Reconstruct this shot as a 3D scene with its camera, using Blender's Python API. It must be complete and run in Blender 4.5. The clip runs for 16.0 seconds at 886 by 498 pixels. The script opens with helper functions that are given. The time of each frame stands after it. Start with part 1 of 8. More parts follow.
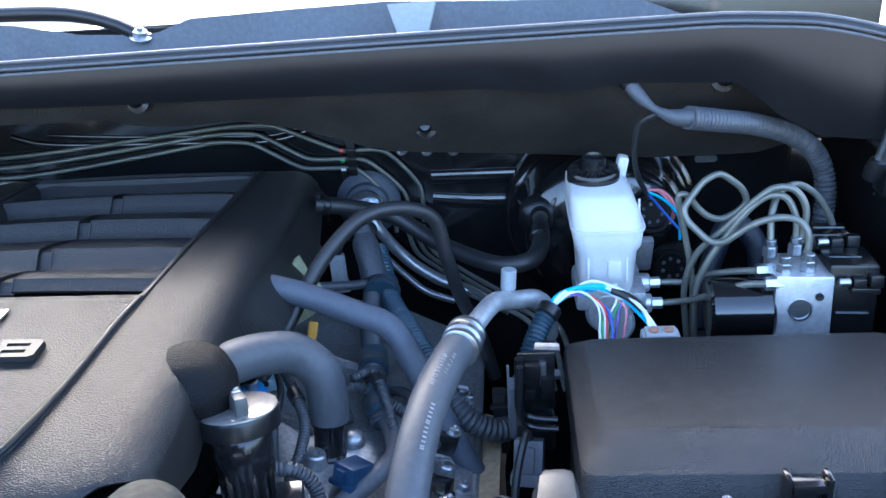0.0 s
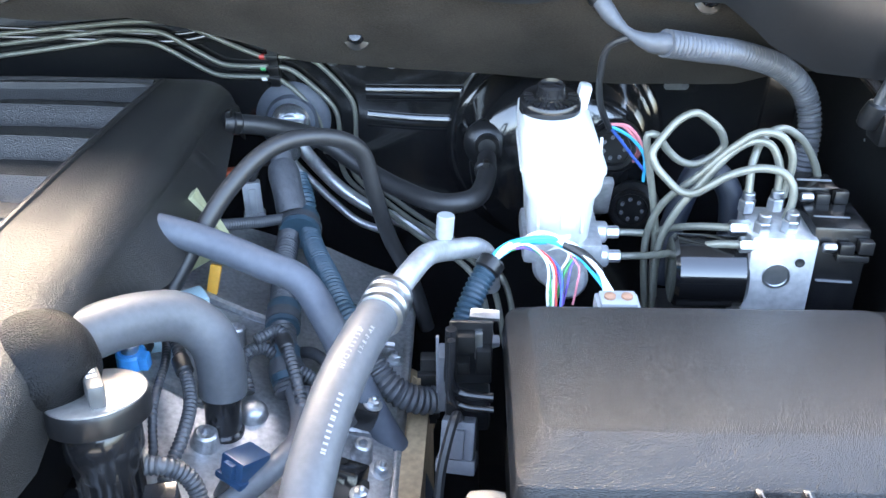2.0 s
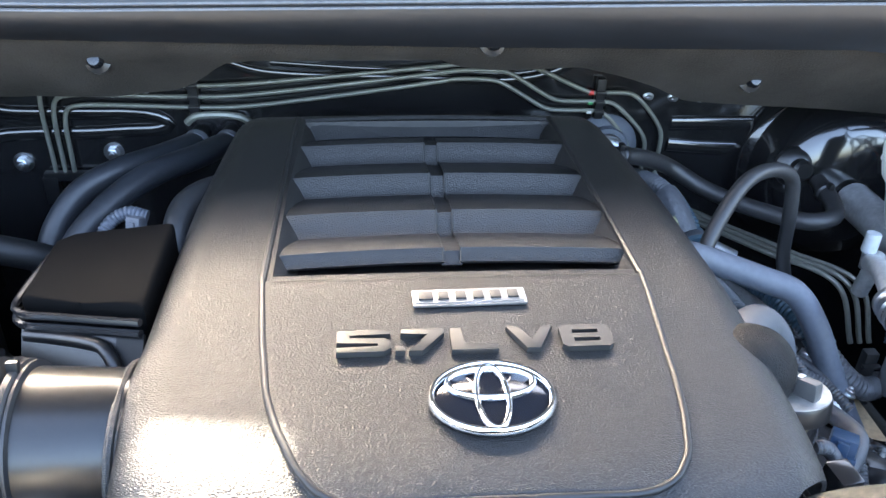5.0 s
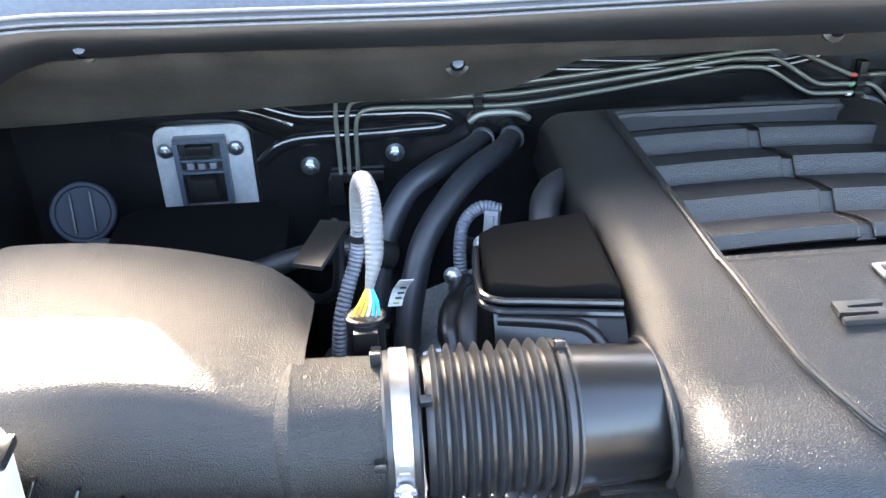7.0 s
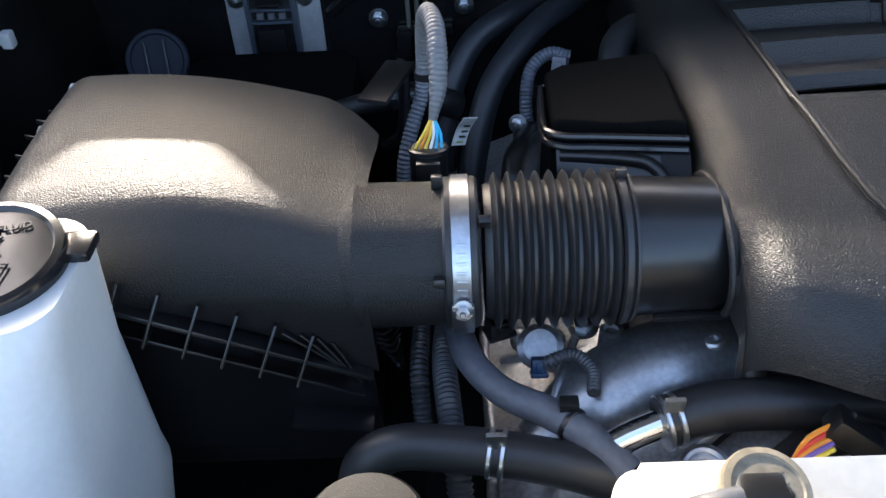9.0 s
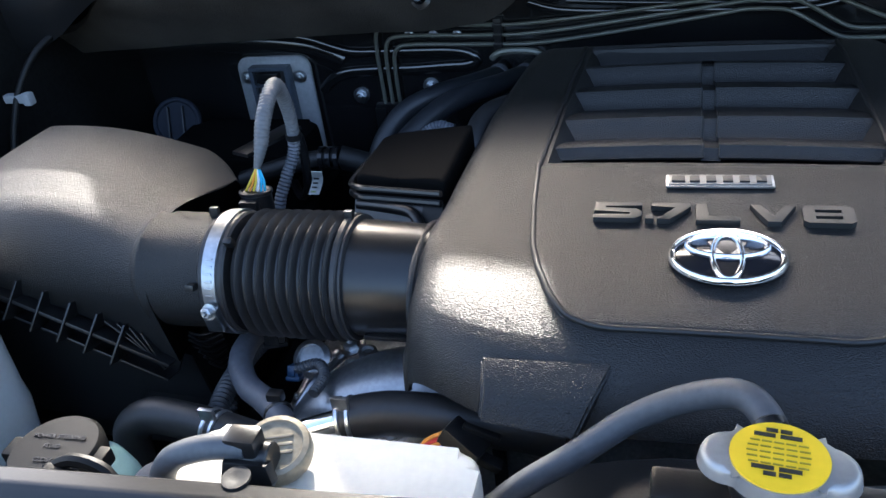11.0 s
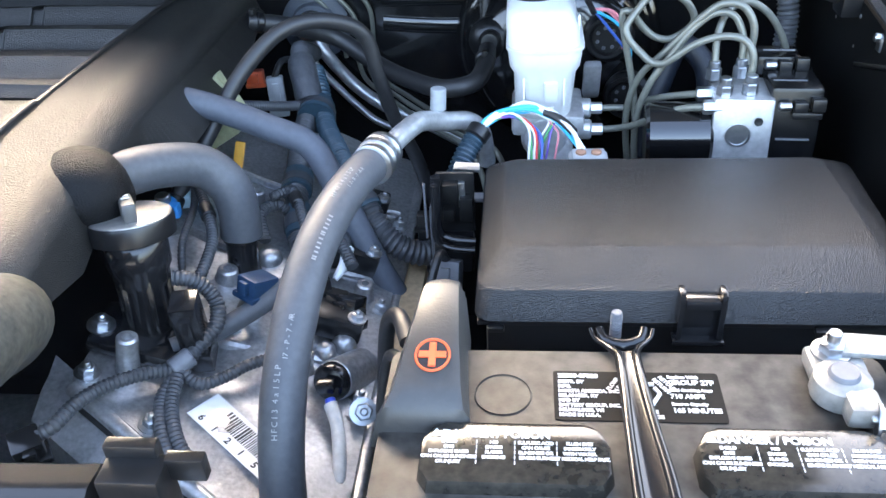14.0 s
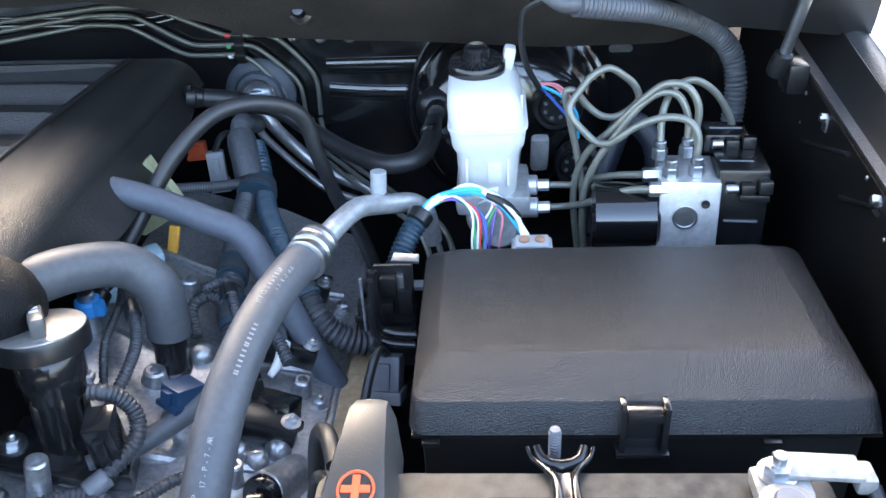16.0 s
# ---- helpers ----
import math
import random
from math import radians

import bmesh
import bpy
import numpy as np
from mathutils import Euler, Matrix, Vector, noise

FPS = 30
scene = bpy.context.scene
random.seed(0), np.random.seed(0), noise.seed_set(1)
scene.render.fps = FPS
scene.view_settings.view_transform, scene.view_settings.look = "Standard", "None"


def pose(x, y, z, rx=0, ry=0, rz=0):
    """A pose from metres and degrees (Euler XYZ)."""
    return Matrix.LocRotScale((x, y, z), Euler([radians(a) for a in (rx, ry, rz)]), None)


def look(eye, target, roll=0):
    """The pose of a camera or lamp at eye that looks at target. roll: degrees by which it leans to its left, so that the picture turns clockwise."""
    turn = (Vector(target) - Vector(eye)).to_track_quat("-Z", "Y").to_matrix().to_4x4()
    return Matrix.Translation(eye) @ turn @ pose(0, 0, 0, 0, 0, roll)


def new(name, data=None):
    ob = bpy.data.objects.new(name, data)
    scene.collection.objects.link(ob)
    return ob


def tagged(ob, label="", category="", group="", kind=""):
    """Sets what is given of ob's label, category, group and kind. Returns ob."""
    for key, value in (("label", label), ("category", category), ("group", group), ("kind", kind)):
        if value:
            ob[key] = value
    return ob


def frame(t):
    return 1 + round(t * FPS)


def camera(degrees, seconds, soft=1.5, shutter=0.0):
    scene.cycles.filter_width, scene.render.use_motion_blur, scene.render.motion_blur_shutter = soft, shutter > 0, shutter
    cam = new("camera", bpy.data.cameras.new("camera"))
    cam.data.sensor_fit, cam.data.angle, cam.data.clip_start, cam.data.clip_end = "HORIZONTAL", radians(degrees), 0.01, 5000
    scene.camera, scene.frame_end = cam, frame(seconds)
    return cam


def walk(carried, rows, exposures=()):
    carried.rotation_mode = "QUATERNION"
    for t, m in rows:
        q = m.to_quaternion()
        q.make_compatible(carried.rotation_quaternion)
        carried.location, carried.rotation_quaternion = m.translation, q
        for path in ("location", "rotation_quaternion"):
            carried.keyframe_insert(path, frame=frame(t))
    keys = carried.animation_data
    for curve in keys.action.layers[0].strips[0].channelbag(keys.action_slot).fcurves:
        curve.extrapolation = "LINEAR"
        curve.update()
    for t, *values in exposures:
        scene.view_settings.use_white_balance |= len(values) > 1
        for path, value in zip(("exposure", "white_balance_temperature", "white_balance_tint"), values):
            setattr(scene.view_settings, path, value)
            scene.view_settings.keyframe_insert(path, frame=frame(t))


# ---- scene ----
cam = camera(55.8, 16.0)
ROWS = [
    (0, 0.4553, -0.4734, 1.4289, 64.86, 3.69, 3.47),
    (0.5, 0.5007, -0.4070, 1.4135, 63.13, 2.20, 5.36),
    (1, 0.5426, -0.3612, 1.4041, 60.54, 2.20, 6.50),
    (1.5, 0.5296, -0.3421, 1.3987, 58.73, 1.97, 6.25),
    (2, 0.4665, -0.3381, 1.4056, 57.85, 0.15, 1.49),
    (2.5, 0.3411, -0.3610, 1.4277, 56.56, -0.78, -2.40),
    (3, 0.2434, -0.4015, 1.4390, 55.82, -0.95, -3.87),
    (3.2, 0.2179, -0.4106, 1.4436, 55.79, -1.03, -4.41),
    (5.3, -0.1156, -0.4130, 1.4757, 58.28, -1.87, -4.89),
    (5.5, -0.1342, -0.4106, 1.4743, 58.14, -1.70, -4.39),
    (6, -0.2009, -0.4129, 1.4657, 57.99, -1.19, -4.31),
    (6.5, -0.3287, -0.4163, 1.4743, 57.88, -0.60, -6.13),
    (7, -0.4378, -0.4253, 1.4854, 57.94, 0.76, -5.19),
    (7.5, -0.5227, -0.4417, 1.4785, 57.99, 1.69, -3.80),
    (8, -0.5403, -0.4546, 1.4565, 52.67, 0.71, -5.31),
    (8.2, -0.5351, -0.4555, 1.4546, 50.22, 0.57, -5.83),
    (10.3, -0.1772, -0.4913, 1.4487, 53.77, 7.53, 12.79),
    (10.5, -0.1449, -0.5025, 1.4494, 54.58, 7.77, 13.26),
    (11, -0.0369, -0.5480, 1.4649, 57.45, 6.74, 14.20),
    (11.5, 0.0978, -0.5857, 1.4666, 58.80, 5.78, 14.71),
    (12, 0.1938, -0.5815, 1.4512, 59.15, 4.51, 12.72),
    (12.5, 0.3140, -0.5319, 1.4352, 59.62, 4.52, 10.54),
    (13, 0.4242, -0.4910, 1.4159, 58.38, 4.28, 9.55),
    (13.5, 0.4992, -0.4698, 1.3907, 56.66, 3.16, 6.73),
    (14, 0.5341, -0.4604, 1.3812, 55.03, 2.99, 4.53),
    (14.5, 0.5605, -0.4450, 1.3766, 54.89, 2.32, 2.08),
    (15, 0.5795, -0.4279, 1.3760, 54.85, 2.24, 0.84),
    (15.5, 0.5879, -0.4121, 1.3906, 54.75, 2.72, 1.16),
    (16, 0.5625, -0.4027, 1.4086, 56.93, 2.83, 2.53),
]
EXPOSURES = [(0.0, 3.65, 5580, 11), (0.5, 4.48, 6030, 11), (1.0, 4.95, 6680, 11), (2.0, 4.95, 7060, 12), (3.0, 4.78, 6880, 12), (5.5, 4.5, 6790, 12), (7.0, 4.85, 6990, 12), (7.5, 4.53, 6830, 12), (8.2, 3.5, 6690, 12), (10.4, 2.65, 6130, 12), (11.0, 2.75, 6030, 11), (11.5, 3.3, 5930, 10), (12.5, 4.0, 6200, 10), (13.0, 4.35, 6450, 11), (13.5, 4.4, 6850, 12), (14.5, 4.0, 7000, 12), (15.0, 3.85, 6930, 12), (16.0, 4.15, 6800, 12)]
walk(cam, [(t, pose(x, y, z, rx, ry, rz)) for t, x, y, z, rx, ry, rz in ROWS], EXPOSURES)

# ---- world and sun ----
SUN = Vector((-0.325, 1.0, 0.49)).normalized()
world = bpy.data.worlds.new("sky")
scene.world = world
world.use_nodes = True
sky = world.node_tree.nodes.new("ShaderNodeTexSky")
sky.sky_type = "NISHITA"
sky.sun_disc = False
sky.dust_density = 6.0
sky.ozone_density = 1.6
sky.sun_elevation = math.asin(SUN.z)
sky.sun_rotation = math.atan2(SUN.x, SUN.y)
world.node_tree.links.new(sky.outputs[0], world.node_tree.nodes["Background"].inputs[0])
world.node_tree.nodes["Background"].inputs[1].default_value = 0.15
sun = new("sun", bpy.data.lights.new("sun", "SUN"))
sun.data.energy, sun.data.angle, sun.data.color = 2.0, radians(0.6), (1.0, 0.91, 0.77)
sun.matrix_world = look(SUN * 20, (0, 0, 0))


# ---- materials ----
def surf(name, color, rough=0.5, metal=0.0, var=0.25, big=6.0, fine=180.0, bump=0.15, bump_scale=600.0,
         dist=0.0006, coat=0.0, grain="noise", wear=None, spec=0.5, trans=0.0, alpha=1.0, sss=0.0, stretch=None):
    """Colour with stains at a large and a fine scale, uneven gloss, and fine relief, in metres."""
    m = bpy.data.materials.new(name)
    m.use_nodes = True
    nt = m.node_tree
    bs = nt.nodes["Principled BSDF"]
    tc = nt.nodes.new("ShaderNodeTexCoord")

    def noise_at(scale, detail=4.0):
        n = nt.nodes.new("ShaderNodeTexNoise")
        n.inputs["Scale"].default_value, n.inputs["Detail"].default_value = scale, detail
        nt.links.new(tc.outputs["Object"], n.inputs["Vector"])
        return n.outputs[0]

    a, b = noise_at(big), noise_at(fine)
    mix = nt.nodes.new("ShaderNodeMath")
    mix.operation = "MULTIPLY_ADD"
    nt.links.new(b, mix.inputs[0])
    mix.inputs[1].default_value = 0.5
    half = nt.nodes.new("ShaderNodeMath")
    half.operation = "MULTIPLY"
    nt.links.new(a, half.inputs[0])
    half.inputs[1].default_value = 0.5
    nt.links.new(half.outputs[0], mix.inputs[2])
    ramp = nt.nodes.new("ShaderNodeValToRGB")
    lo = [max(0.0, c * (1 - var)) for c in color]
    hi = [min(1.0, c * (1 + var)) for c in (wear or color)]
    ramp.color_ramp.elements[0].position, ramp.color_ramp.elements[1].position = 0.34, 0.68
    ramp.color_ramp.elements[0].color, ramp.color_ramp.elements[1].color = (*lo, 1), (*hi, 1)
    nt.links.new(mix.outputs[0], ramp.inputs[0])
    nt.links.new(ramp.outputs[0], bs.inputs["Base Color"])
    rr = nt.nodes.new("ShaderNodeMapRange")
    rr.inputs["To Min"].default_value, rr.inputs["To Max"].default_value = max(0.03, rough * 0.8), min(1.0, rough * 1.2)
    nt.links.new(mix.outputs[0], rr.inputs["Value"])
    nt.links.new(rr.outputs[0], bs.inputs["Roughness"])
    bs.inputs["Metallic"].default_value = metal
    bs.inputs["Specular IOR Level"].default_value = spec
    bs.inputs["Coat Weight"].default_value = coat
    bs.inputs["Coat Roughness"].default_value = 0.08
    bs.inputs["Transmission Weight"].default_value = trans
    if sss:
        bs.inputs["Subsurface Weight"].default_value = sss
        bs.inputs["Subsurface Radius"].default_value = (0.02, 0.02, 0.02)
        bs.inputs["Subsurface Scale"].default_value = 0.5
    if bump:
        bp = nt.nodes.new("ShaderNodeBump")
        bp.inputs["Strength"].default_value, bp.inputs["Distance"].default_value = bump, dist
        if grain == "pebble":
            v = nt.nodes.new("ShaderNodeTexNoise")
            v.inputs["Scale"].default_value, v.inputs["Detail"].default_value, v.inputs["Roughness"].default_value = bump_scale, 1.0, 0.5
            mp = nt.nodes.new("ShaderNodeMapping")
            mp.inputs["Scale"].default_value = stretch or (1, 1, 1)
            nt.links.new(tc.outputs["Object"], mp.inputs["Vector"])
            nt.links.new(mp.outputs[0], v.inputs["Vector"])
            nt.links.new(v.outputs[0], bp.inputs["Height"])
        else:
            nt.links.new(noise_at(bump_scale, 3.0), bp.inputs["Height"])
        nt.links.new(bp.outputs[0], bs.inputs["Normal"])
    return m


COVER = surf("grained_black_plastic", (0.011, 0.0107, 0.0104), 0.32, var=0.14, bump=1.0, bump_scale=1300, dist=0.0009, grain="pebble", fine=420, stretch=(0.50, 1.0, 1.0))
GRAIN = surf("fine_grained_plastic", (0.010, 0.010, 0.010), 0.25, var=0.15, bump=1.0, bump_scale=1020, dist=0.0012, grain="pebble", fine=520)
LIDGRAIN = surf("coarse_lid_plastic", (0.014, 0.0137, 0.013), 0.42, var=0.15, bump=1.0, bump_scale=1100, dist=0.0011, grain="pebble", fine=520, spec=0.38, stretch=(0.7, 1.0, 1.0))
SATIN = surf("satin_black_plastic", (0.009, 0.009, 0.0095), 0.30, var=0.18, bump=0.12, bump_scale=420, dist=0.0005)
DULL = surf("dull_black_plastic", (0.008, 0.008, 0.008), 0.50, var=0.2, bump=0.25, bump_scale=900, dist=0.0006, spec=0.22)
RESBLACK = surf("dull_resonator_plastic", (0.0035, 0.0035, 0.0036), 0.75, var=0.2, bump=0.2, bump_scale=900, dist=0.0005, spec=0.03)
GLOSSY = surf("glossy_black_plastic", (0.012, 0.012, 0.013), 0.16, var=0.3, bump=0.05, bump_scale=90)
MATTE = surf("matte_black_plastic", (0.008, 0.008, 0.0085), 0.55, var=0.25, bump=0.15)
PAINT = surf("black_body_paint", (0.009, 0.009, 0.010), 0.15, var=0.4, coat=0.8, bump=0.05, bump_scale=160, wear=(0.010, 0.010, 0.010))
WINGBLACK = surf("dusty_black_paint", (0.005, 0.005, 0.005), 0.42, var=0.4, bump=0.08, bump_scale=160, wear=(0.008, 0.008, 0.008), spec=0.10)
PAD = surf("fibre_insulation", (0.040, 0.035, 0.030), 0.95, var=0.5, big=14, fine=700, bump=0.6, bump_scale=420, dist=0.0015, spec=0.2)
RUBBER = surf("black_rubber", (0.018, 0.018, 0.019), 0.44, var=0.25, bump=0.12, bump_scale=300)
HEATER = surf("dark_heater_hose_rubber", (0.017, 0.019, 0.023), 0.44, var=0.25, bump=0.15, bump_scale=420)
HOSE = surf("blue_grey_rubber_hose", (0.070, 0.080, 0.099), 0.55, var=0.2, bump=0.15, bump_scale=420)
GREYHOSE = surf("grey_rubber_hose", (0.072, 0.077, 0.086), 0.50, var=0.22, bump=0.15, bump_scale=420)
CONDUIT = surf("split_loom_plastic", (0.048, 0.051, 0.057), 0.45, var=0.25, bump=0.1)
BLUELOOM = surf("blue_split_loom", (0.026, 0.054, 0.076), 0.42, var=0.25, bump=0.1)
PALELOOM = surf("grey_loom_tape", (0.12, 0.122, 0.126), 0.42, var=0.2, bump=0.2, bump_scale=350)
CAST = surf("cast_aluminium", (0.47, 0.475, 0.485), 0.38, 0.85, var=0.32, big=18, fine=260, bump=0.30, bump_scale=320, dist=0.0008)
SILKCAST = surf("smooth_cast_aluminium", (0.36, 0.365, 0.375), 0.34, 0.85, var=0.25, big=14, fine=200, bump=0.12, bump_scale=300, dist=0.0005)
ALLOY = surf("machined_aluminium", (0.66, 0.67, 0.69), 0.30, 1.0, var=0.15, big=30, bump=0.15, bump_scale=420)
DULLALU = surf("dull_aluminium_pipe", (0.56, 0.565, 0.57), 0.33, 0.62, var=0.2, big=30, bump=0.2, bump_scale=500)
ZINC = surf("zinc_plated_steel", (0.46, 0.475, 0.49), 0.33, 1.0, var=0.2, big=40, bump=0.1)
CHROME = surf("bright_chrome", (0.86, 0.87, 0.88), 0.07, 1.0, var=0.04, bump=0.0)
LINE = surf("coated_brake_line", (0.17, 0.172, 0.145), 0.36, 0.35, var=0.18, bump=0.08)
WHITE = surf("white_tank_plastic", (0.56, 0.565, 0.555), 0.36, var=0.05, bump=0.06, sss=0.15)
CREAM = surf("cream_tank_plastic", (0.72, 0.70, 0.62), 0.40, var=0.06, bump=0.06, sss=0.2)
TEAL = surf("teal_tank_plastic", (0.30, 0.50, 0.50), 0.40, var=0.1, bump=0.06)
PALEPL = surf("pale_grey_plastic", (0.31, 0.325, 0.335), 0.42, var=0.1, bump=0.08)
GREYPL = surf("grey_connector_plastic", (0.13, 0.135, 0.15), 0.45, var=0.15, bump=0.08)
BLUEPL = surf("blue_connector_plastic", (0.012, 0.038, 0.085), 0.40, var=0.2, bump=0.05)
SKYPL = surf("bright_blue_clip", (0.03, 0.28, 0.70), 0.40, var=0.1, bump=0.05)
ORANGE = surf("orange_red_plastic", (0.75, 0.12, 0.04), 0.45, var=0.1, bump=0.05)
AMBER = surf("amber_tag", (0.85, 0.42, 0.06), 0.5, var=0.1, bump=0.05)
OLIVE = surf("olive_foam_pad", (0.34, 0.34, 0.20), 0.85, var=0.2, bump=0.3, bump_scale=250)
YELLOW = surf("yellow_label", (0.86, 0.56, 0.02), 0.38, var=0.06, bump=0.03)
INK = surf("black_print", (0.018, 0.018, 0.018), 0.5, var=0.1, bump=0.0)
PAPER = surf("white_label", (0.78, 0.78, 0.77), 0.5, var=0.05, bump=0.03)
HOSEPRINT = surf("faded_print", (0.30, 0.30, 0.295), 0.5, var=0.3, bump=0.0)
PRINT = surf("pale_print", (0.66, 0.66, 0.65), 0.5, var=0.06, bump=0.0)
NAVY = surf("dark_navy_enamel", (0.006, 0.008, 0.013), 0.12, var=0.2, bump=0.0)
BATT = surf("dusty_black_battery_case", (0.016, 0.0157, 0.015), 0.48, var=0.6, big=16, fine=90, bump=0.12, wear=(0.048, 0.045, 0.040), spec=0.28)
LABELBLACK = surf("black_label_film", (0.005, 0.005, 0.005), 0.55, var=0.15, bump=0.0, spec=0.12)
VENT = surf("worn_vent_cap", (0.013, 0.0125, 0.011), 0.15, var=0.4, bump=0.06, bump_scale=120, wear=(0.030, 0.027, 0.022))
TERM = surf("greasy_white_terminal", (0.27, 0.265, 0.25), 0.45, 0.35, var=0.3, big=60, bump=0.4, bump_scale=200)
TAN = surf("tan_heat_shield", (0.42, 0.30, 0.18), 0.7, var=0.3, big=40, bump=0.4, bump_scale=160)
BODY = surf("white_body_paint", (0.72, 0.73, 0.74), 0.22, var=0.04, coat=0.6, bump=0.0)
ASPHALT = surf("concrete_lot", (0.26, 0.25, 0.23), 0.9, var=0.25, big=0.8, fine=60, bump=0.4, bump_scale=80, dist=0.004)
HOODPAD = surf("hood_underside", (0.050, 0.046, 0.042), 0.7, var=0.2, bump=0.2)
COWLGREY = surf("weathered_cowl_plastic", (0.085, 0.09, 0.10), 0.5, var=0.25, big=9, bump=0.2)
WIRES = {n: surf("wire_" + n, c, 0.4, var=0.08, bump=0.0) for n, c in {
    "white": (0.75, 0.75, 0.73), "cyan": (0.03, 0.42, 0.66), "red": (0.6, 0.04, 0.03), "green": (0.04, 0.32, 0.10),
    "purple": (0.16, 0.10, 0.40), "black": (0.02, 0.02, 0.02), "yellow": (0.7, 0.5, 0.05), "orange": (0.75, 0.28, 0.03),
    "pink": (0.75, 0.25, 0.28), "blue": (0.05, 0.14, 0.5)}.items()}


def clear_glass():
    m = bpy.data.materials.new("windscreen_glass")
    m.use_nodes = True
    b = m.node_tree.nodes["Principled BSDF"]
    b.inputs["Base Color"].default_value, b.inputs["Roughness"].default_value = (0.85, 0.92, 0.92, 1), 0.03
    b.inputs["Transmission Weight"].default_value = 1.0
    return m


GLASS = clear_glass()

# ---- builders ----
ORIGIN = {}


def finish(bm, name, mat, origin=(0, 0, 0), angle=38):
    bmesh.ops.remove_doubles(bm, verts=bm.verts, dist=0.00002)
    bmesh.ops.recalc_face_normals(bm, faces=bm.faces)
    bmesh.ops.translate(bm, verts=bm.verts, vec=-Vector(origin))
    me = bpy.data.meshes.new(name)
    bm.to_mesh(me)
    bm.free()
    me.materials.append(mat)
    me.polygons.foreach_set("use_smooth", [True] * len(me.polygons))
    me.set_sharp_from_angle(angle=radians(angle))
    return me


def thing(name, loc, label, category, group="", kind=""):
    ob = new(name)
    ob.empty_display_size = 0.02
    ob.location = loc
    ORIGIN[ob.name] = Vector(loc)
    return tagged(ob, label, category, group, kind)


def part(name, bm, mat, parent, label="", angle=38):
    o = ORIGIN[parent.name]
    ob = new(name, finish(bm, name, mat, o, angle))
    ob.parent = parent
    ORIGIN[ob.name] = o
    return tagged(ob, label)


def solo(name, bm, mat, label="", category="", group="", kind=""):
    bm.verts.ensure_lookup_table()
    vs = [v.co for v in bm.verts]
    o = Vector((sum(v.x for v in vs) / len(vs), sum(v.y for v in vs) / len(vs), min(v.z for v in vs)))
    ob = new(name, finish(bm, name, mat, o))
    ob.location = o
    ORIGIN[ob.name] = o
    return tagged(ob, label, category, group, kind)


def B():
    return bmesh.new()


def box(bm, c, s, m=None, bev=0.003, seg=2):
    """A bevelled block of size s centred on c, turned by the matrix m."""
    ret = bmesh.ops.create_cube(bm, size=1.0)
    vs = ret["verts"]
    bmesh.ops.scale(bm, vec=s, verts=vs)
    if bev:
        es = list({e for v in vs for e in v.link_edges})
        r = bmesh.ops.bevel(bm, geom=es, offset=min(bev, min(s) * 0.45), segments=seg, affect="EDGES", profile=0.6)
        vs = list({v for f in r["faces"] for v in f.verts} | {v for v in vs if v.is_valid})
    t = Matrix.Translation(c) @ (m.to_4x4() if m else Matrix())
    bmesh.ops.transform(bm, matrix=t, verts=vs)
    return bm


def prism(bm, outline, z0, z1, m=None, bev=0.0, seg=2, taper=1.0):
    """An outline in x, y drawn up from z0 to z1, then moved by m."""
    cx = sum(p[0] for p in outline) / len(outline)
    cy = sum(p[1] for p in outline) / len(outline)
    lo = [bm.verts.new((x, y, z0)) for x, y in outline]
    hi = [bm.verts.new((cx + (x - cx) * taper, cy + (y - cy) * taper, z1)) for x, y in outline]
    n = len(outline)
    bm.faces.new(lo[::-1])
    top = bm.faces.new(hi)
    for i in range(n):
        bm.faces.new((lo[i], lo[(i + 1) % n], hi[(i + 1) % n], hi[i]))
    vs = lo + hi
    if bev:
        r = bmesh.ops.bevel(bm, geom=list(top.edges), offset=bev, segments=seg, affect="EDGES", profile=0.6)
        vs = list({v for f in r["faces"] for v in f.verts} | {v for v in vs if v.is_valid})
    if m:
        bmesh.ops.transform(bm, matrix=m, verts=vs)
    return bm


def rounded(w, h, r, n=5, cx=0.0, cy=0.0):
    """The outline of a rounded rectangle."""
    pts = []
    for sx, sy, a in ((1, -1, -90), (1, 1, 0), (-1, 1, 90), (-1, -1, 180)):
        for i in range(n + 1):
            b = radians(a + 90 * i / n)
            pts.append((cx + sx * (w / 2 - r) + r * math.cos(b), cy + sy * (h / 2 - r) + r * math.sin(b)))
    return pts


def aim(p0, p1):
    """A matrix that takes the z axis onto the way from p0 to p1."""
    d = Vector(p1) - Vector(p0)
    return Matrix.Translation(p0) @ d.to_track_quat("Z", "Y").to_matrix().to_4x4()


def lathe(bm, profile, m=None, n=28, sx=1.0, sy=1.0):
    """A profile of (radius, height) turned about z, then moved by m."""
    m = m or Matrix()
    rings = []
    for r, h in profile:
        if r < 1e-6:
            rings.append([bm.verts.new(m @ Vector((0, 0, h)))])
        else:
            rings.append([bm.verts.new(m @ Vector((sx * r * math.cos(2 * math.pi * i / n), sy * r * math.sin(2 * math.pi * i / n), h))) for i in range(n)])
    for a, b in zip(rings, rings[1:]):
        for i in range(n):
            q = [a[i % len(a)], a[(i + 1) % len(a)], b[(i + 1) % len(b)], b[i % len(b)]]
            q = list(dict.fromkeys(q))
            if len(q) > 2:
                bm.faces.new(q)
    for ring, flip in ((rings[0], True), (rings[-1], False)):
        if len(ring) > 2:
            bm.faces.new(ring[::-1] if flip else ring)
    return bm


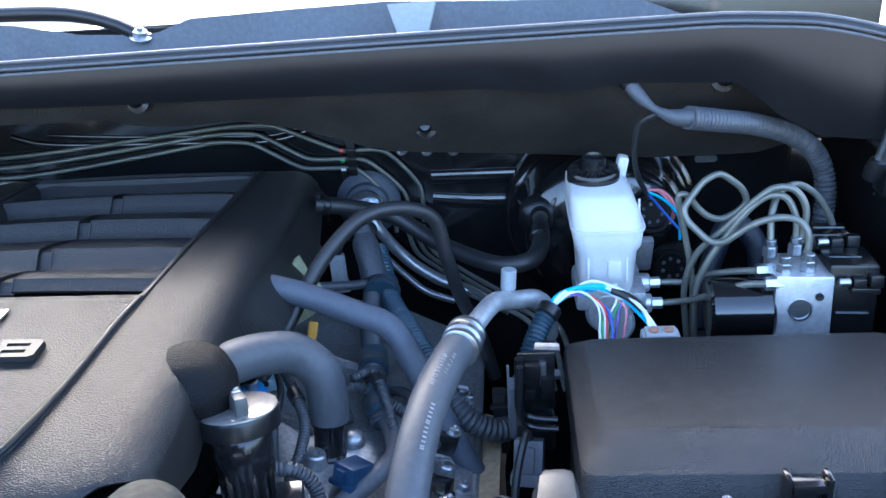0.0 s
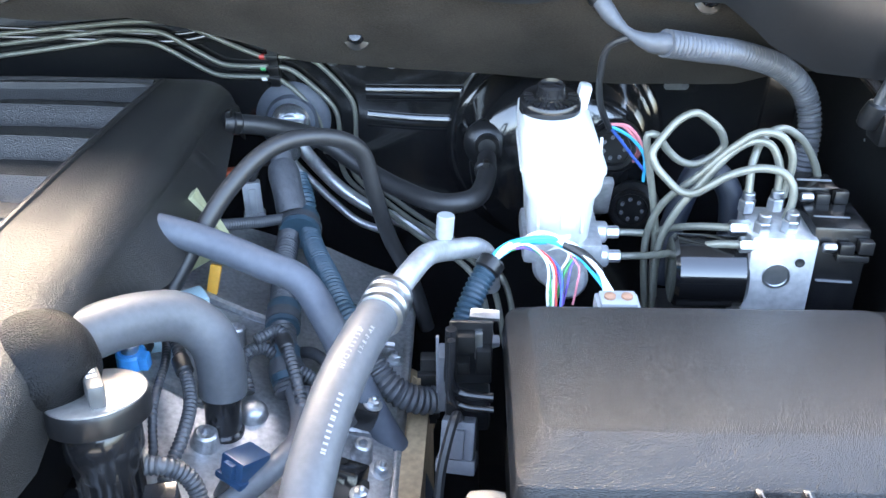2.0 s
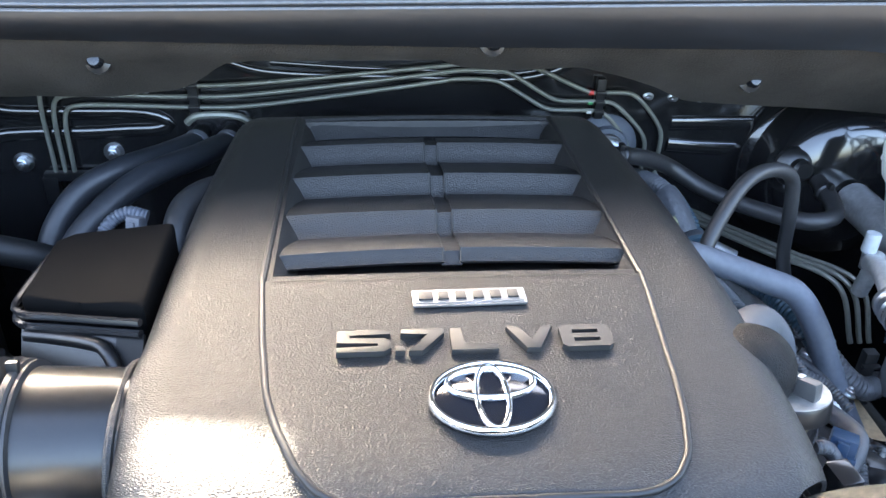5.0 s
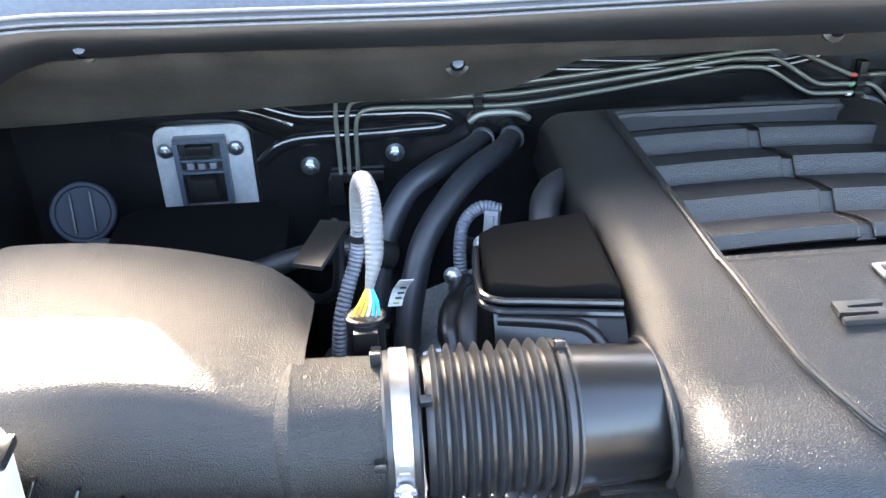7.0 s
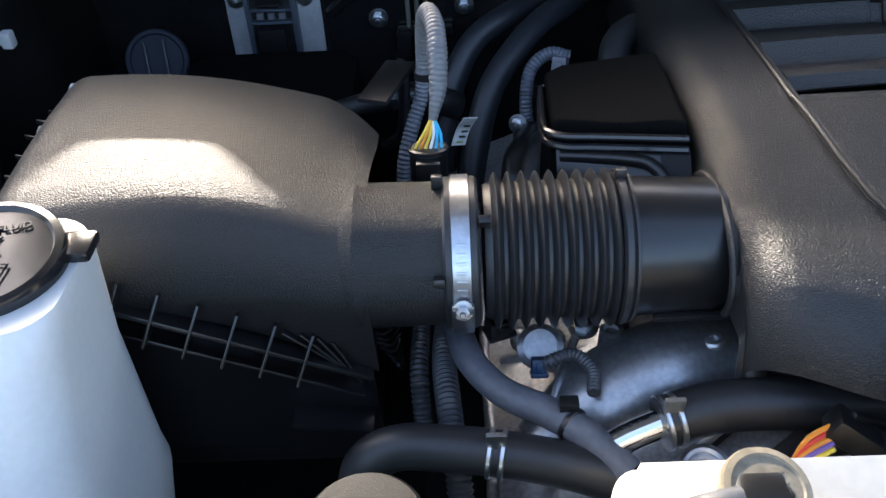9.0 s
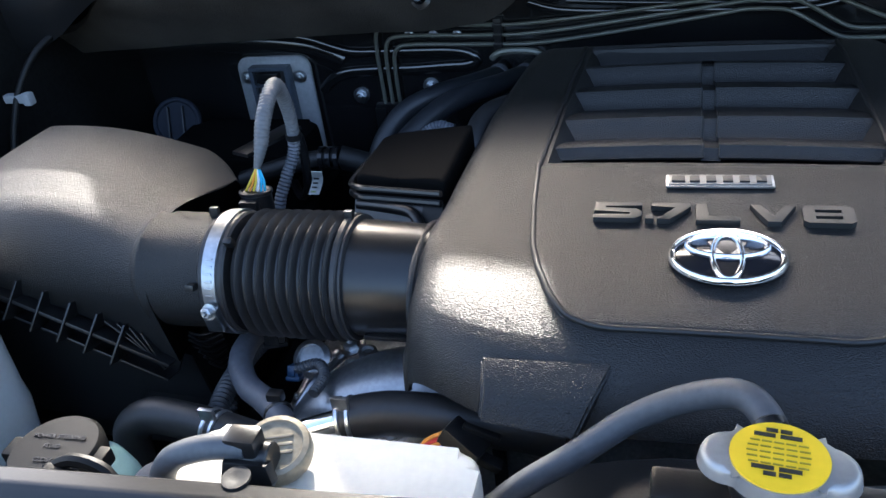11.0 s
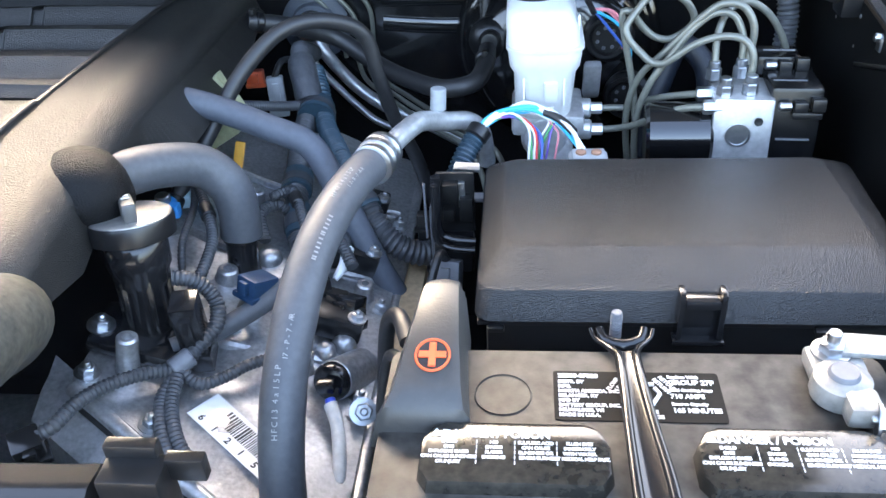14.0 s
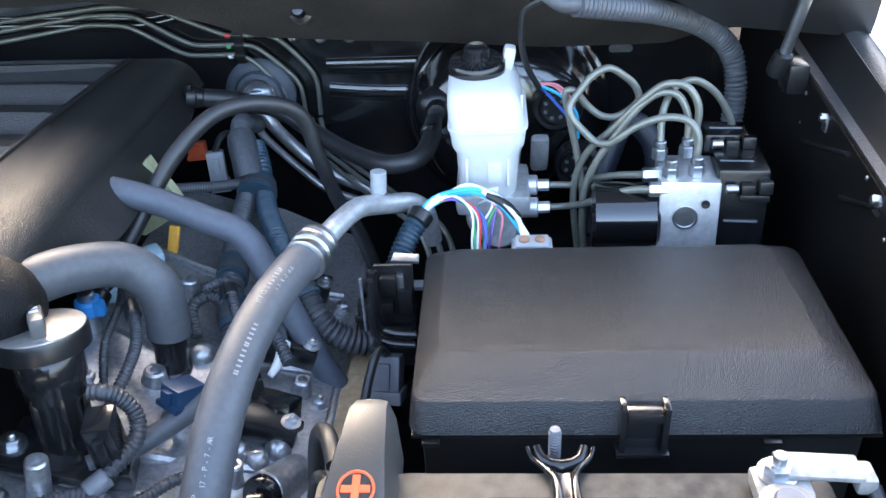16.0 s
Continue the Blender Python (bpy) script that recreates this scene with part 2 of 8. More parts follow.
def rod(bm, p0, p1, r, n=16, chamfer=0.15):
    length = (Vector(p1) - Vector(p0)).length
    c = min(r * chamfer, length * 0.3)
    return lathe(bm, [(r - c, 0), (r, c), (r, length - c), (r - c, length)], aim(p0, p1), n)


def hexbolt(bm, p, axis, r=0.006, h=0.006, washer=True):
    """A hexagon head on a washer at p, pointing along axis."""
    m = aim(p, Vector(p) + Vector(axis))
    if washer:
        lathe(bm, [(r * 1.5, 0), (r * 1.5, r * 0.25), (r * 1.0, r * 0.3)], m, 18)
    lathe(bm, [(r, 0), (r, h * 0.9), (r * 0.82, h)], m, 6)
    lathe(bm, [(r * 0.45, h * 0.9), (r * 0.45, h * 1.35), (r * 0.3, h * 1.5)], m, 10)
    return bm


def spline(pts, step=0.004):
    """Points run through by a smooth curve, at even steps."""
    P = [Vector(p) for p in pts]
    P = [P[0] * 2 - P[1]] + P + [P[-1] * 2 - P[-2]]
    out = []
    for i in range(1, len(P) - 2):
        a, b, c, d = P[i - 1:i + 3]
        n = max(2, int((c - b).length / step))
        t0, t1 = 0.0, max(1e-5, (b - a).length ** 0.5)
        t2 = t1 + max(1e-5, (c - b).length ** 0.5)
        t3 = t2 + max(1e-5, (d - c).length ** 0.5)
        for k in range(n):
            t = t1 + (t2 - t1) * k / n
            a1 = a * ((t1 - t) / (t1 - t0)) + b * ((t - t0) / (t1 - t0))
            a2 = b * ((t2 - t) / (t2 - t1)) + c * ((t - t1) / (t2 - t1))
            a3 = c * ((t3 - t) / (t3 - t2)) + d * ((t - t2) / (t3 - t2))
            b1 = a1 * ((t2 - t) / (t2 - t0)) + a2 * ((t - t0) / (t2 - t0))
            b2 = a2 * ((t3 - t) / (t3 - t1)) + a3 * ((t - t1) / (t3 - t1))
            out.append(b1 * ((t2 - t) / (t2 - t1)) + b2 * ((t - t1) / (t2 - t1)))
    out.append(P[-2].copy())
    return out


def tube(bm, pts, r, n=14, step=0.006, ribs=0.0, depth=0.18, smooth=True, wobble=0.0):
    """A hose along pts; ribs: the pitch of its corrugations. r is a number, or one at each point."""
    if ribs:
        step = ribs / 4
    path = spline(pts, step) if smooth else [Vector(p) for p in pts]
    total, s, cum = 0.0, 0.0, [0.0]
    for a, b in zip(path, path[1:]):
        total += (b - a).length
        cum.append(total)
    radii = r if isinstance(r, (list, tuple)) else [r, r]
    rings, u = [], None
    for k, p in enumerate(path):
        d = (path[min(k + 1, len(path) - 1)] - path[max(k - 1, 0)]).normalized()
        u = d.orthogonal().normalized() if u is None else (u - d * u.dot(d)).normalized()
        v = d.cross(u)
        f = cum[k] / total * (len(radii) - 1)
        i = min(int(f), len(radii) - 2)
        rad = radii[i] + (radii[i + 1] - radii[i]) * (f - i)
        if ribs:
            rad *= 1 - depth * (0.5 - 0.5 * math.cos(2 * math.pi * cum[k] / ribs)) ** 1.5
        if wobble:
            rad *= 1 + wobble * noise.noise(p * 60)
        rings.append([bm.verts.new(p + (u * math.cos(2 * math.pi * j / n) + v * math.sin(2 * math.pi * j / n)) * rad) for j in range(n)])
    for a, b in zip(rings, rings[1:]):
        for j in range(n):
            bm.faces.new((a[j], a[(j + 1) % n], b[(j + 1) % n], b[j]))
    bm.faces.new(rings[0][::-1])
    bm.faces.new(rings[-1])
    return bm


def sheet(bm, fn, nu, nv, thick=0.0):
    """A surface fn(u, v), u and v from 0 to 1, with a thickness downwards along its normal."""
    g = [[bm.verts.new(fn(i / nu, j / nv)) for j in range(nv + 1)] for i in range(nu + 1)]
    fs = [bm.faces.new((g[i][j], g[i + 1][j], g[i + 1][j + 1], g[i][j + 1])) for i in range(nu) for j in range(nv)]
    if thick:
        bmesh.ops.recalc_face_normals(bm, faces=fs)
        bmesh.ops.solidify(bm, geom=fs, thickness=thick)
    return bm


def curve1(xs, ys):
    """A smooth lookup through pairs."""
    def f(x):
        return float(np.interp(x, xs, ys))
    return f


def lettering(body, size, m, depth=0.001, spacing=1.0, align="CENTER", shear=0.0, bold=0.0):
    """Letters in the built-in font as a bmesh; m places their baseline's middle, x along the line, z out of the surface."""
    cu = bpy.data.curves.new("letters", "FONT")
    cu.body, cu.size, cu.extrude, cu.align_x = body, size, depth, align
    cu.space_character, cu.shear, cu.offset = spacing, shear, bold
    cu.resolution_u = 3
    ob = bpy.data.objects.new("letters", cu)
    scene.collection.objects.link(ob)
    bpy.context.view_layer.update()
    me = bpy.data.meshes.new_from_object(ob)
    bpy.data.objects.remove(ob)
    bpy.data.curves.remove(cu)
    bm = bmesh.new()
    bm.from_mesh(me)
    bpy.data.meshes.remove(me)
    bmesh.ops.transform(bm, matrix=m, verts=bm.verts)
    return bm


def frame_at(p, right, up):
    """A matrix at p whose x runs to the right and y up along the surface."""
    x = Vector(right).normalized()
    z = x.cross(Vector(up)).normalized()
    y = z.cross(x)
    return Matrix(((x.x, y.x, z.x, p[0]), (x.y, y.y, z.y, p[1]), (x.z, y.z, z.z, p[2]), (0, 0, 0, 1)))

# ---- setting: ground, body shell round the engine bay ----
bm = B()
sheet(bm, lambda u, v: (-60 + 120 * u, -60 + 120 * v, 0.0), 12, 12)
solo("ground", bm, ASPHALT, "sunlit grey concrete of the parking lot", "ground", kind="structure")

pad_bottom = curve1([-0.92, -0.87, -0.71, -0.48, -0.35, -0.28, -0.25, -0.225, -0.19, 0.0, 0.02, 0.07, 0.15, 0.20, 0.25, 0.30, 0.39, 0.52, 0.64, 0.76, 0.80, 0.92],
                    [1.105, 1.108, 1.117, 1.127, 1.128, 1.140, 1.160, 1.185, 1.190, 1.191, 1.180, 1.175, 1.180, 1.165, 1.144, 1.116, 1.107, 1.094, 1.082, 1.082, 1.104, 1.110])
lip_z = curve1([-0.92, -0.82, -0.75, -0.63, -0.36, 0.0, 0.35, 0.68, 0.76, 0.83, 0.92],
               [1.218, 1.238, 1.244, 1.242, 1.240, 1.246, 1.252, 1.256, 1.250, 1.235, 1.20])
pad_top = curve1([-0.92, -0.88, -0.846, -0.81, -0.78, -0.75, -0.63, 0.0, 0.43, 0.516, 0.575, 0.69, 0.715, 0.739, 0.782, 0.92],
                 [1.145, 1.154, 1.171, 1.196, 1.214, 1.222, 1.225, 1.216, 1.214, 1.206, 1.213, 1.208, 1.190, 1.169, 1.146, 1.13])


def pad_y(z):
    return 0.527 - 0.98 * (z - 1.095) + 0.9 * max(0.0, z - 1.2) ** 1.3


def pad_fn(u, v):
    x = -0.92 + 1.84 * u
    zb, zt = pad_bottom(x), pad_top(x)
    z = zb + (max(zt, zb + 0.02) - zb) * v
    lump = 0.004 * noise.noise(Vector((x * 9, z * 14, 3))) + 0.002 * noise.noise(Vector((x * 40, z * 40, 7)))
    return (x, pad_y(z) + lump, z)


bm = B()
box(bm, (0, 0.655, 0.80), (1.86, 0.03, 0.90), bev=0.004)
firewall = solo("wall_firewall", bm, PAINT, "glossy black painted steel firewall of the engine bay", "firewall", kind="structure")


def rib(pts, r=0.009, flat=0.5):
    bm = B()
    tube(bm, pts, r, 12, 0.01)
    for v in bm.verts:
        v.co.y = 0.640 + (v.co.y - 0.640) * flat
    part("swage_rib", bm, PAINT, firewall)


# a pressed loop: along the top, round its end and back below
rib([(x, 0.640, z) for x, z in ((-0.90, 1.066), (-0.70, 1.070), (-0.612, 1.061), (-0.572, 1.047), (-0.542, 1.038), (-0.490, 1.036), (-0.430, 1.036), (-0.378, 1.035), (-0.350, 1.030), (-0.337, 1.019), (-0.350, 1.013),
     (-0.388, 1.011), (-0.440, 1.008), (-0.515, 1.007), (-0.553, 1.004), (-0.575, 0.996), (-0.600, 0.975))], 0.0095, 0.6)
# the broad swell where the loop leaves the wall's edge
rib([(-0.92, 0.640, 1.046), (-0.72, 0.640, 1.052), (-0.620, 0.640, 1.044), (-0.575, 0.640, 1.028), (-0.560, 0.640, 1.018)], 0.018, 0.30)
rib([(0.345, 0.640, 1.018), (0.42, 0.640, 1.018), (0.50, 0.640, 1.018)], 0.011, 0.45)
rib([(0.345, 0.640, 0.985), (0.40, 0.640, 0.980), (0.46, 0.640, 0.978)], 0.011, 0.45)

bm = B()
sheet(bm, pad_fn, 150, 16, 0.012)
insulation = solo("cowl_insulation_pad", bm, PAD, "dark grey fibre insulation pad under the cowl", "insulation", kind="structure")


def flange_fn(u, v):
    x = -0.92 + 1.84 * u
    a = v * math.pi * 0.75
    zt = lip_z(x)
    zb = pad_top(x) - 0.006
    return (x, 0.386 + 0.008 * (1 - v) - 0.004 * math.sin(v * math.pi), zb + (zt + 0.004 - zb) * v)


bm = B()
sheet(bm, flange_fn, 120, 8, 0.004)
solo("cowl_flange", bm, SATIN, "dark painted steel flange along the cowl", "flange", kind="structure")
bm = B()
tube(bm, [(x, 0.392, lip_z(x) + 0.008) for x in np.linspace(-0.90, 0.90, 40)], 0.0075, 10, 0.02)
solo("cowl_weatherstrip", bm, RUBBER, "black rubber weatherstrip on top of the cowl flange", "weatherstrip", kind="structure")
STRIP = surf("grey_rubber_lip", (0.11, 0.11, 0.113), 0.4, var=0.2, bump=0.1)
for dy, dz, r in ((-0.0085, 0.0030, 0.0020), (-0.0070, 0.0085, 0.0016), (-0.003, 0.0150, 0.0022)):
    bm = B()
    tube(bm, [(x, 0.392 + dy, lip_z(x) + dz) for x in np.linspace(-0.90, 0.90, 40)], r, 8, 0.02)
    solo("weatherstrip_lip", bm, STRIP, "thin grey rubber lip of the weatherstrip", "weatherstrip lip", "weatherstrip lips", kind="structure")
# upright grey cowl panel with a dip for the wiper spindle
panel_top = curve1([-0.92, -0.60, -0.25, -0.15, -0.06, 0.03, 0.08, 0.20, 0.32, 0.38, 0.61, 0.68, 0.78, 0.92], [1.262, 1.268, 1.275, 1.278, 1.261, 1.256, 1.273, 1.277, 1.280, 1.277, 1.267, 1.239, 1.230, 1.20])
bm = B()
sheet(bm, lambda u, v: (-0.90 + 1.80 * u, 0.500 + 0.03 * v, 1.19 + (panel_top(-0.90 + 1.80 * u) - 1.19) * v), 90, 6, 0.004)
solo("cowl_panel", bm, COWLGREY, "weathered grey upright cowl panel behind the weatherstrip", "cowl panel", kind="structure")

# cowl tray, windscreen and wiper behind the weatherstrip
bm = B()
sheet(bm, lambda u, v: (-0.92 + 1.84 * u, 0.40 + 0.28 * v, lip_z(0.3) - 0.015 - 0.05 * math.sin(v * math.pi * 0.6) - 0.006 * abs(noise.noise(Vector((u * 9, v * 3, 0))))), 60, 10, 0.004)
solo("cowl_tray", bm, COWLGREY, "weathered grey plastic cowl tray below the windscreen", "cowl", kind="structure")
bm = B()
sheet(bm, lambda u, v: (-0.82 + 1.64 * u, 0.66 + 0.75 * v - 0.10 * (2 * u - 1) ** 2 * (-1), 1.205 + 0.55 * v), 24, 4, 0.005)
ob = solo("windscreen", bm, GLASS, "clear laminated windscreen glass", "windscreen", kind="structure")
ob.visible_shadow = False
bm = B()
prism(bm, [(-0.028, 0.022), (0.028, 0.022), (0.017, -0.016), (0.010, -0.026), (-0.010, -0.026), (-0.017, -0.016)], -0.002, 0.004,
      frame_at((0.352, 0.485, 1.262), (1, 0, 0.03), (0, 0.45, 1)), 0.002)
solo("cowl_bracket", bm, PALEPL, "pale grey tapered bracket on the cowl edge", "bracket")
w = thing("wiper_arm", (-0.02, 0.56, 1.235), "black wiper arm with a silver pivot nut", "wiper arm")
bm = B()
tube(bm, [(-0.50, 0.60, 1.285), (-0.20, 0.56, 1.287), (-0.07, 0.545, 1.283), (-0.01, 0.535, 1.268), (0.015, 0.53, 1.255)], [0.008, 0.010, 0.010, 0.010, 0.008], 10, 0.01)
part("arm", bm, SATIN, w)
bm = B()
hexbolt(bm, (0.016, 0.528, 1.254), (0.2, -0.3, 1), 0.009, 0.010)
part("pivot_nut", bm, ZINC, w, "silver pivot nut")

# inner wings, rails and outer wings
for side, x, nm in ((-1, -0.935, "wall_wing_left"), (1, 0.905, "wall_wing_right")):
    bm = B()
    if x > 0:
        box(bm, (x, 0.05, 0.70), (0.03, 1.20, 0.62), bev=0.004)
    else:
        prism(bm, [(-0.55, 0.30), (0.65, 0.30), (0.65, 1.262), (0.40, 1.235), (0.20, 1.17), (0.0, 1.11), (-0.55, 1.09)], -0.015, 0.015, frame_at((x, 0, 0), (0, 1, 0), (0, 0, 1)), 0.004)
    solo(nm, bm, WINGBLACK, "black painted inner wing panel of the engine bay", "inner wing", kind="structure")


def rail_z(y):
    return 1.056 + 0.10 * max(-0.35, y)


def trim_z(y):
    return 1.072 + 0.145 * max(-0.35, y)


bm = B()
sheet(bm, lambda u, v: (0.858 + 0.008 * v, -0.55 + 1.15 * u, 0.80 + (rail_z(-0.55 + 1.15 * u) - 0.80) * v), 30, 10, 0.004)
solo("wing_shelf_right", bm, WINGBLACK, "black painted upper wing panel beside the fuse box", "wing panel", kind="structure")
# one plastic: lit top faces painted lighter, the shaded wall darker
LITTRIM = surf("lit_wing_trim", (0.026, 0.026, 0.0265), 0.46, var=0.3, big=30, bump=0.7, bump_scale=700, dist=0.0012, grain="pebble")
bm = B()
sheet(bm, lambda u, v: (0.8645 + 0.0095 * v, -0.55 + 1.15 * u, rail_z(-0.55 + 1.15 * u) + 0.004 + 0.001 * v), 30, 4, 0.003)
solo("wing_rail_right", bm, LITTRIM, "plastic rail along the top of the wing, painted lighter as lit", "rail", kind="structure")
bm = B()
sheet(bm, lambda u, v: (0.875 + 0.021 * v, -0.55 + 1.15 * u, rail_z(-0.55 + 1.15 * u) + 0.002 + (trim_z(-0.55 + 1.15 * u) - rail_z(-0.55 + 1.15 * u) - 0.002) * v ** 1.2), 30, 8, 0.003)
solo("wing_gutter_right", bm, DULL, "grained trim wall along the inner edge of the wing, painted darker as shaded", "gutter", kind="structure")
bm = B()
sheet(bm, lambda u, v: (0.8965 + 0.020 * v, -0.55 + 1.15 * u, trim_z(-0.55 + 1.15 * u) + 0.003 * math.sin(v * math.pi) - 0.001 * v), 30, 6, 0.003)
solo("wing_lip_right", bm, LITTRIM, "grained top edge of the wing trim, painted lighter as lit", "trim", kind="structure")
for y, z in ((0.365, 1.049), (0.366, 1.079), (0.208, 1.072), (0.157, 1.045), (0.121, 1.060), (0.427, 1.057), (0.386, 1.084), (0.30, 0.97)):
    bm = B()
    lathe(bm, [(0.0022, 0), (0.0022, 0.0008), (0.0014, 0.0014), (0, 0.0014)], aim((0.862, y, z), (0.80, y, z)), 10)
    solo("wing_rivet", bm, ZINC, "tiny silver rivet on the inner wing", "rivet", "wing rivets")
for y, z in ((0.307, 1.080), (0.179, 1.068), (0.082, 1.058)):
    bm = B()
    rod(bm, (0.866, y, z - 0.001), (0.855, y + 0.001, z), 0.0042, 12, 0.25)
    box(bm, (0.8615, y, z - 0.006), (0.004, 0.010, 0.014), bev=0.0012)
    solo("trim_clip", bm, ZINC, "small bright clip under the wing trim rail", "clip", "trim clips")
for y0, z0, y1, z1 in ((0.238, 1.037, 0.171, 1.064), (0.342, 1.040, 0.250, 1.072)):
    bm = B()
    tube(bm, [(0.8585, y0, z0), (0.8610, (y0 + y1) / 2, (z0 + z1) / 2), (0.8630, y1, z1)], 0.0035, 8, 0.006)
    solo("pressed_ridge", bm, PAINT, "glossy black pressed ridge on the inner wing", "ridge", kind="structure")
bm = B()
sheet(bm, lambda u, v: (0.918 + 0.026 * v, -0.75 + 1.5 * u, trim_z(-0.75 + 1.5 * u) - 0.001 - 0.004 * v), 30, 6, 0.004)
solo("wing_flange_right", bm, BODY, "white painted inner flange of the wing", "wing", kind="structure")
bm = B()
sheet(bm, lambda u, v: (0.950 + 0.10 * v, -0.75 + 1.5 * u, trim_z(-0.75 + 1.5 * u) + 0.010 - 0.05 * v * v), 30, 8, 0.004)
solo("outer_wing_right", bm, BODY, "white painted outer wing of the truck", "wing", kind="structure")
bm = B()
sheet(bm, lambda u, v: (-0.935 - 0.12 * v, -0.75 + 1.5 * u, np.interp(-0.75 + 1.5 * u, [-0.75, 0.0, 0.2, 0.4, 0.75], [1.085, 1.12, 1.18, 1.245, 1.272]) - 0.05 * v * v), 30, 8, 0.004)
solo("outer_wing_left", bm, BODY, "white painted outer wing of the truck", "wing", kind="structure")
bm = B()
box(bm, (0, 0.05, 0.36), (1.86, 1.25, 0.03), bev=0.004)
solo("floor_undertray", bm, MATTE, "black splash tray below the engine", "undertray", kind="structure")
for x in (-0.45, 0.45):
    bm = B()
    box(bm, (x, 0.05, 0.42), (0.09, 1.2, 0.10), bev=0.01)
    solo("chassis_rail", bm, MATTE, "black steel chassis rail", "rail", kind="structure")
bm = B()
box(bm, (0, -0.60, 0.62), (1.90, 0.12, 0.70), bev=0.03)
solo("front_grille_panel", bm, SATIN, "black panel behind the grille", "front panel", kind="structure")

# the raised hood: its rear edge lifted clear of the cowl, rising towards the front
EDGE, RISE = Vector((0, 0.48, 1.48)), radians(58)
bm = B()


def hood_fn(u, v):
    x = -0.96 + 1.92 * u
    return (x, EDGE.y - 1.12 * v * math.cos(RISE), EDGE.z + 1.12 * v * math.sin(RISE) - 0.02 * (2 * u - 1) ** 2 - 0.10 * abs(2 * u - 1) ** 10)


sheet(bm, hood_fn, 32, 16, 0.03)
solo("hood", bm, HOODPAD, "raised hood with a dark lined underside", "hood", kind="structure")
# the cab behind the windscreen
bm = B()
box(bm, (0, 2.10, 1.945), (1.37, 1.30, 0.05), bev=0.02)
for x in (-0.76, 0.76):
    tube(bm, [(x, 0.72, 1.20), (x * 0.97, 1.08, 1.56), (x * 0.90, 1.47, 1.93)], 0.040, 10)
    box(bm, (x * 1.06, 1.75, 0.85), (0.06, 2.0, 0.72), bev=0.02)
box(bm, (0, 2.70, 1.45), (1.55, 0.05, 0.9), bev=0.02)
box(bm, (0, 0.95, 1.02), (1.5, 0.5, 0.25), bev=0.05)
solo("cab", bm, BODY, "white painted cab of the truck behind the windscreen", "cab", kind="structure")
# unseen panel added beside the cab; its dipping edge shapes the sun patches
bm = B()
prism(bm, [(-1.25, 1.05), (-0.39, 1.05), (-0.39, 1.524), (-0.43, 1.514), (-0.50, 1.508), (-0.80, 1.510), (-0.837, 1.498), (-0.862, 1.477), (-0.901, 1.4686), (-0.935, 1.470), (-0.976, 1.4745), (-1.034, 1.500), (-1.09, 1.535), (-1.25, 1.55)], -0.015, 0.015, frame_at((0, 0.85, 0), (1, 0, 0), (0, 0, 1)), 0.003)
solo("sun_mask_panel", bm, WINGBLACK, "unseen dark panel added to shape the sunlight on the engine", "cab", kind="structure")

# ---- engine cover ----
prof = [(-0.128, 1.020), (-0.126, 1.036), (-0.120, 1.052), (-0.108, 1.068), (-0.090, 1.081), (-0.068, 1.090), (-0.040, 1.095), (0.0, 1.0985),
        (0.05, 1.102), (0.10, 1.106), (0.15, 1.106), (0.25, 1.101), (0.36, 1.094), (0.46, 1.087), (0.52, 1.080), (0.545, 1.070), (0.560, 1.050), (0.566, 1.02)]
prof_s = spline([(0, y, z) for y, z in prof], 0.006)
top_z = curve1([p.y for p in prof_s[4:-4]], [p.z for p in prof_s[4:-4]])
W_L, W_R = -0.243, 0.216
AX_COVER = (0.030, 1.046)


def side_drop(x):
    d = min(x - W_L, W_R - x)
    r = 0.032
    return (r - math.sqrt(max(0.0, r * r - (r - d) ** 2))) * 0.75 if d < r else 0.0


def cover_z(x, y):
    return top_z(y) - side_drop(x) - 0.06 * x * x


front_edge = curve1([-0.25, -0.20, -0.156, 0.0, 0.12, 0.133, 0.147, 0.165, 0.188, 0.216], [1.032, 1.034, 1.030, 1.034, 1.034, 1.040, 1.060, 1.075, 1.083, 1.087])
I_FRONT = next(i for i, p in enumerate(prof_s) if p.y > -0.03)


def prof_at(k):
    i = min(int(k), len(prof_s) - 2)
    return prof_s[i].lerp(prof_s[i + 1], k - i)


def cover_fn(u, v):
    a = 2 * u - 1
    xs = math.copysign(abs(a) ** 0.85, a) if abs(a) > 0 else 0.0
    x = W_L + (W_R - W_L) * (0.5 + 0.5 * math.sin(xs * math.pi / 2))
    k = v * (len(prof_s) - 1)
    if k < I_FRONT:
        ze = front_edge(x)
        k0 = next(i for i, p in enumerate(prof_s) if p.z >= ze)
        k0 = max(0.0, k0 - 1 + (ze - prof_s[k0 - 1].z) / (prof_s[k0].z - prof_s[k0 - 1].z)) if k0 else 0.0
        k = k0 + (I_FRONT - k0) * k / I_FRONT
    p = prof_at(k)
    narrow = 1 - 0.05 * max(0.0, (p.y - 0.30) / 0.26)
    front = max(0.0, (0.0 - p.y) / 0.128)
    y = p.y + 0.055 * front * max(0.0, abs(x) / 0.24) ** 4
    swell = math.exp(-((p.y - AX_COVER[0]) / 0.045) ** 2) * max(0.0, min(1.0, (-0.185 - x) / 0.05))
    z = p.z - side_drop(x) * (1 - 0.7 * swell) - 0.06 * x * x
    side = min(x + 0.153, 0.141 - x) / 0.016
    recess = 0.024 * max(0.0, min(1.0, side)) if 0.146 < p.y < 0.498 else 0.0
    return Vector((x * narrow, y, z - recess))


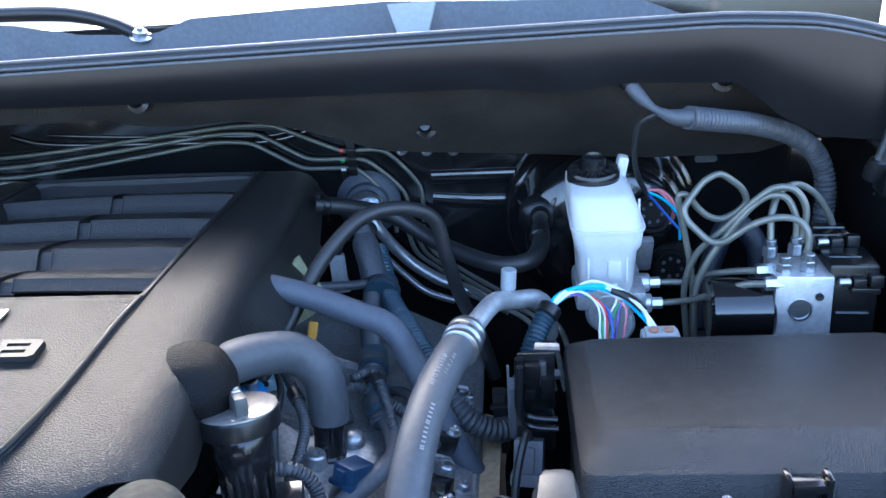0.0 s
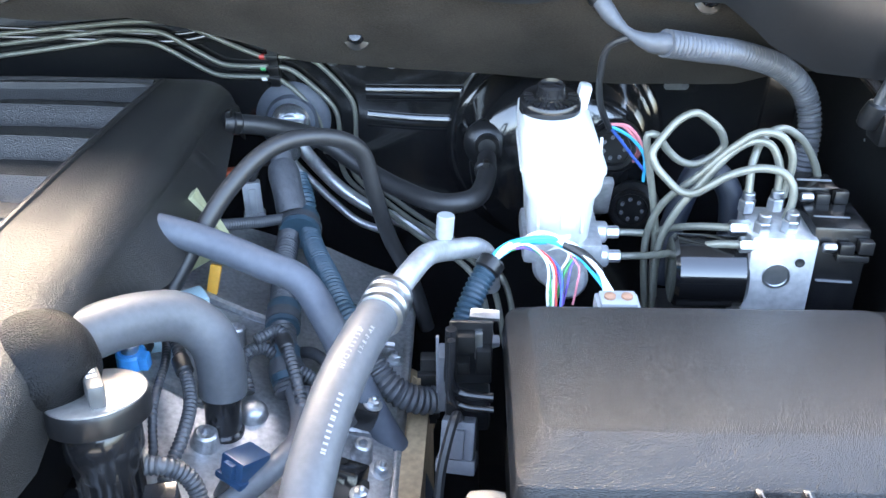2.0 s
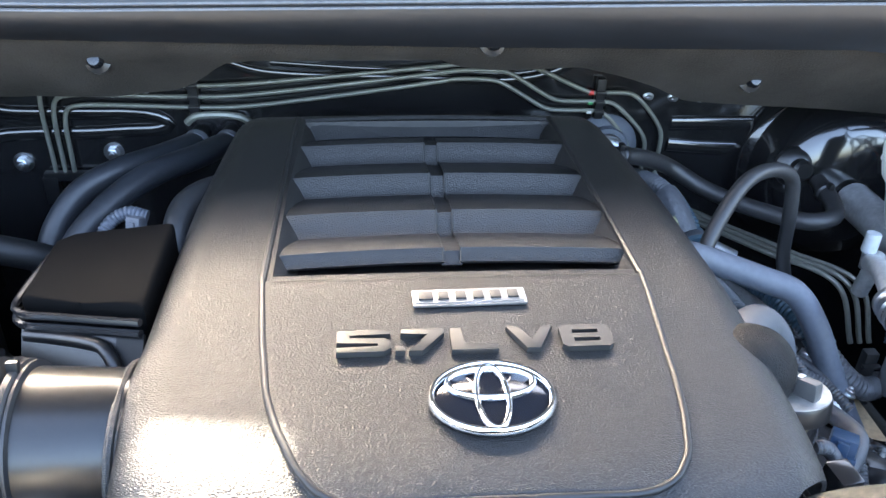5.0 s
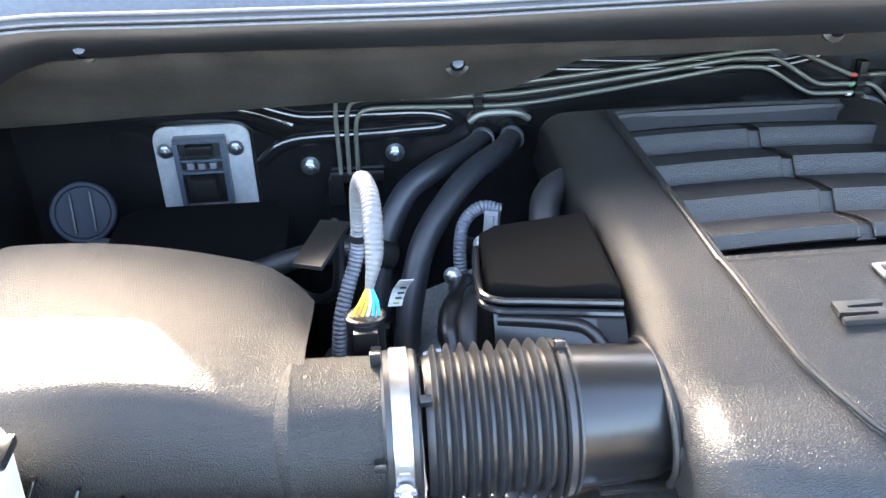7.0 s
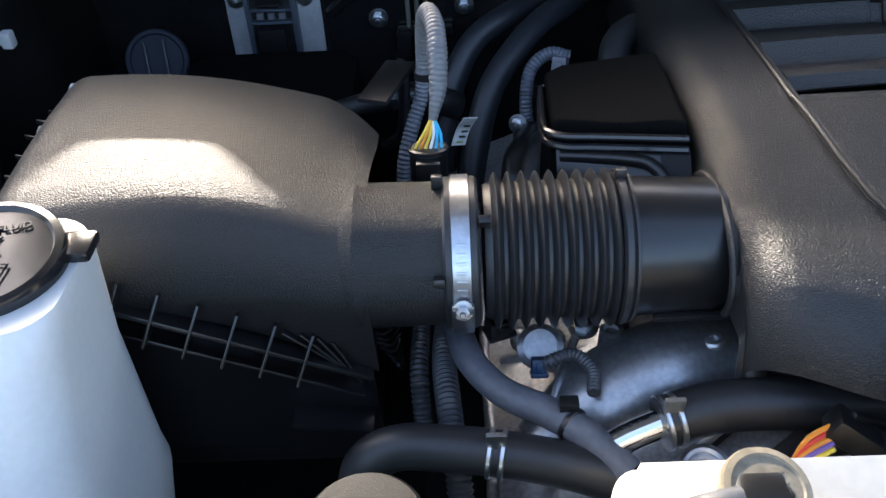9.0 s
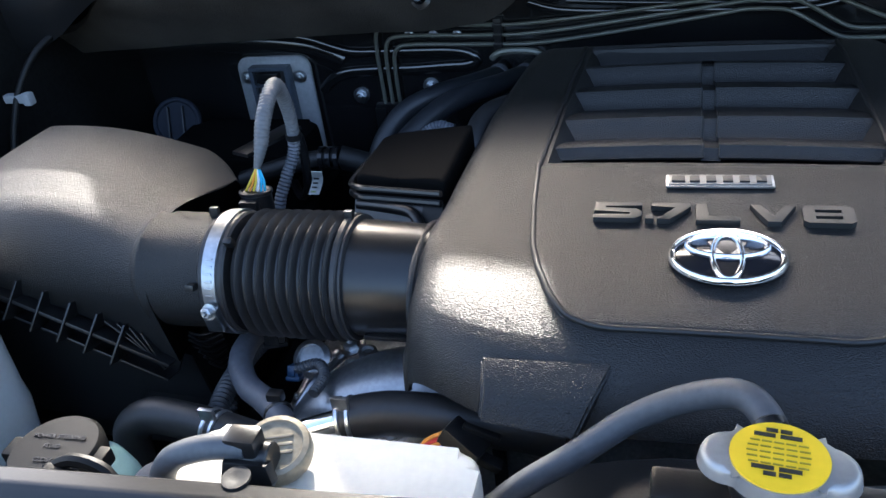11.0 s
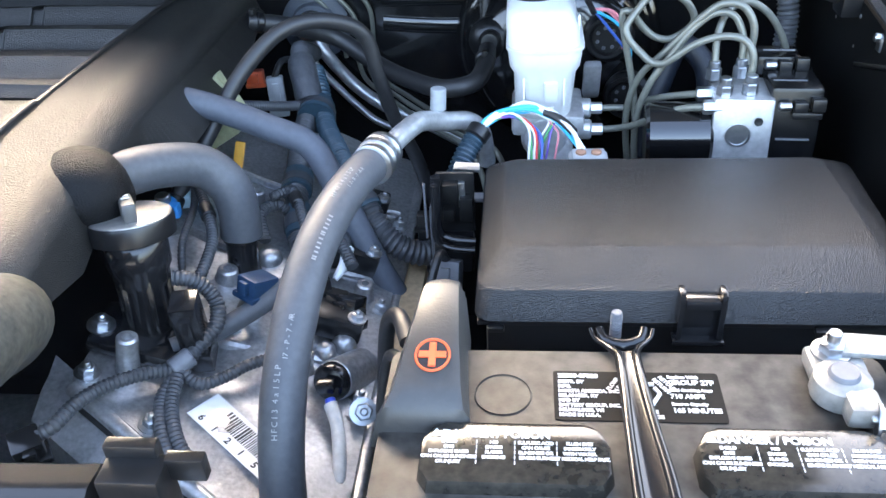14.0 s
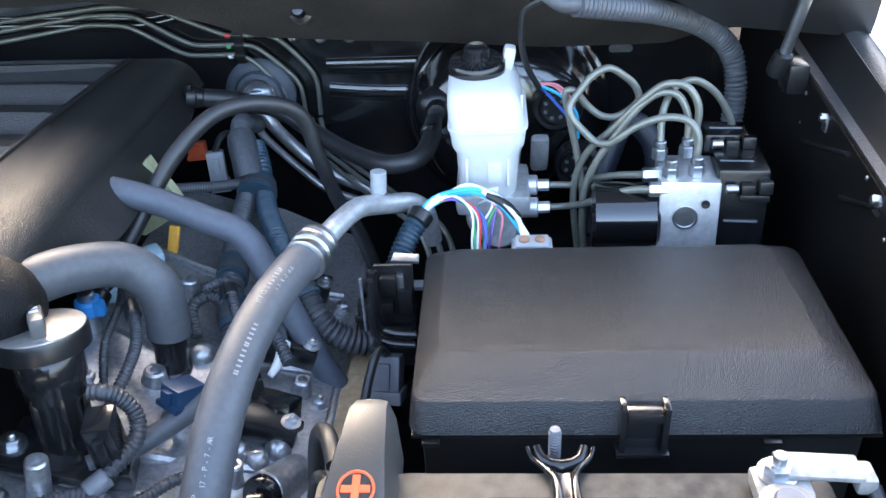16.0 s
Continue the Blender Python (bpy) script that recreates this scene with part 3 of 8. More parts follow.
cover = thing("engine_cover", (0, 0.2, 0.98), "grained black plastic engine cover with louvres and chrome badges", "engine cover")
bm = B()
NU, NV = 72, len(prof_s) - 1
g = [[bm.verts.new(cover_fn(i / NU, j / NV)) for j in range(NV + 1)] for i in range(NU + 1)]
for i in range(NU):
    for j in range(NV):
        bm.faces.new((g[i][j], g[i + 1][j], g[i + 1][j + 1], g[i][j + 1]))


def skirt(col, left):
    """The side wall, cut away in a smooth arch round the duct or the breather."""
    low = []
    for v in col:
        y = v.co.y
        if left:
            d = abs(y - AX_COVER[0])
            z = AX_COVER[1] + 0.76 * math.sqrt(0.064 ** 2 - d * d) if d < 0.064 else 0.995 + (0.04 if y < 0 else 0.0)
        else:
            z = np.interp(y, [-0.10, -0.05, 0.0, 0.03, 0.06, 0.085, 0.12, 0.16, 0.20], [1.070, 1.045, 1.035, 1.045, 1.062, 1.066, 1.055, 1.042, 1.038])
        out = 0.0 if left else np.interp(y, [0.14, 0.19, 0.36, 0.48, 0.56], [0.0, 0.021, 0.024, 0.010, 0.0])
        low.append(bm.verts.new((v.co.x * 1.015 + out, y, min(z, v.co.z - 0.004))))
    for a, b, c, d in zip(col, col[1:], low[1:], low):
        bm.faces.new((a, b, c, d))


skirt(g[0], True)
skirt(g[NU], False)
bmesh.ops.recalc_face_normals(bm, faces=bm.faces)
bmesh.ops.solidify(bm, geom=bm.faces[:], thickness=0.003)
body = part("body", bm, COVER, cover)

# raised front panel
pl = curve1([-0.079, -0.076, -0.066, -0.050, -0.02, 0.01, 0.06, 0.135], [-0.060, -0.095, -0.117, -0.129, -0.142, -0.151, -0.158, -0.165])
pr = curve1([-0.079, -0.076, -0.066, -0.050, -0.02, 0.01, 0.06, 0.135], [0.058, 0.093, 0.112, 0.122, 0.129, 0.133, 0.137, 0.143])


def panel_fn(u, v):
    v2 = v ** 1.6
    y = -0.079 + 0.214 * v2
    x = pl(y) + (pr(y) - pl(y)) * u
    e = min(u * (pr(y) - pl(y)), (1 - u) * (pr(y) - pl(y)), (y + 0.079), (0.135 - y) + 0.002)
    lift = 0.0045 * min(1.0, e / 0.005) - 0.001
    return (x, y, cover_z(x, y) + lift)


bm = B()
sheet(bm, panel_fn, 70, 60)
part("front_panel", bm, COVER, cover)
bm = B()
tube(bm, [(pl(y) + 0.0035, y, cover_z(pl(y), y) + 0.0022) for y in np.linspace(0.135, -0.074, 30)] + [(x, -0.0765, cover_z(x, -0.0765) + 0.0022) for x in np.linspace(-0.078, 0.076, 18)]
     + [(pr(y) - 0.0035, y, cover_z(pr(y), y) + 0.0022) for y in np.linspace(-0.074, 0.135, 30)], 0.0026, 10, 0.006)
EDGEPL = surf("smooth_cover_edge", (0.013, 0.0127, 0.0123), 0.44, var=0.1, bump=0.15, bump_scale=900)
part("panel_lip", bm, EDGEPL, cover)

# louvre slats in two banks: each top rises to its ridge, then a slanted face drops to the next
SLATS = ((0.480, 0.421, 0.402), (0.402, 0.336, 0.319), (0.319, 0.251, 0.234), (0.234, 0.178, 0.169))
DEEP = 0.0175


def slat_profile(y_back, y_ridge, y_foot):
    """Pairs of y and the drop below the cover's skin, from the back to the foot."""
    d, f = y_back - y_ridge, y_ridge - y_foot
    foot = DEEP if f > 0.012 else 0.0095
    return [(y_back, DEEP), (y_back - 0.35 * d, DEEP * 0.55), (y_back - 0.70 * d, DEEP * 0.20), (y_ridge + 0.005, 0.0012), (y_ridge, 0.0006),
            (y_ridge - 0.12 * f, 0.0022), (y_ridge - 0.5 * f, foot * 0.55), (y_foot + 0.15 * f, foot * 0.93), (y_foot, foot)]


def bow(x):
    return 0.006 * (1 - (x / 0.15) ** 2)


for slat_ys in SLATS:
    line = slat_profile(*slat_ys)
    for side in (-1, 1):
        def slat(u, v, side=side, line=line):
            y, drop = line[int(round(v * (len(line) - 1)))]
            inset = 0.0155 * drop / 0.024 - 0.0005
            outer = -0.152 + inset if side < 0 else 0.140 - inset
            inner = -0.0165 if side < 0 else -0.0010
            x = outer + (inner - outer) * u
            return (x, y + bow(x), cover_z(x, y) - drop - 0.0008)

        bm = B()
        sheet(bm, slat, 26, len(line) - 1, 0.003)
        part("louvre_slat", bm, COVER, cover)
    # channel between the banks, with a fine bead along each lip
    bm = B()
    sheet(bm, lambda u, v, line=line: (-0.0175 + 0.0175 * u, line[int(round(v * (len(line) - 1)))][0] + bow(0), cover_z(0, line[int(round(v * (len(line) - 1)))][0]) - line[int(round(v * (len(line) - 1)))][1] - 0.0040), 4, len(line) - 1, 0.002)
    part("louvre_spine", bm, COVER, cover)
    for x in (-0.0162, -0.0013):
        bm = B()
        tube(bm, [(x, y + bow(0), cover_z(0, y) - drop - 0.0012) for y, drop in line], 0.0011, 6, 0.006)
        part("spine_bead", bm, COVER, cover)
# light rim behind the last slat
bm = B()
sheet(bm, lambda u, v: (-0.150 + 0.012 * v + (0.286 - 0.024 * v) * u, 0.504 - 0.024 * v + bow(-0.15 + 0.286 * u), cover_z(-0.152 + 0.286 * u, 0.49) + 0.001 - 0.0165 * v), 20, 3, 0.003)
part("louvre_rim", bm, COVER, cover)

# side beads along the arms
for x0, x1 in ((pl(0.135) + 0.0035, -0.159), (pr(0.135) - 0.0035, 0.1415)):
    bm = B()
    tube(bm, [(x0 + (x1 - x0) * t, 0.133 + 0.38 * t, cover_z(x0, 0.133 + 0.38 * t) + 0.0004) for t in (0, 0.25, 0.5, 0.75, 1)], 0.0030, 8, 0.012)
    part("arm_bead", bm, EDGEPL, cover)

# badges
LETTER = surf("worn_grey_lettering", (0.016, 0.0157, 0.015), 0.46, var=0.15, bump=0.1)
slope = Vector((0, 1, 0.045))
bm = B()
box(bm, (0, 0, 0.0012), (0.086, 0.019, 0.0024), bev=0.0008)
bmesh.ops.transform(bm, matrix=frame_at((-0.004, 0.099, cover_z(0, 0.099) + 0.0045), (1, 0.02, 0), slope), verts=bm.verts)
plate = part("badge_plate", bm, ZINC, cover, "chrome badge plate with dark letter blocks")
bm = B()
box(bm, (0, 0, 0.0018), (0.082, 0.015, 0.002), bev=0.0004)
bmesh.ops.transform(bm, matrix=frame_at((-0.004, 0.099, cover_z(0, 0.099) + 0.005), (1, 0.02, 0), slope), verts=bm.verts)
part("badge_field", bm, surf("satin_badge_metal", (0.22, 0.22, 0.215), 0.5, 0.6, var=0.15, bump=0.15), plate)
for k in range(6):
    bm = B()
    box(bm, (-0.033 + k * 0.0132, 0, 0.0034), (0.0080 if k else 0.011, 0.0090, 0.0018), bev=0.0006)
    bmesh.ops.transform(bm, matrix=frame_at((-0.004, 0.099, cover_z(0, 0.099) + 0.005), (1, 0.02, 0), slope), verts=bm.verts)
    part("letter_block", bm, LETTER, plate)
m = frame_at((-0.1025, 0.040, cover_z(0, 0.05) + 0.0048), (1, 0.0, 0.0), slope)
GLYPHS = (
    (0.0, [(0, 0), (33, 0), (38, 4), (38, 10.5), (34, 14.5), (8.5, 14.5), (8.5, 18), (38, 18), (38, 23.5), (0, 23.5), (0, 9.3), (29.5, 9.3), (29.5, 5.3), (0, 5.3)]),
    (41.0, [(0, 0), (6.5, 0), (6.5, 5.5), (0, 5.5)]),
    (45.0, [(5, 0), (15, 0), (31, 18.5), (31, 23.5), (0, 23.5), (0, 18), (20.5, 18)]),
    (80.0, [(0, 0), (33, 0), (33, 5.5), (9, 5.5), (9, 23.5), (0, 23.5)]),
    (121.0, [(12, 0), (22, 0), (34, 23.5), (25, 23.5), (17, 6.5), (9, 23.5), (0, 23.5)]))
for x0, outline in GLYPHS:
    bm = B()
    prism(bm, [((x0 + a) * 0.001, b * 0.001) for a, b in outline], -0.002, 0.0030, m, 0.0007, 2)
    part("raised_character", bm, LETTER, cover, "raised dark displacement lettering")
# the eight: a block with two windows
bm = B()
xs_, ys_ = (0, 3.5, 9, 28, 33.5, 37), (0, 3, 5.4, 9.4, 14.2, 18.2, 20.5, 23.5)
gv = {(i, j): bm.verts.new(((159 + a) * 0.001, b * 0.001, 0.0030)) for i, a in enumerate(xs_) for j, b in enumerate(ys_)}
skin = []
for i in range(5):
    for j in range(7):
        if i == 2 and j in (2, 4):
            continue
        q = [(i, j), (i + 1, j), (i + 1, j + 1), (i, j + 1)]
        corner = {(0, 0): 0, (4, 0): 1, (4, 6): 2, (0, 6): 3}.get((i, j))
        skin.append(bm.faces.new([gv[k] for n, k in enumerate(q) if n != corner]))
ext = bmesh.ops.extrude_face_region(bm, geom=skin)
bmesh.ops.translate(bm, verts=[v for v in ext["geom"] if isinstance(v, bmesh.types.BMVert)], vec=(0, 0, -0.005))
bmesh.ops.transform(bm, matrix=m, verts=bm.verts)
part("raised_character", bm, LETTER, cover, "raised dark displacement lettering")


def ellipse_ring(bm, cx, cy, a, b, w, h, m, n=48):
    """An oval ring with a rounded section."""
    rings = []
    for i in range(n):
        t = 2 * math.pi * i / n
        c = Vector((cx + a * math.cos(t), cy + b * math.sin(t), 0))
        nrm = Vector((math.cos(t) / a, math.sin(t) / b, 0)).normalized()
        rings.append([bm.verts.new(m @ (c + nrm * (w * math.cos(s)) + Vector((0, 0, h * math.sin(s))))) for s in np.linspace(0, math.pi, 6)])
    for i in range(n):
        p, q = rings[i], rings[(i + 1) % n]
        for j in range(5):
            bm.faces.new((p[j], q[j], q[j + 1], p[j + 1]))
    return bm


em = frame_at((0.0, -0.004, cover_z(0, -0.004) + 0.0045), (1, 0.0, 0), Vector((0, 1, 0.06)))
bm = B()
lathe(bm, [(0.0405, 0), (0.0405, 0.002), (0.039, 0.003), (0, 0.0035)], em, 48, 1.0, 0.76)
emblem = part("emblem_field", bm, NAVY, cover, "dark oval emblem field")
bm = B()
ellipse_ring(bm, 0, 0, 0.0400, 0.0304, 0.0028, 0.0045, em @ Matrix.Translation((0, 0, 0.0015)))
part("emblem_ring", bm, CHROME, emblem, "bright chrome oval ring")
bm = B()
ellipse_ring(bm, 0, -0.001, 0.0105, 0.0277, 0.0022, 0.0035, em @ Matrix.Translation((0, 0, 0.003)), 36)
part("emblem_ring", bm, CHROME, emblem)
bm = B()
ellipse_ring(bm, 0, 0.0113, 0.0290, 0.0135, 0.0022, 0.0035, em @ Matrix.Translation((0, 0, 0.003)), 40)
part("emblem_ring", bm, CHROME, emblem)

# foot block on the cover's front face
bm = B()
rows_ = [((-0.165, -0.126, 1.060), (-0.088, -0.128, 1.062), (-0.099, -0.140, 1.039), (-0.167, -0.138, 1.046)), ((-0.170, -0.098, 1.074), (-0.074, -0.098, 1.077), (-0.086, -0.100, 1.030), (-0.170, -0.100, 1.042))]
vs_ = [[bm.verts.new(p) for p in r_] for r_ in rows_]
bm.faces.new(vs_[0])
for k in range(4):
    bm.faces.new((vs_[0][k], vs_[0][(k + 1) % 4], vs_[1][(k + 1) % 4], vs_[1][k]))
bm.faces.new(vs_[1][::-1])
bmesh.ops.bevel(bm, geom=bm.edges[:], offset=0.0022, segments=3, affect="EDGES")
part("foot_block", bm, COVER, cover)
# rounded boot where the breather hose leaves the cover; its colour is darkened for shade
bm = B()
lathe(bm, [(0.0, 0.0245), (0.010, 0.0235), (0.018, 0.0205), (0.0275, 0.0150), (0.0325, 0.006), (0.0338, -0.008), (0.0320, -0.025), (0.024, -0.045), (0.018, -0.065), (0, -0.066)], aim((0.207, 0.052, 1.076), (0.210, 0.034, 1.106)), 36)
part("breather_boot", bm, surf("shade_dark_boot_plastic", (0.006, 0.006, 0.0062), 0.45, var=0.2, bump=1.0, bump_scale=900, dist=0.0012, grain="pebble", spec=0.16), cover, "black breather boot with shade painted in")
# raised rim where the side of the cover arches over the duct
bm = B()
ARCH = lambda u, v: (-0.246 + 0.050 * v, AX_COVER[0] + (0.0625 - 0.018 * v * v) * math.cos(radians(-25 + 230 * u)), AX_COVER[1] + (0.0455 - 0.020 * v * v) * math.sin(radians(-25 + 230 * u)))
sheet(bm, ARCH, 40, 8, 0.004)
tube(bm, [ARCH(k / 24, 0) for k in range(25)], 0.0032, 8, 0.008)
part("arch_rim", bm, COVER, cover)

# ---- engine below the cover ----
eng = thing("engine_block", (0, 0.2, 0.45), "cast aluminium engine with dark lower block", "engine")
bm = B()
box(bm, (0, 0.25, 0.68), (0.36, 0.50, 0.50), bev=0.03)
part("block", bm, MATTE, eng)


def bank_z(x, y):
    """Height of the cast valve cover at the distance x from the middle line."""
    hump = 0.010 * math.exp(-((x - 0.315) / 0.030) ** 2) * (0.6 + 0.4 * math.cos(y * 57))
    hump *= min(1.0, max(0.0, (y + 0.02) / 0.05))
    return 0.9345 - 0.364 * (x - 0.29) + hump - 0.03 * max(0.0, x - 0.36) ** 0.8 + 0.0012 * noise.noise(Vector((x * 45, y * 45, 1)))


def bank_front(x):
    return -0.044 - 0.58 * (x - 0.221)


for s in (1, -1):
    vcv = thing("valve_cover", (s * 0.31, 0.15, 0.82), "cast aluminium valve cover with bosses and bolts", "valve cover", "valve covers")
    bm = B()
    sheet(bm, lambda u, v: (s * (0.205 + 0.205 * u), bank_front(0.205 + 0.205 * u) + (0.42 - bank_front(0.205 + 0.205 * u)) * v, bank_z(0.205 + 0.205 * u, bank_front(0.205) + 0.5 * v)), 34, 60, 0.006)
    part("casting", bm, CAST, vcv)
    bm = B()
    edge_ = [(s * x, bank_front(x) - 0.004, bank_z(x, -0.05) - 0.006) for x in (0.205, 0.24, 0.28, 0.32, 0.36, 0.405)] + [(s * 0.412, 0.0, bank_z(0.41, 0) - 0.008), (s * 0.412, 0.2, bank_z(0.41, 0.2) - 0.008), (s * 0.412, 0.4, bank_z(0.41, 0.4) - 0.008)]
    tube(bm, edge_, 0.0065, 10, 0.02)
    part("rim", bm, CAST, vcv)
    bm = B()
    tube(bm, [(a, b - 0.003, c - 0.010) for a, b, c in edge_], 0.005, 8, 0.02)
    part("gasket", bm, RUBBER, vcv, "black rubber gasket")
    for x, y, top, r in ((0.236, -0.014, 0.034, 0.0080), (0.355, 0.035, 0.018, 0.007), (0.272, 0.118, 0.010, 0.009), (0.335, 0.19, 0.016, 0.009), (0.265, 0.24, 0.016, 0.009), (0.385, 0.15, 0.014, 0.008), (0.375, 0.27, 0.014, 0.008)):
        bm = B()
        z = bank_z(x, y)
        lathe(bm, [(r * 1.5, -0.006), (r * 1.1, 0.004), (r, top), (r * 0.8, top + 0.0015), (r * 0.45, top + 0.0015), (r * 0.4, top - 0.004), (0, top - 0.004)], aim((s * x, y, z), (s * (x + 0.012), y, z + 0.05)), 18)
        part("boss", bm, CAST, vcv)
    for x, y, r in ((0.352, 0.060, 0.010), (0.367, 0.058, 0.010), (0.380, 0.075, 0.011), (0.300, 0.155, 0.012)):
        bm = B()
        lathe(bm, [(r, -0.006), (r, 0.004), (r * 0.85, 0.010), (r * 0.5, 0.0135), (0, 0.0145)], aim((s * x, y, bank_z(x, y)), (s * (x + 0.012), y, bank_z(x, y) + 0.05)), 18)
        part("boss", bm, CAST, vcv)
    for x, y in ((0.212, -0.027), (0.268, -0.058), (0.385, -0.125), (0.402, 0.02), (0.402, 0.14), (0.402, 0.28), (0.296, 0.053), (0.225, 0.10)):
        bm = B()
        z = bank_z(x, y)
        hexbolt(bm, (s * x, y, z), (s * 0.3, 0, 1), 0.0065, 0.008)
        part("bolt", bm, ZINC, vcv)
    for k in range(3):
        bm = B()
        tube(bm, [(s * 0.22, 0.05 + 0.12 * k, bank_z(0.22, 0.05)), (s * 0.29, 0.035 + 0.12 * k, bank_z(0.29, 0.03) + 0.002), (s * 0.36, 0.05 + 0.12 * k, bank_z(0.36, 0.05)), (s * 0.40, 0.06 + 0.12 * k, bank_z(0.40, 0.05))], 0.005, 8, 0.01)
        part("rib", bm, CAST, vcv)
bm = B()
box(bm, (0.0, -0.01, 0.76), (0.36, 0.06, 0.30), bev=0.02)
part("timing_cover", bm, CAST, eng)
# the chain cover drops away in front of each valve cover
for s in (1, -1):
    bm = B()

    def chain(u, v):
        x = 0.180 + 0.235 * u
        yf = bank_front(x)
        fall = np.interp(v, [0, 0.12, 0.3, 0.6, 1.0], [0.010, 0.016, 0.018, 0.028, 0.16])
        out = np.interp(v, [0, 0.12, 0.3, 0.6, 1.0], [-0.01, 0.006, 0.020, 0.044, 0.052])
        return (s * x, yf - out, bank_z(x, -0.05) - fall)

    sheet(bm, chain, 18, 16, 0.005)
    part("chain_cover", bm, CAST, eng)
    bm = B()
    lathe(bm, [(0.0, 0.014), (0.006, 0.014), (0.010, 0.010), (0.014, 0.009), (0.016, 0.013), (0.019, 0.013), (0.020, 0.009), (0.020, -0.01)], aim((s * 0.262, bank_front(0.262) - 0.026, bank_z(0.262, -0.05) - 0.016), (s * 0.27, bank_front(0.262) - 0.040, bank_z(0.262, -0.05) + 0.03)), 28)
    part("round_plug", bm, ALLOY, eng, "bright round plug")

# ---- air intake ----
AX_Y, AX_Z = 0.030, 1.046


def ring_x(x):
    return Matrix.Translation((x, AX_Y, AX_Z)) @ Matrix.Rotation(radians(90), 4, "Y")


duct = thing("intake_bellows", (-0.37, 0.03, 0.976), "black ribbed rubber intake bellows clamped to the air cleaner", "intake hose")
bm = B()
pr = [(0.050, 0)]
x, n_rib, pitch = 0.0, 9, 0.0104
for k in range(n_rib):
    for t in np.linspace(0, 1, 9)[:-1]:
        pr.append((0.0520 + 0.0080 * (0.5 - 0.5 * math.cos(2 * math.pi * t)) ** 1.5, 0.004 + (k + t) * pitch))
pr.append((0.053, 0.004 + n_rib * pitch))
lathe(bm, pr, ring_x(-0.416), 44)
part("bellows", bm, RUBBER, duct)
bm = B()
lathe(bm, [(0.056, 0), (0.0585, 0.002), (0.0585, 0.006), (0.0560, 0.008), (0.0575, 0.009), (0.0575, 0.011), (0.054, 0.012)], ring_x(-0.320), 44)
part("cuff", bm, RUBBER, duct)
bm = B()
lathe(bm, [(0.0535, -0.020), (0.0525, 0.0), (0.0500, 0.05), (0.0450, 0.062), (0.0440, 0.12)], ring_x(-0.300), 44)
box(bm, (-0.255, 0.03 - 0.0515, 1.020), (0.08, 0.006, 0.004), bev=0.001)
part("outlet_tube", bm, SATIN, duct)
bm = B()
lathe(bm, [(0.0555, 0), (0.0575, 0.002), (0.0575, 0.024), (0.0555, 0.026)], ring_x(-0.446), 44)
part("sleeve", bm, RUBBER, duct)
clamp = None
bm = B()
lathe(bm, [(0.0578, 0), (0.0592, 0.0006), (0.0592, 0.0134), (0.0578, 0.014)], ring_x(-0.440), 48)
clamp = part("hose_clamp", bm, ZINC, duct, "shiny steel worm-drive hose clamp")
bm = B()
box(bm, (-0.433, 0.03 - 0.0615, 1.036), (0.016, 0.008, 0.026), Matrix.Rotation(radians(8), 3, "X"), bev=0.002)
hexbolt(bm, (-0.433, 0.03 - 0.0640, 1.046), (-0.05, -0.9, 0.35), 0.0050, 0.007)
for k in range(6):
    b = radians(12 + 6.5 * k)
    box(bm, (-0.433, AX_Y - 0.0594 * math.cos(b), AX_Z + 0.0594 * math.sin(b)), (0.007, 0.0012, 0.0022), Matrix.Rotation(-b, 3, "X"), bev=0.0003)
part("clamp_screw", bm, ZINC, clamp)
for x, a in ((-0.449, 100), (-0.449, 20), (-0.416, 60), (-0.449, 150), (-0.316, 100)):
    bm = B()
    b = radians(a)
    box(bm, (x, AX_Y - 0.0595 * math.cos(b), AX_Z + 0.0595 * math.sin(b)), (0.008, 0.006, 0.010), Matrix.Rotation(-b + radians(90), 3, "X"), bev=0.001)
    part("lug", bm, SATIN, duct)

# ---- air cleaner ----
ac = thing("air_cleaner", (-0.63, 0.11, 0.80), "black grained plastic air cleaner box with a domed lid", "air cleaner")
bm = B()


def flange_z(x):
    return 1.036 - 0.42 * (x + 0.668)


def lid(u, v):
    # u from the outer wall to the outlet side, v from the front lower edge round the crown to the back
    x = -0.788 + 0.288 * u
    k = min(1.0, max(0.0, (u - 0.55) / 0.45)) ** 2
    e = max(0.0, 1 - u / 0.10) ** 2 * 0.016
    r = 0.0570 + 0.004 * (1 - u) - e
    cz = 1.042
    yf = -0.010 - 0.0165 * k
    yc = yf + 0.0600
    zc = cz + r + 0.014 * math.sin(min(1.0, u * 1.1) * math.pi)
    zf = min(flange_z(x), zc - 0.012)
    end = max(0.0, (u - 0.82) / 0.18) ** 2
    back = 0.245 - 0.030 * u - 0.030 * end
    if v < 0.5:
        amax = math.acos(min(1.0, max(0.0, (zf - cz) / (zc - cz))))
        straight, arc = max(0.0, cz - zf), amax * 0.060
        d = v / 0.5 * (straight + arc)
        if d < straight:
            return (x, yf + 0.012 * (straight - d) / 0.08, zf + d)
        a = amax * (1 - (d - straight) / arc)
        return (x, yc - (yc - yf) * math.sin(a), cz + (zc - cz) * math.cos(a))
    lift = 0.002 - 0.020 * u - 0.012 * end
    if v < 0.85:
        f = (v - 0.5) / 0.35
        return (x, yc + (back - 0.02 - yc) * f, zc + lift * f * f * (3 - 2 * f) + 0.003 * math.sin(f * math.pi))
    a = (v - 0.85) / 0.15 * math.pi / 2
    return (x, back - 0.02 + 0.02 * math.sin(a), zc + lift - 0.14 * (1 - math.cos(a)))


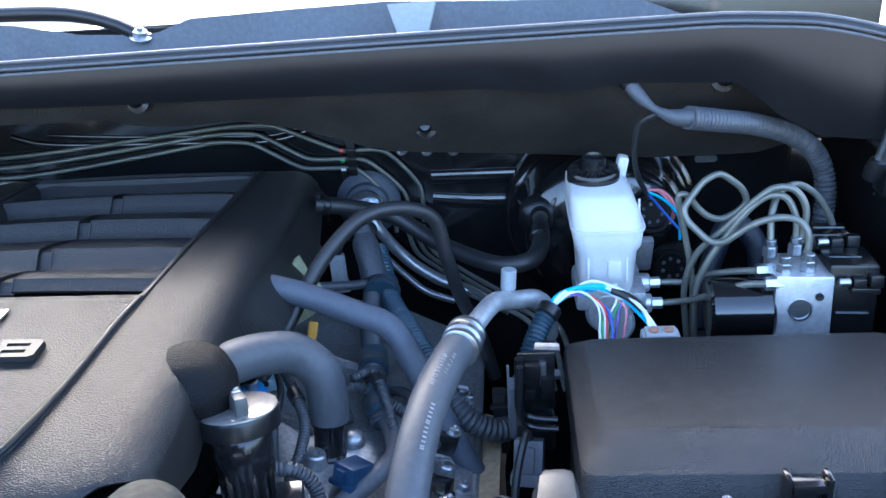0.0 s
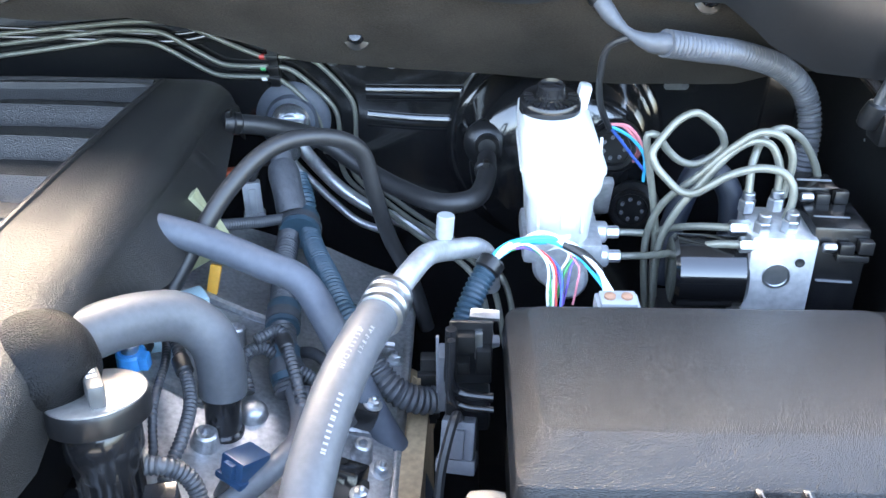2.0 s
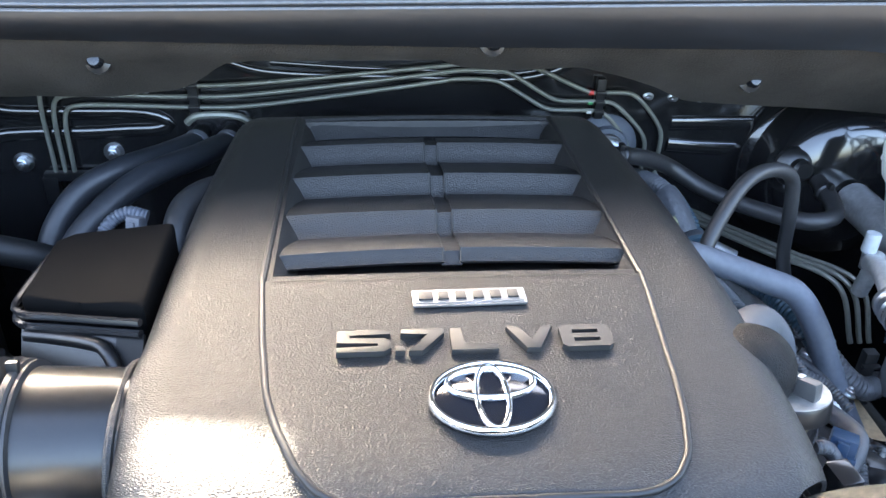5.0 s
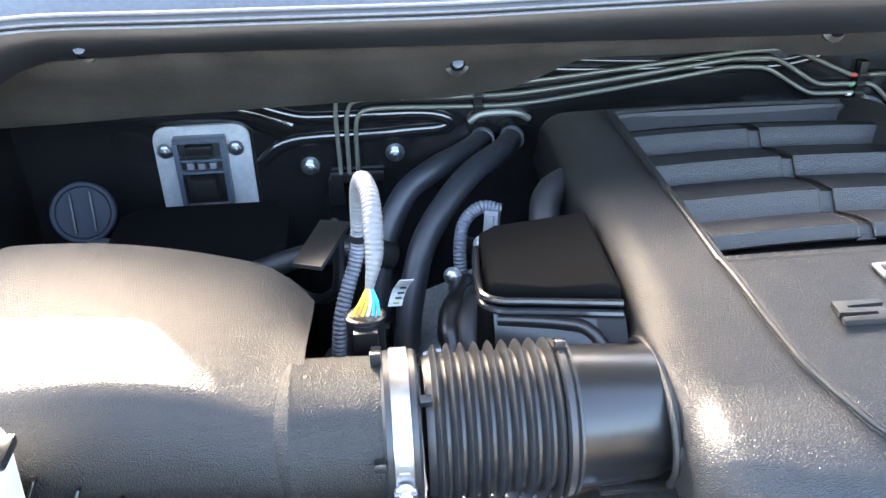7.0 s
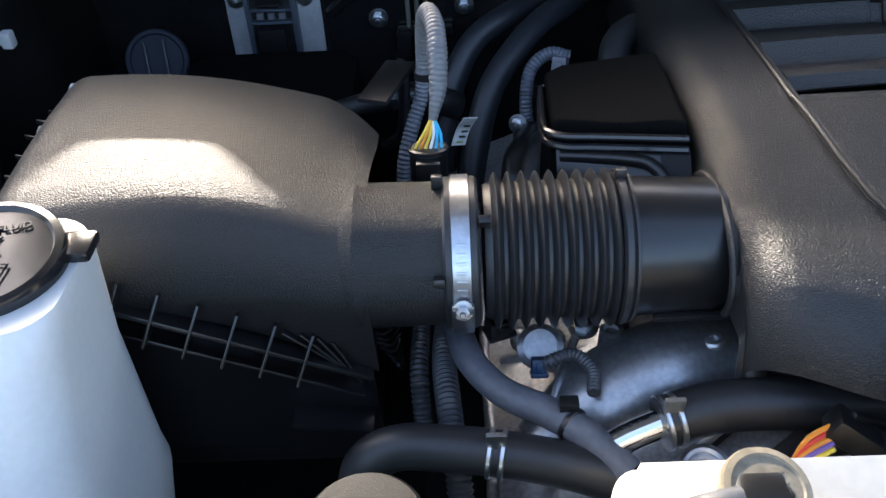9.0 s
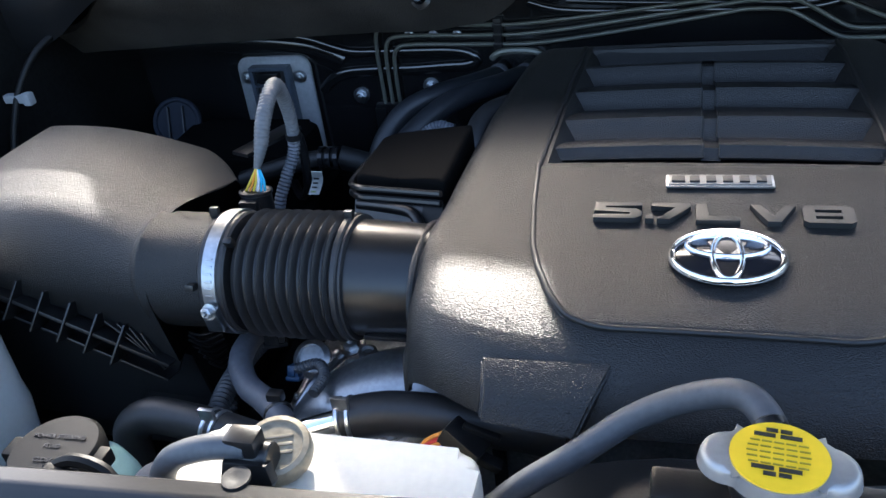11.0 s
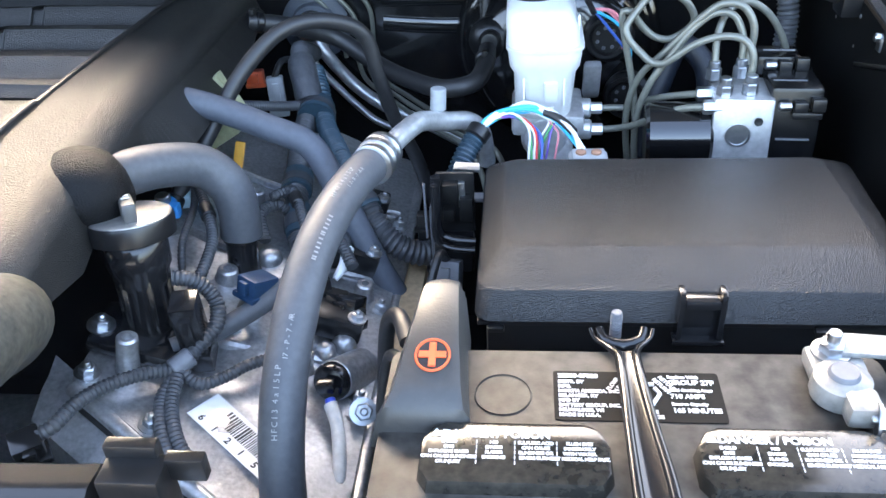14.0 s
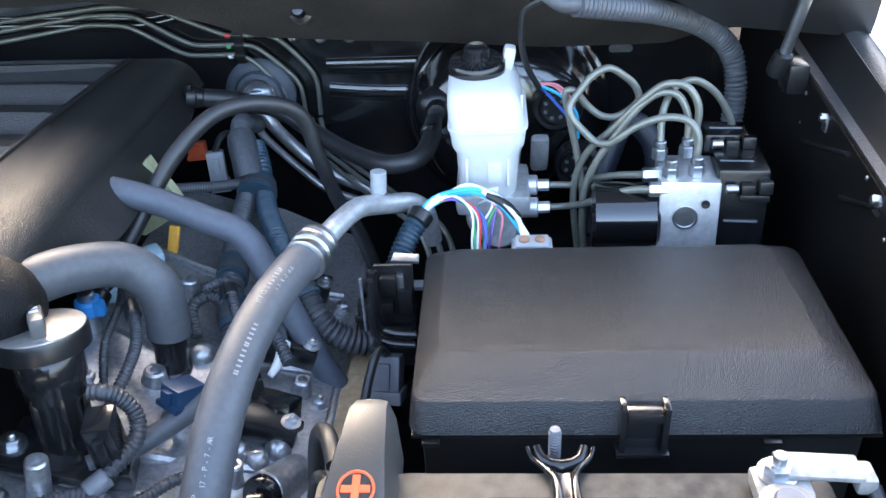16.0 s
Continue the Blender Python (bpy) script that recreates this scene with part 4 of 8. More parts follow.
sheet(bm, lid, 40, 70)
bm.verts.ensure_lookup_table()
bmesh.ops.holes_fill(bm, edges=[e for e in bm.edges if e.is_boundary], sides=0)
part("lid", bm, LIDGRAIN, ac)
bm = B()
lathe(bm, [(0.050, -0.010), (0.0565, 0.0), (0.0565, 0.002), (0.0555, 0.004), (0.0545, 0.05), (0.054, 0.075)], ring_x(-0.510), 44)
part("outlet_neck", bm, LIDGRAIN, ac)
# flange with stiffening fins, dropping towards the outlet side
FA, FB = Vector((-0.815, -0.004, flange_z(-0.815) - 0.002)), Vector((-0.505, -0.010, flange_z(-0.505) - 0.002))
FL = (FB - FA).length
fm = frame_at((FA + FB) / 2, FB - FA, (0, 0.3, 1))
flange = None
for dims in (((0, -0.001, 0), (FL, 0.004, 0.036)), ((0, -0.022, -0.004), (FL, 0.003, 0.026)), ((0, -0.012, -0.014), (FL, 0.024, 0.003))):
    bm = B()
    box(bm, dims[0], dims[1], bev=0.001)
    bmesh.ops.transform(bm, matrix=fm, verts=bm.verts)
    if flange is None:
        flange = part("flange", bm, SATIN, ac)
    else:
        part("flange_rail", bm, SATIN, flange)
for k in range(9):
    bm = B()
    box(bm, (0.114 - k * 0.0288, -0.002, 0.006), (0.0022, 0.042, 0.030), Matrix.Rotation(radians(-12), 3, "X"), bev=0.0006)
    bmesh.ops.transform(bm, matrix=fm, verts=bm.verts)
    part("fin", bm, SATIN, flange)
for k in range(4):
    bm = B()
    box(bm, (0.128 + k * 0.006, 0.004, 0.0), (0.075 - 0.011 * k, 0.0018, 0.024), Matrix.Rotation(radians(-16 - 8 * k), 3, "Z"), bev=0.0005)
    bmesh.ops.transform(bm, matrix=fm, verts=bm.verts)
    part("web", bm, SATIN, flange)
for k in range(7):
    bm = B()
    tube(bm, [(-0.512 + 0.004 * k, 0.012, 0.985 - 0.007 * k), (-0.498 + 0.002 * k, 0.026, 0.966 - 0.007 * k), (-0.488, 0.045, 0.96 - 0.007 * k)], 0.0016, 6)
    part("grille_bar", bm, SATIN, flange)
bm = B()
sheet(bm, lambda u, v: (-0.81 + 0.30 * u, -0.020 + 0.040 * u + 0.020 * v, flange_z(-0.81 + 0.30 * u) - 0.022 - (0.20 - 0.06 * u) * v), 10, 8, 0.004)
box(bm, (-0.66, 0.13, 0.87), (0.29, 0.20, 0.16), bev=0.015)
part("lower_case", bm, SATIN, ac)
bm = B()
box(bm, (-0.548, 0.012, 0.880), (0.070, 0.030, 0.006), Matrix.Rotation(radians(10), 3, "Y"), bev=0.002)
part("case_step", bm, SATIN, ac)
# hinge edge at the outer side; clip slots painted pale for the light on them
HZ = curve1([-0.035, 0.0, 0.08, 0.19, 0.24], [1.018, 1.036, 1.062, 1.076, 1.066])
bm = B()
sheet(bm, lambda u, v: (-0.785 - 0.034 * v + 0.020 * max(0.0, u - 0.75) ** 2 * 8, -0.035 + 0.275 * u, HZ(-0.035 + 0.275 * u) + 0.004 * math.sin(v * math.pi) - 0.016 * v), 30, 6, 0.004)
edge = part("hinge_edge", bm, DULL, ac)
for k in range(10):
    y = -0.022 + 0.0262 * k
    bm = B()
    box(bm, (-0.8045 + 0.020 * max(0.0, (y + 0.035) / 0.275 - 0.75) ** 2 * 8, y, HZ(y) - 0.001), (0.0026, 0.0115, 0.003), Matrix.Rotation(radians(8), 3, "Z"), bev=0.0006)
    part("slot", bm, GREYPL, edge, "slot edge with light painted in as pale grey")
    bm = B()
    box(bm, (-0.802, y + 0.0125, HZ(y + 0.0125) + 0.0005), (0.022, 0.0022, 0.004), Matrix.Rotation(radians(-18), 3, "Z"), bev=0.0006)
    part("clip_tab", bm, SATIN, edge)

# ---- black box between the air cleaner and the firewall ----
bx = thing("resonator_box", (-0.65, 0.43, 0.86), "black plastic box below the silver bracket", "plastic box")
bm = B()
prism(bm, rounded(0.215, 0.13, 0.02), 0.86, 0.985, Matrix.Translation((-0.652, 0.445, 0)), 0.012, 3, 0.95)
part("body", bm, RESBLACK, bx)
bm = B()
prism(bm, rounded(0.235, 0.15, 0.02), 0.86, 0.90, Matrix.Translation((-0.652, 0.445, 0)), 0.006)
part("base_flange", bm, RESBLACK, bx)
bm = B()
box(bm, (-0.652, 0.47, 0.62), (0.18, 0.10, 0.50), bev=0.01)
part("lower_body", bm, MATTE, bx)
bm = B()
lathe(bm, [(0, 0.012), (0.028, 0.011), (0.032, 0.008), (0.034, 0), (0.034, -0.02)], aim((-0.782, 0.455, 0.933), (-0.782, 0.405, 0.950)), 28)
box(bm, (-0.782, 0.398, 0.952), (0.030, 0.006, 0.012), bev=0.002)
box(bm, (-0.782, 0.396, 0.938), (0.006, 0.006, 0.030), bev=0.002)
solo("round_plug", bm, HOSE, "round blue-grey rubber plug beside the black box", "plug")

# bracket plate beside the loom
br = thing("sheet_bracket", (-0.485, 0.31, 0.86), "black sheet steel bracket behind the air cleaner", "bracket")
bm = B()
prism(bm, [(-0.016, 0.050), (0.016, 0.044), (0.016, -0.052), (-0.014, -0.044)], -0.002, 0.002, frame_at((-0.496, 0.246, 1.078), (1, -0.25, 0.1), (0.25, 1, -0.10)), 0.001)
part("plate", bm, SATIN, br)
bm = B()
tube(bm, [(-0.486, 0.290, 1.073), (-0.484, 0.302, 1.05), (-0.492, 0.31, 0.98), (-0.520, 0.34, 0.95), (-0.56, 0.40, 0.94)], 0.006, 8)
part("stem", bm, SATIN, br)

# ---- black ribbed resonator beside the cover ----
rs = thing("intake_resonator", (-0.29, 0.20, 0.93), "black moulded intake resonator beside the engine cover", "resonator")
def res_top(x):
    return 1.082 + 0.13 * (x + 0.355)


def res_front(x):
    return 0.141 - 0.33 * (x + 0.355)


bm = B()
ring_lo, ring_hi = [], []
for x, y in ((-0.353, 0.146), (-0.300, 0.126), (-0.2475, 0.108), (-0.2475, 0.245), (-0.335, 0.248), (-0.351, 0.238)):
    ring_lo.append(bm.verts.new((x, y, 0.94)))
    ring_hi.append(bm.verts.new((x * 0.99 - 0.003, y + 0.006 * (0.2 - y) / 0.1, res_top(x) + 0.004)))
bm.faces.new(ring_hi)
bm.faces.new(ring_lo[::-1])
for k in range(6):
    bm.faces.new((ring_lo[k], ring_lo[(k + 1) % 6], ring_hi[(k + 1) % 6], ring_hi[k]))
bmesh.ops.bevel(bm, geom=[e for e in bm.edges if all(v.co.z > 1.0 for v in e.verts) or abs(e.verts[0].co.z - e.verts[1].co.z) > 0.05], offset=0.006, segments=3, affect="EDGES", profile=0.6)
part("body", bm, RESBLACK, rs)
for drop, out, r in ((0.004, 0.002, 0.0032), (0.0125, 0.005, 0.0036)):
    bm = B()
    tube(bm, [(-0.354, 0.225, 1.079 - drop), (-0.3585, 0.170, 1.080 - drop), (-0.3570, 0.148 - out * 0.3, 1.081 - drop), (-0.345, res_front(-0.345) - out, res_top(-0.345) - drop)]
         + [(x, res_front(x) - out, res_top(x) - drop) for x in (-0.32, -0.28, -0.2495)], r, 8, 0.006)
    part("rim", bm, GLOSSY, rs)
# dark scoop below the rim, closed on the inner side by a dull panel
bm = B()
sheet(bm, lambda u, v: (-0.350 + 0.085 * u, res_front(-0.350 + 0.085 * u) - 0.004 - 0.030 * v - 0.014 * v * u, res_top(-0.35 + 0.085 * u) - 0.016 - 0.060 * v + 0.020 * u * v + 0.008 * math.sin(v * math.pi) * (1 - u)), 12, 10, 0.003)
part("scoop", bm, SATIN, rs)
bm = B()
sheet(bm, lambda u, v: (-0.270 + 0.022 * u, res_front(-0.270 + 0.022 * u) - 0.003 - 0.034 * v, res_top(-0.270 + 0.022 * u) - 0.014 - 0.034 * v), 8, 8, 0.003)
part("panel", bm, DULL, rs)
bm = B()
tube(bm, [(-0.346, 0.132, 1.062), (-0.320, 0.122, 1.066), (-0.295, 0.110, 1.0705), (-0.279, 0.101, 1.0715), (-0.269, 0.089, 1.064), (-0.264, 0.078, 1.048), (-0.262, 0.070, 1.02)], 0.0055, 10, 0.006)
part("moulded_ridge", bm, SATIN, rs)

# ---- silver bracket on the firewall ----
pt = thing("connector_bracket", (-0.668, 0.62, 0.91), "silver steel plate with a black wiring connector on the firewall", "bracket")
bm = B()
prism(bm, rounded(0.128, 0.20, 0.020), 0, 0.006, frame_at((-0.674, 0.634, 0.938), (1, 0, 0), (0, 0.02, 1)), 0.0015)
part("plate", bm, surf("zinc_plate", (0.44, 0.45, 0.46), 0.42, 0.45, var=0.15, big=30, bump=0.15), pt, "silver zinc plate")
for x in (-0.724, -0.630):
    bm = B()
    hexbolt(bm, (x, 0.630, 1.004), (0, -1, 0), 0.0075, 0.006)
    lathe(bm, [(0.0105, 0), (0.0105, 0.0015), (0.008, 0.0025)], aim((x, 0.631, 1.004), (x, 0.60, 1.004)), 20)
    part("bolt", bm, ZINC, pt)
bm = B()
for c_, s_ in (((-0.675, 0.618, 1.024), (0.068, 0.018, 0.006)), ((-0.706, 0.618, 0.975), (0.007, 0.018, 0.095)), ((-0.644, 0.618, 0.975), (0.007, 0.018, 0.095)), ((-0.675, 0.616, 0.9965), (0.056, 0.016, 0.004)), ((-0.675, 0.616, 0.979), (0.056, 0.016, 0.004))):
    box(bm, c_, s_, bev=0.0015)
part("connector_frame", bm, surf("bluish_steel_frame", (0.10, 0.12, 0.15), 0.35, 0.5, var=0.2, bump=0.1), pt, "blue-grey steel frame")
bm = B()
box(bm, (-0.675, 0.622, 0.975), (0.058, 0.010, 0.092), bev=0.001)
part("connector", bm, MATTE, pt)
for k in range(3):
    bm = B()
    box(bm, (-0.690 + 0.015 * k, 0.612, 0.988), (0.009, 0.006, 0.009), bev=0.001)
    part("terminal_window", bm, GREYPL, pt)
bm = B()
box(bm, (-0.675, 0.610, 1.012), (0.036, 0.014, 0.014), bev=0.002)
box(bm, (-0.675, 0.606, 1.005), (0.030, 0.010, 0.004), bev=0.001)
part("latch", bm, SATIN, pt)
bm = B()
box(bm, (-0.675, 0.606, 0.958), (0.036, 0.024, 0.034), bev=0.003)
part("plug_body", bm, DULL, pt)

# ---- washer tank ----
wt = thing("washer_tank", (-0.73, -0.12, 0.38), "translucent white washer fluid tank", "washer tank")
bm = B()
sections = [(0.38, -0.79, -0.13, 0.20, 0.20), (0.80, -0.762, -0.12, 0.150, 0.19), (0.925, -0.741, -0.115, 0.160, 0.178), (0.945, -0.738, -0.112, 0.150, 0.168), (1.05, -0.732, -0.100, 0.128, 0.150), (1.115, -0.722, -0.088, 0.118, 0.125),
            (1.130, -0.719, -0.084, 0.114, 0.116), (1.136, -0.717, -0.082, 0.108, 0.106)]
rings = [[bm.verts.new((cx + x, cy + y, z)) for x, y in rounded(w, d, min(w, d) * 0.28, 6)] for z, cx, cy, w, d in sections]
for a, b in zip(rings, rings[1:]):
    for i in range(len(a)):
        bm.faces.new((a[i], a[(i + 1) % len(a)], b[(i + 1) % len(a)], b[i]))
bm.faces.new(rings[0][::-1])
bm.faces.new(rings[-1])
part("tank", bm, WHITE, wt)
bm = B()
cm = aim((-0.715, -0.078, 1.140), (-0.713, -0.082, 1.180))
lathe(bm, [(0.047, -0.004), (0.048, 0.004), (0.046, 0.009), (0.0415, 0.010), (0.0395, 0.007), (0.020, 0.007), (0, 0.0075)], cm, 40)
box(bm, (-0.668, -0.064, 1.140), (0.026, 0.024, 0.008), bev=0.003)
box(bm, (-0.772, -0.086, 1.136), (0.024, 0.014, 0.006), bev=0.002)
cap = part("cap", bm, GLOSSY, wt, "black snap cap with raised lettering")
wm = frame_at(cm @ Vector((0, 0, 0.0080)), (1, 0.22, 0.0), (0, 1, 0.10))
for txt, dy, sz in (("WASHER FLUID", 0.018, 0.0076), ("ONLY", 0.008, 0.0076)):
    part("cap_lettering", lettering(txt, sz, wm @ Matrix.Translation((0, dy, 0)), 0.0007), GLOSSY, cap)
bm = B()
for pts in ([(-0.016, -0.012), (-0.010, -0.030), (0.010, -0.030), (0.016, -0.012), (0.0, -0.007), (-0.016, -0.012)], [(0.0, -0.026), (0.0, -0.004)], [(-0.010, -0.001), (-0.005, 0.002)], [(0.010, -0.001), (0.005, 0.002)]):
    tube(bm, [wm @ Vector((a, b, 0.0004)) for a, b in pts], 0.0008, 6, smooth=False)
part("cap_symbol", bm, GLOSSY, cap)

# ---- power steering reservoir ----
ps = thing("power_steering_reservoir", (-0.475, -0.19, 0.80), "teal plastic power steering reservoir with a black cap", "reservoir")
bm = B()
lathe(bm, [(0.030, 0.37), (0.030, 0.80), (0.045, 0.82), (0.046, 0.97), (0.040, 0.99), (0.028, 1.0), (0.028, 1.008)], Matrix.Translation((-0.490, -0.183, 0)), 30)
part("body", bm, TEAL, ps)
bm = B()
lathe(bm, [(0.036, 1.004), (0.037, 1.008), (0.037, 1.022), (0.034, 1.026), (0, 1.027)], Matrix.Translation((-0.495, -0.186, 0)), 32)
for s in (-1, 1):
    box(bm, (-0.495 + s * 0.037, -0.186, 1.016), (0.016, 0.020, 0.014), bev=0.003)
pcap = part("cap", bm, DULL, ps, "black twist cap with raised lettering")
pm = frame_at((-0.495, -0.186, 1.0272), (1, 0.05, 0), (0, 1, 0))
for txt, dy in (("POWER STEERING", 0.008), ("FLUID ", -0.002), ("CLOSE", -0.016)):
    part("cap_lettering", lettering(txt, 0.0056, pm @ Matrix.Translation((0, dy, 0)), 0.0005), GLOSSY, pcap)

# ---- coolant overflow tank ----
ov = thing("coolant_overflow_tank", (-0.24, -0.205, 0.78), "white coolant overflow tank with a black cap in painted sunlight", "coolant tank")
bm = B()
prism(bm, rounded(0.205, 0.075, 0.018, 6), 0.78, 1.062, Matrix.Translation((-0.254, -0.215, 0)), 0.010, 3)
part("tank", bm, CREAM, ov)
bm = B()
cm = aim((-0.284, -0.204, 1.058), (-0.281, -0.214, 1.10))
lathe(bm, [(0.017, 0), (0.017, 0.010), (0.0225, 0.011), (0.0235, 0.014), (0.0235, 0.022), (0.0225, 0.0245), (0.019, 0.0252), (0.018, 0.0240), (0, 0.0245)], cm, 30)
# black cap; the bronze colour paints in the sunlight on it
SUNCAP = surf("sun_tinted_black_cap", (0.30, 0.26, 0.19), 0.38, 0.35, var=0.35, big=40, bump=0.1)
ocap = part("cap", bm, SUNCAP, ov, "black cap with sunlight painted in as bronze")
for k in (-1, 0, 1):
    bm = B()
    box(bm, cm @ Vector((0.0, 0.006 * k, 0.0248)), (0.024, 0.0022, 0.0016), cm.to_3x3(), bev=0.0004)
    part("rib", bm, SUNCAP, ocap)
bm = B()
tube(bm, [(-0.292, -0.225, 1.096), (-0.318, -0.230, 1.096), (-0.345, -0.232, 1.084), (-0.360, -0.232, 1.060), (-0.364, -0.230, 1.02)], 0.0085, 12)
part("overflow_pipe", bm, GREYHOSE, ov, "grey rubber overflow hose")
bm = B()
box(bm, (-0.293, -0.224, 1.094), (0.022, 0.016, 0.024), bev=0.003)
rod(bm, (-0.300, -0.2235, 1.086), (-0.276, -0.224, 1.086), 0.0105, 16, 0.1)
prism(bm, [(-0.016, 0.008), (0.014, 0.008), (0.018, -0.004), (0.006, -0.024), (-0.008, -0.024), (-0.018, -0.004)], -0.004, 0.004, frame_at((-0.288, -0.236, 1.084), (1, 0, 0), (0, 0.35, 1)), 0.002)
part("hose_joint", bm, SATIN, ov)

# ---- fuse box ----
fb = thing("fuse_box", (0.655, 0.08, 0.84), "black grained plastic fuse box with a sloping lid", "fuse box")
bm = B()


# rounded sections from the lower rim up the front bevel to the top
LID = [(0.9880, 0.4990, 0.8210, 0.0080, 0.2120, 0.0), (1.0040, 0.5010, 0.8180, 0.0190, 0.2110, 0.0), (1.0065, 0.5020, 0.8165, 0.0212, 0.2100, 0.05), (1.0085, 0.5040, 0.8140, 0.0245, 0.2080, 0.15),
       (1.0208, 0.5175, 0.7920, 0.0520, 0.1980, 0.7), (1.0221, 0.5195, 0.7895, 0.0550, 0.1960, 0.85), (1.0227, 0.5225, 0.7860, 0.0590, 0.1930, 1.0), (1.0227, 0.5300, 0.7790, 0.0650, 0.1840, 1.0)]
rings = []
for z, x0, x1, y0, y1, k in LID:
    o = rounded(x1 - x0, y1 - y0, 0.013, 6)
    rings.append([bm.verts.new((x + (x0 + x1) / 2, y + (y0 + y1) / 2, z - k * 0.045 * (y + (y0 + y1) / 2 - 0.055))) for x, y in o])
for p, q in zip(rings, rings[1:]):
    for i in range(len(p)):
        bm.faces.new((p[i], p[(i + 1) % len(p)], q[(i + 1) % len(p)], q[i]))
bm.faces.new(rings[-1])
bmesh.ops.recalc_face_normals(bm, faces=bm.faces)
part("lid", bm, GRAIN, fb, angle=12)
bm = B()
box(bm, (0.660, 0.112, 0.907), (0.306, 0.186, 0.150), bev=0.006)
part("base", bm, MATTE, fb)
bm = B()
box(bm, (0.660, 0.110, 0.9840), (0.318, 0.200, 0.004), bev=0.0015)
part("lid_rim", bm, SATIN, fb)
bm = B()
for x in (0.644, 0.672):
    box(bm, (x, 0.005, 0.999), (0.004, 0.014, 0.042), bev=0.001)
box(bm, (0.658, 0.003, 1.012), (0.024, 0.012, 0.008), bev=0.002)
box(bm, (0.658, 0.007, 0.992), (0.024, 0.005, 0.030), bev=0.001)
box(bm, (0.658, 0.003, 0.978), (0.036, 0.012, 0.004), bev=0.001)
part("latch", bm, GLOSSY, fb)
for x in (0.515, 0.745):
    bm = B()
    box(bm, (x, 0.006, 0.983), (0.012, 0.006, 0.004), bev=0.001)
    part("rim_clip", bm, SATIN, fb)

# ---- battery ----
BX0, BX1, BY0, BY1, BZ = 0.446, 0.764, -0.208, -0.035, 1.000
bt = thing("battery", (0.605, -0.12, 0.78), "dusty black car battery with white printed labels", "battery")
bm = B()
prism(bm, rounded(BX1 - BX0, BY1 - BY0, 0.012, 4), 0.78, BZ, Matrix.Translation(((BX0 + BX1) / 2, (BY0 + BY1) / 2, 0)), 0.004, 2)
lathe(bm, [(0.0185, -0.001), (0.0182, 0.0009), (0.0174, 0.0009), (0.0170, -0.001)], Matrix.Translation((0.522, -0.078, BZ)), 32)
part("case", bm, BATT, bt)
for xc, txts in ((0.530, 0), (0.688, 1)):
    bm = B()
    o = [(-0.050, -0.035), (0.050, -0.035), (0.056, -0.026), (0.056, -0.004), (0.050, 0.008), (0.042, 0.012), (-0.042, 0.012), (-0.050, 0.008), (-0.056, -0.004), (-0.056, -0.026)]
    prism(bm, o, BZ, BZ + 0.010, Matrix.Translation((xc, -0.122, 0)), 0.0035, 2, 0.97)
    vc = part("vent_cap", bm, VENT, bt, "glossy worn vent cap with printed warnings")
    tm = frame_at((xc, -0.1155, BZ + 0.0103), (1, 0, 0), (0, 1, 0))
    part("warning_print", lettering("DANGER / POISON", 0.0074, tm @ Matrix.Translation((-0.011, -0.0080, 0)), 0.0001, bold=0.0003), PRINT, vc)
    cols = (("SHIELD", "EYES", "EXPLOSIVE GASES", "CAN CAUSE BLINDNESS", "OR INJURY"), ("NO", "SPARKS", "FLAMES", "SMOKING"),
            ("SULFURIC ACID", "CAN CAUSE", "BLINDNESS OR", "SEVERE BURNS"), ("FLUSH EYES", "IMMEDIATELY", "WITH WATER.", "GET MEDICAL HELP FAST."))
    for cx_, lines in zip((-0.038, -0.012, 0.012, 0.037), cols):
        for r, line in enumerate(lines):
            part("warning_print", lettering(line, 0.0032, tm @ Matrix.Translation((cx_, -0.0128 - 0.0037 * r, 0)), 0.0001, 0.9, bold=0.00013), PRINT, vc)
    for cx_ in (-0.022, 0.0, 0.024):
        bm = B()
        for r in range(5):
            box(bm, tm @ Vector((cx_, -0.0118 - r * 0.0037, 0.0001)), (0.0006, 0.0026, 0.0002), bev=0)
        part("warning_rule", bm, PRINT, vc)
    bm = B()
    prism(bm, [(-0.0034, 0), (0.0034, 0), (0, 0.0060)], 0, 0.0003, tm @ Matrix.Translation((-0.046, -0.0080, 0)))
    part("warning_triangle", bm, PRINT, vc)
bm = B()
prism(bm, rounded(0.104, 0.043, 0.002, 2), 0, 0.0006, Matrix.Translation((0.606, -0.078, BZ)))
lab = part("label", bm, LABELBLACK, bt, "black printed battery label")
lm = frame_at((0.606, -0.078, BZ + 0.0009), (1, 0, 0), (0, 1, 0))
for k, line in enumerate(("28800-0F020", "DISTR. BY", "MFG.", "NORTH AMERICA, INC.", "ERLANGER, KY", "MFD BY", "BATTERY GROUP, INC.", "MILWAUKEE, WI", "MADE IN U.S.A.")):
    part("label_print", lettering(line, 0.0048 if k == 0 else 0.0037, lm @ Matrix.Translation((-0.049, 0.0155 - k * 0.0041 - (0.001 if k else 0), 0)), 0.0001, align="LEFT", bold=0.00022), PRINT, lab)
for k, (line, sz) in enumerate((("Replace With", 0.0035), ("GROUP 27F", 0.0055), ("Cold Cranking Amps", 0.0031), ("710 AMPS", 0.0050), ("Reserve Capacity", 0.0031), ("165 MINUTES", 0.0050))):
    part("label_print", lettering(line, sz, lm @ Matrix.Translation((0.020, (0.0160, 0.0105, 0.0045, -0.0015, -0.0075, -0.0135)[k], 0)), 0.0001, align="LEFT", bold=0.00022), PRINT, lab)
bm = B()
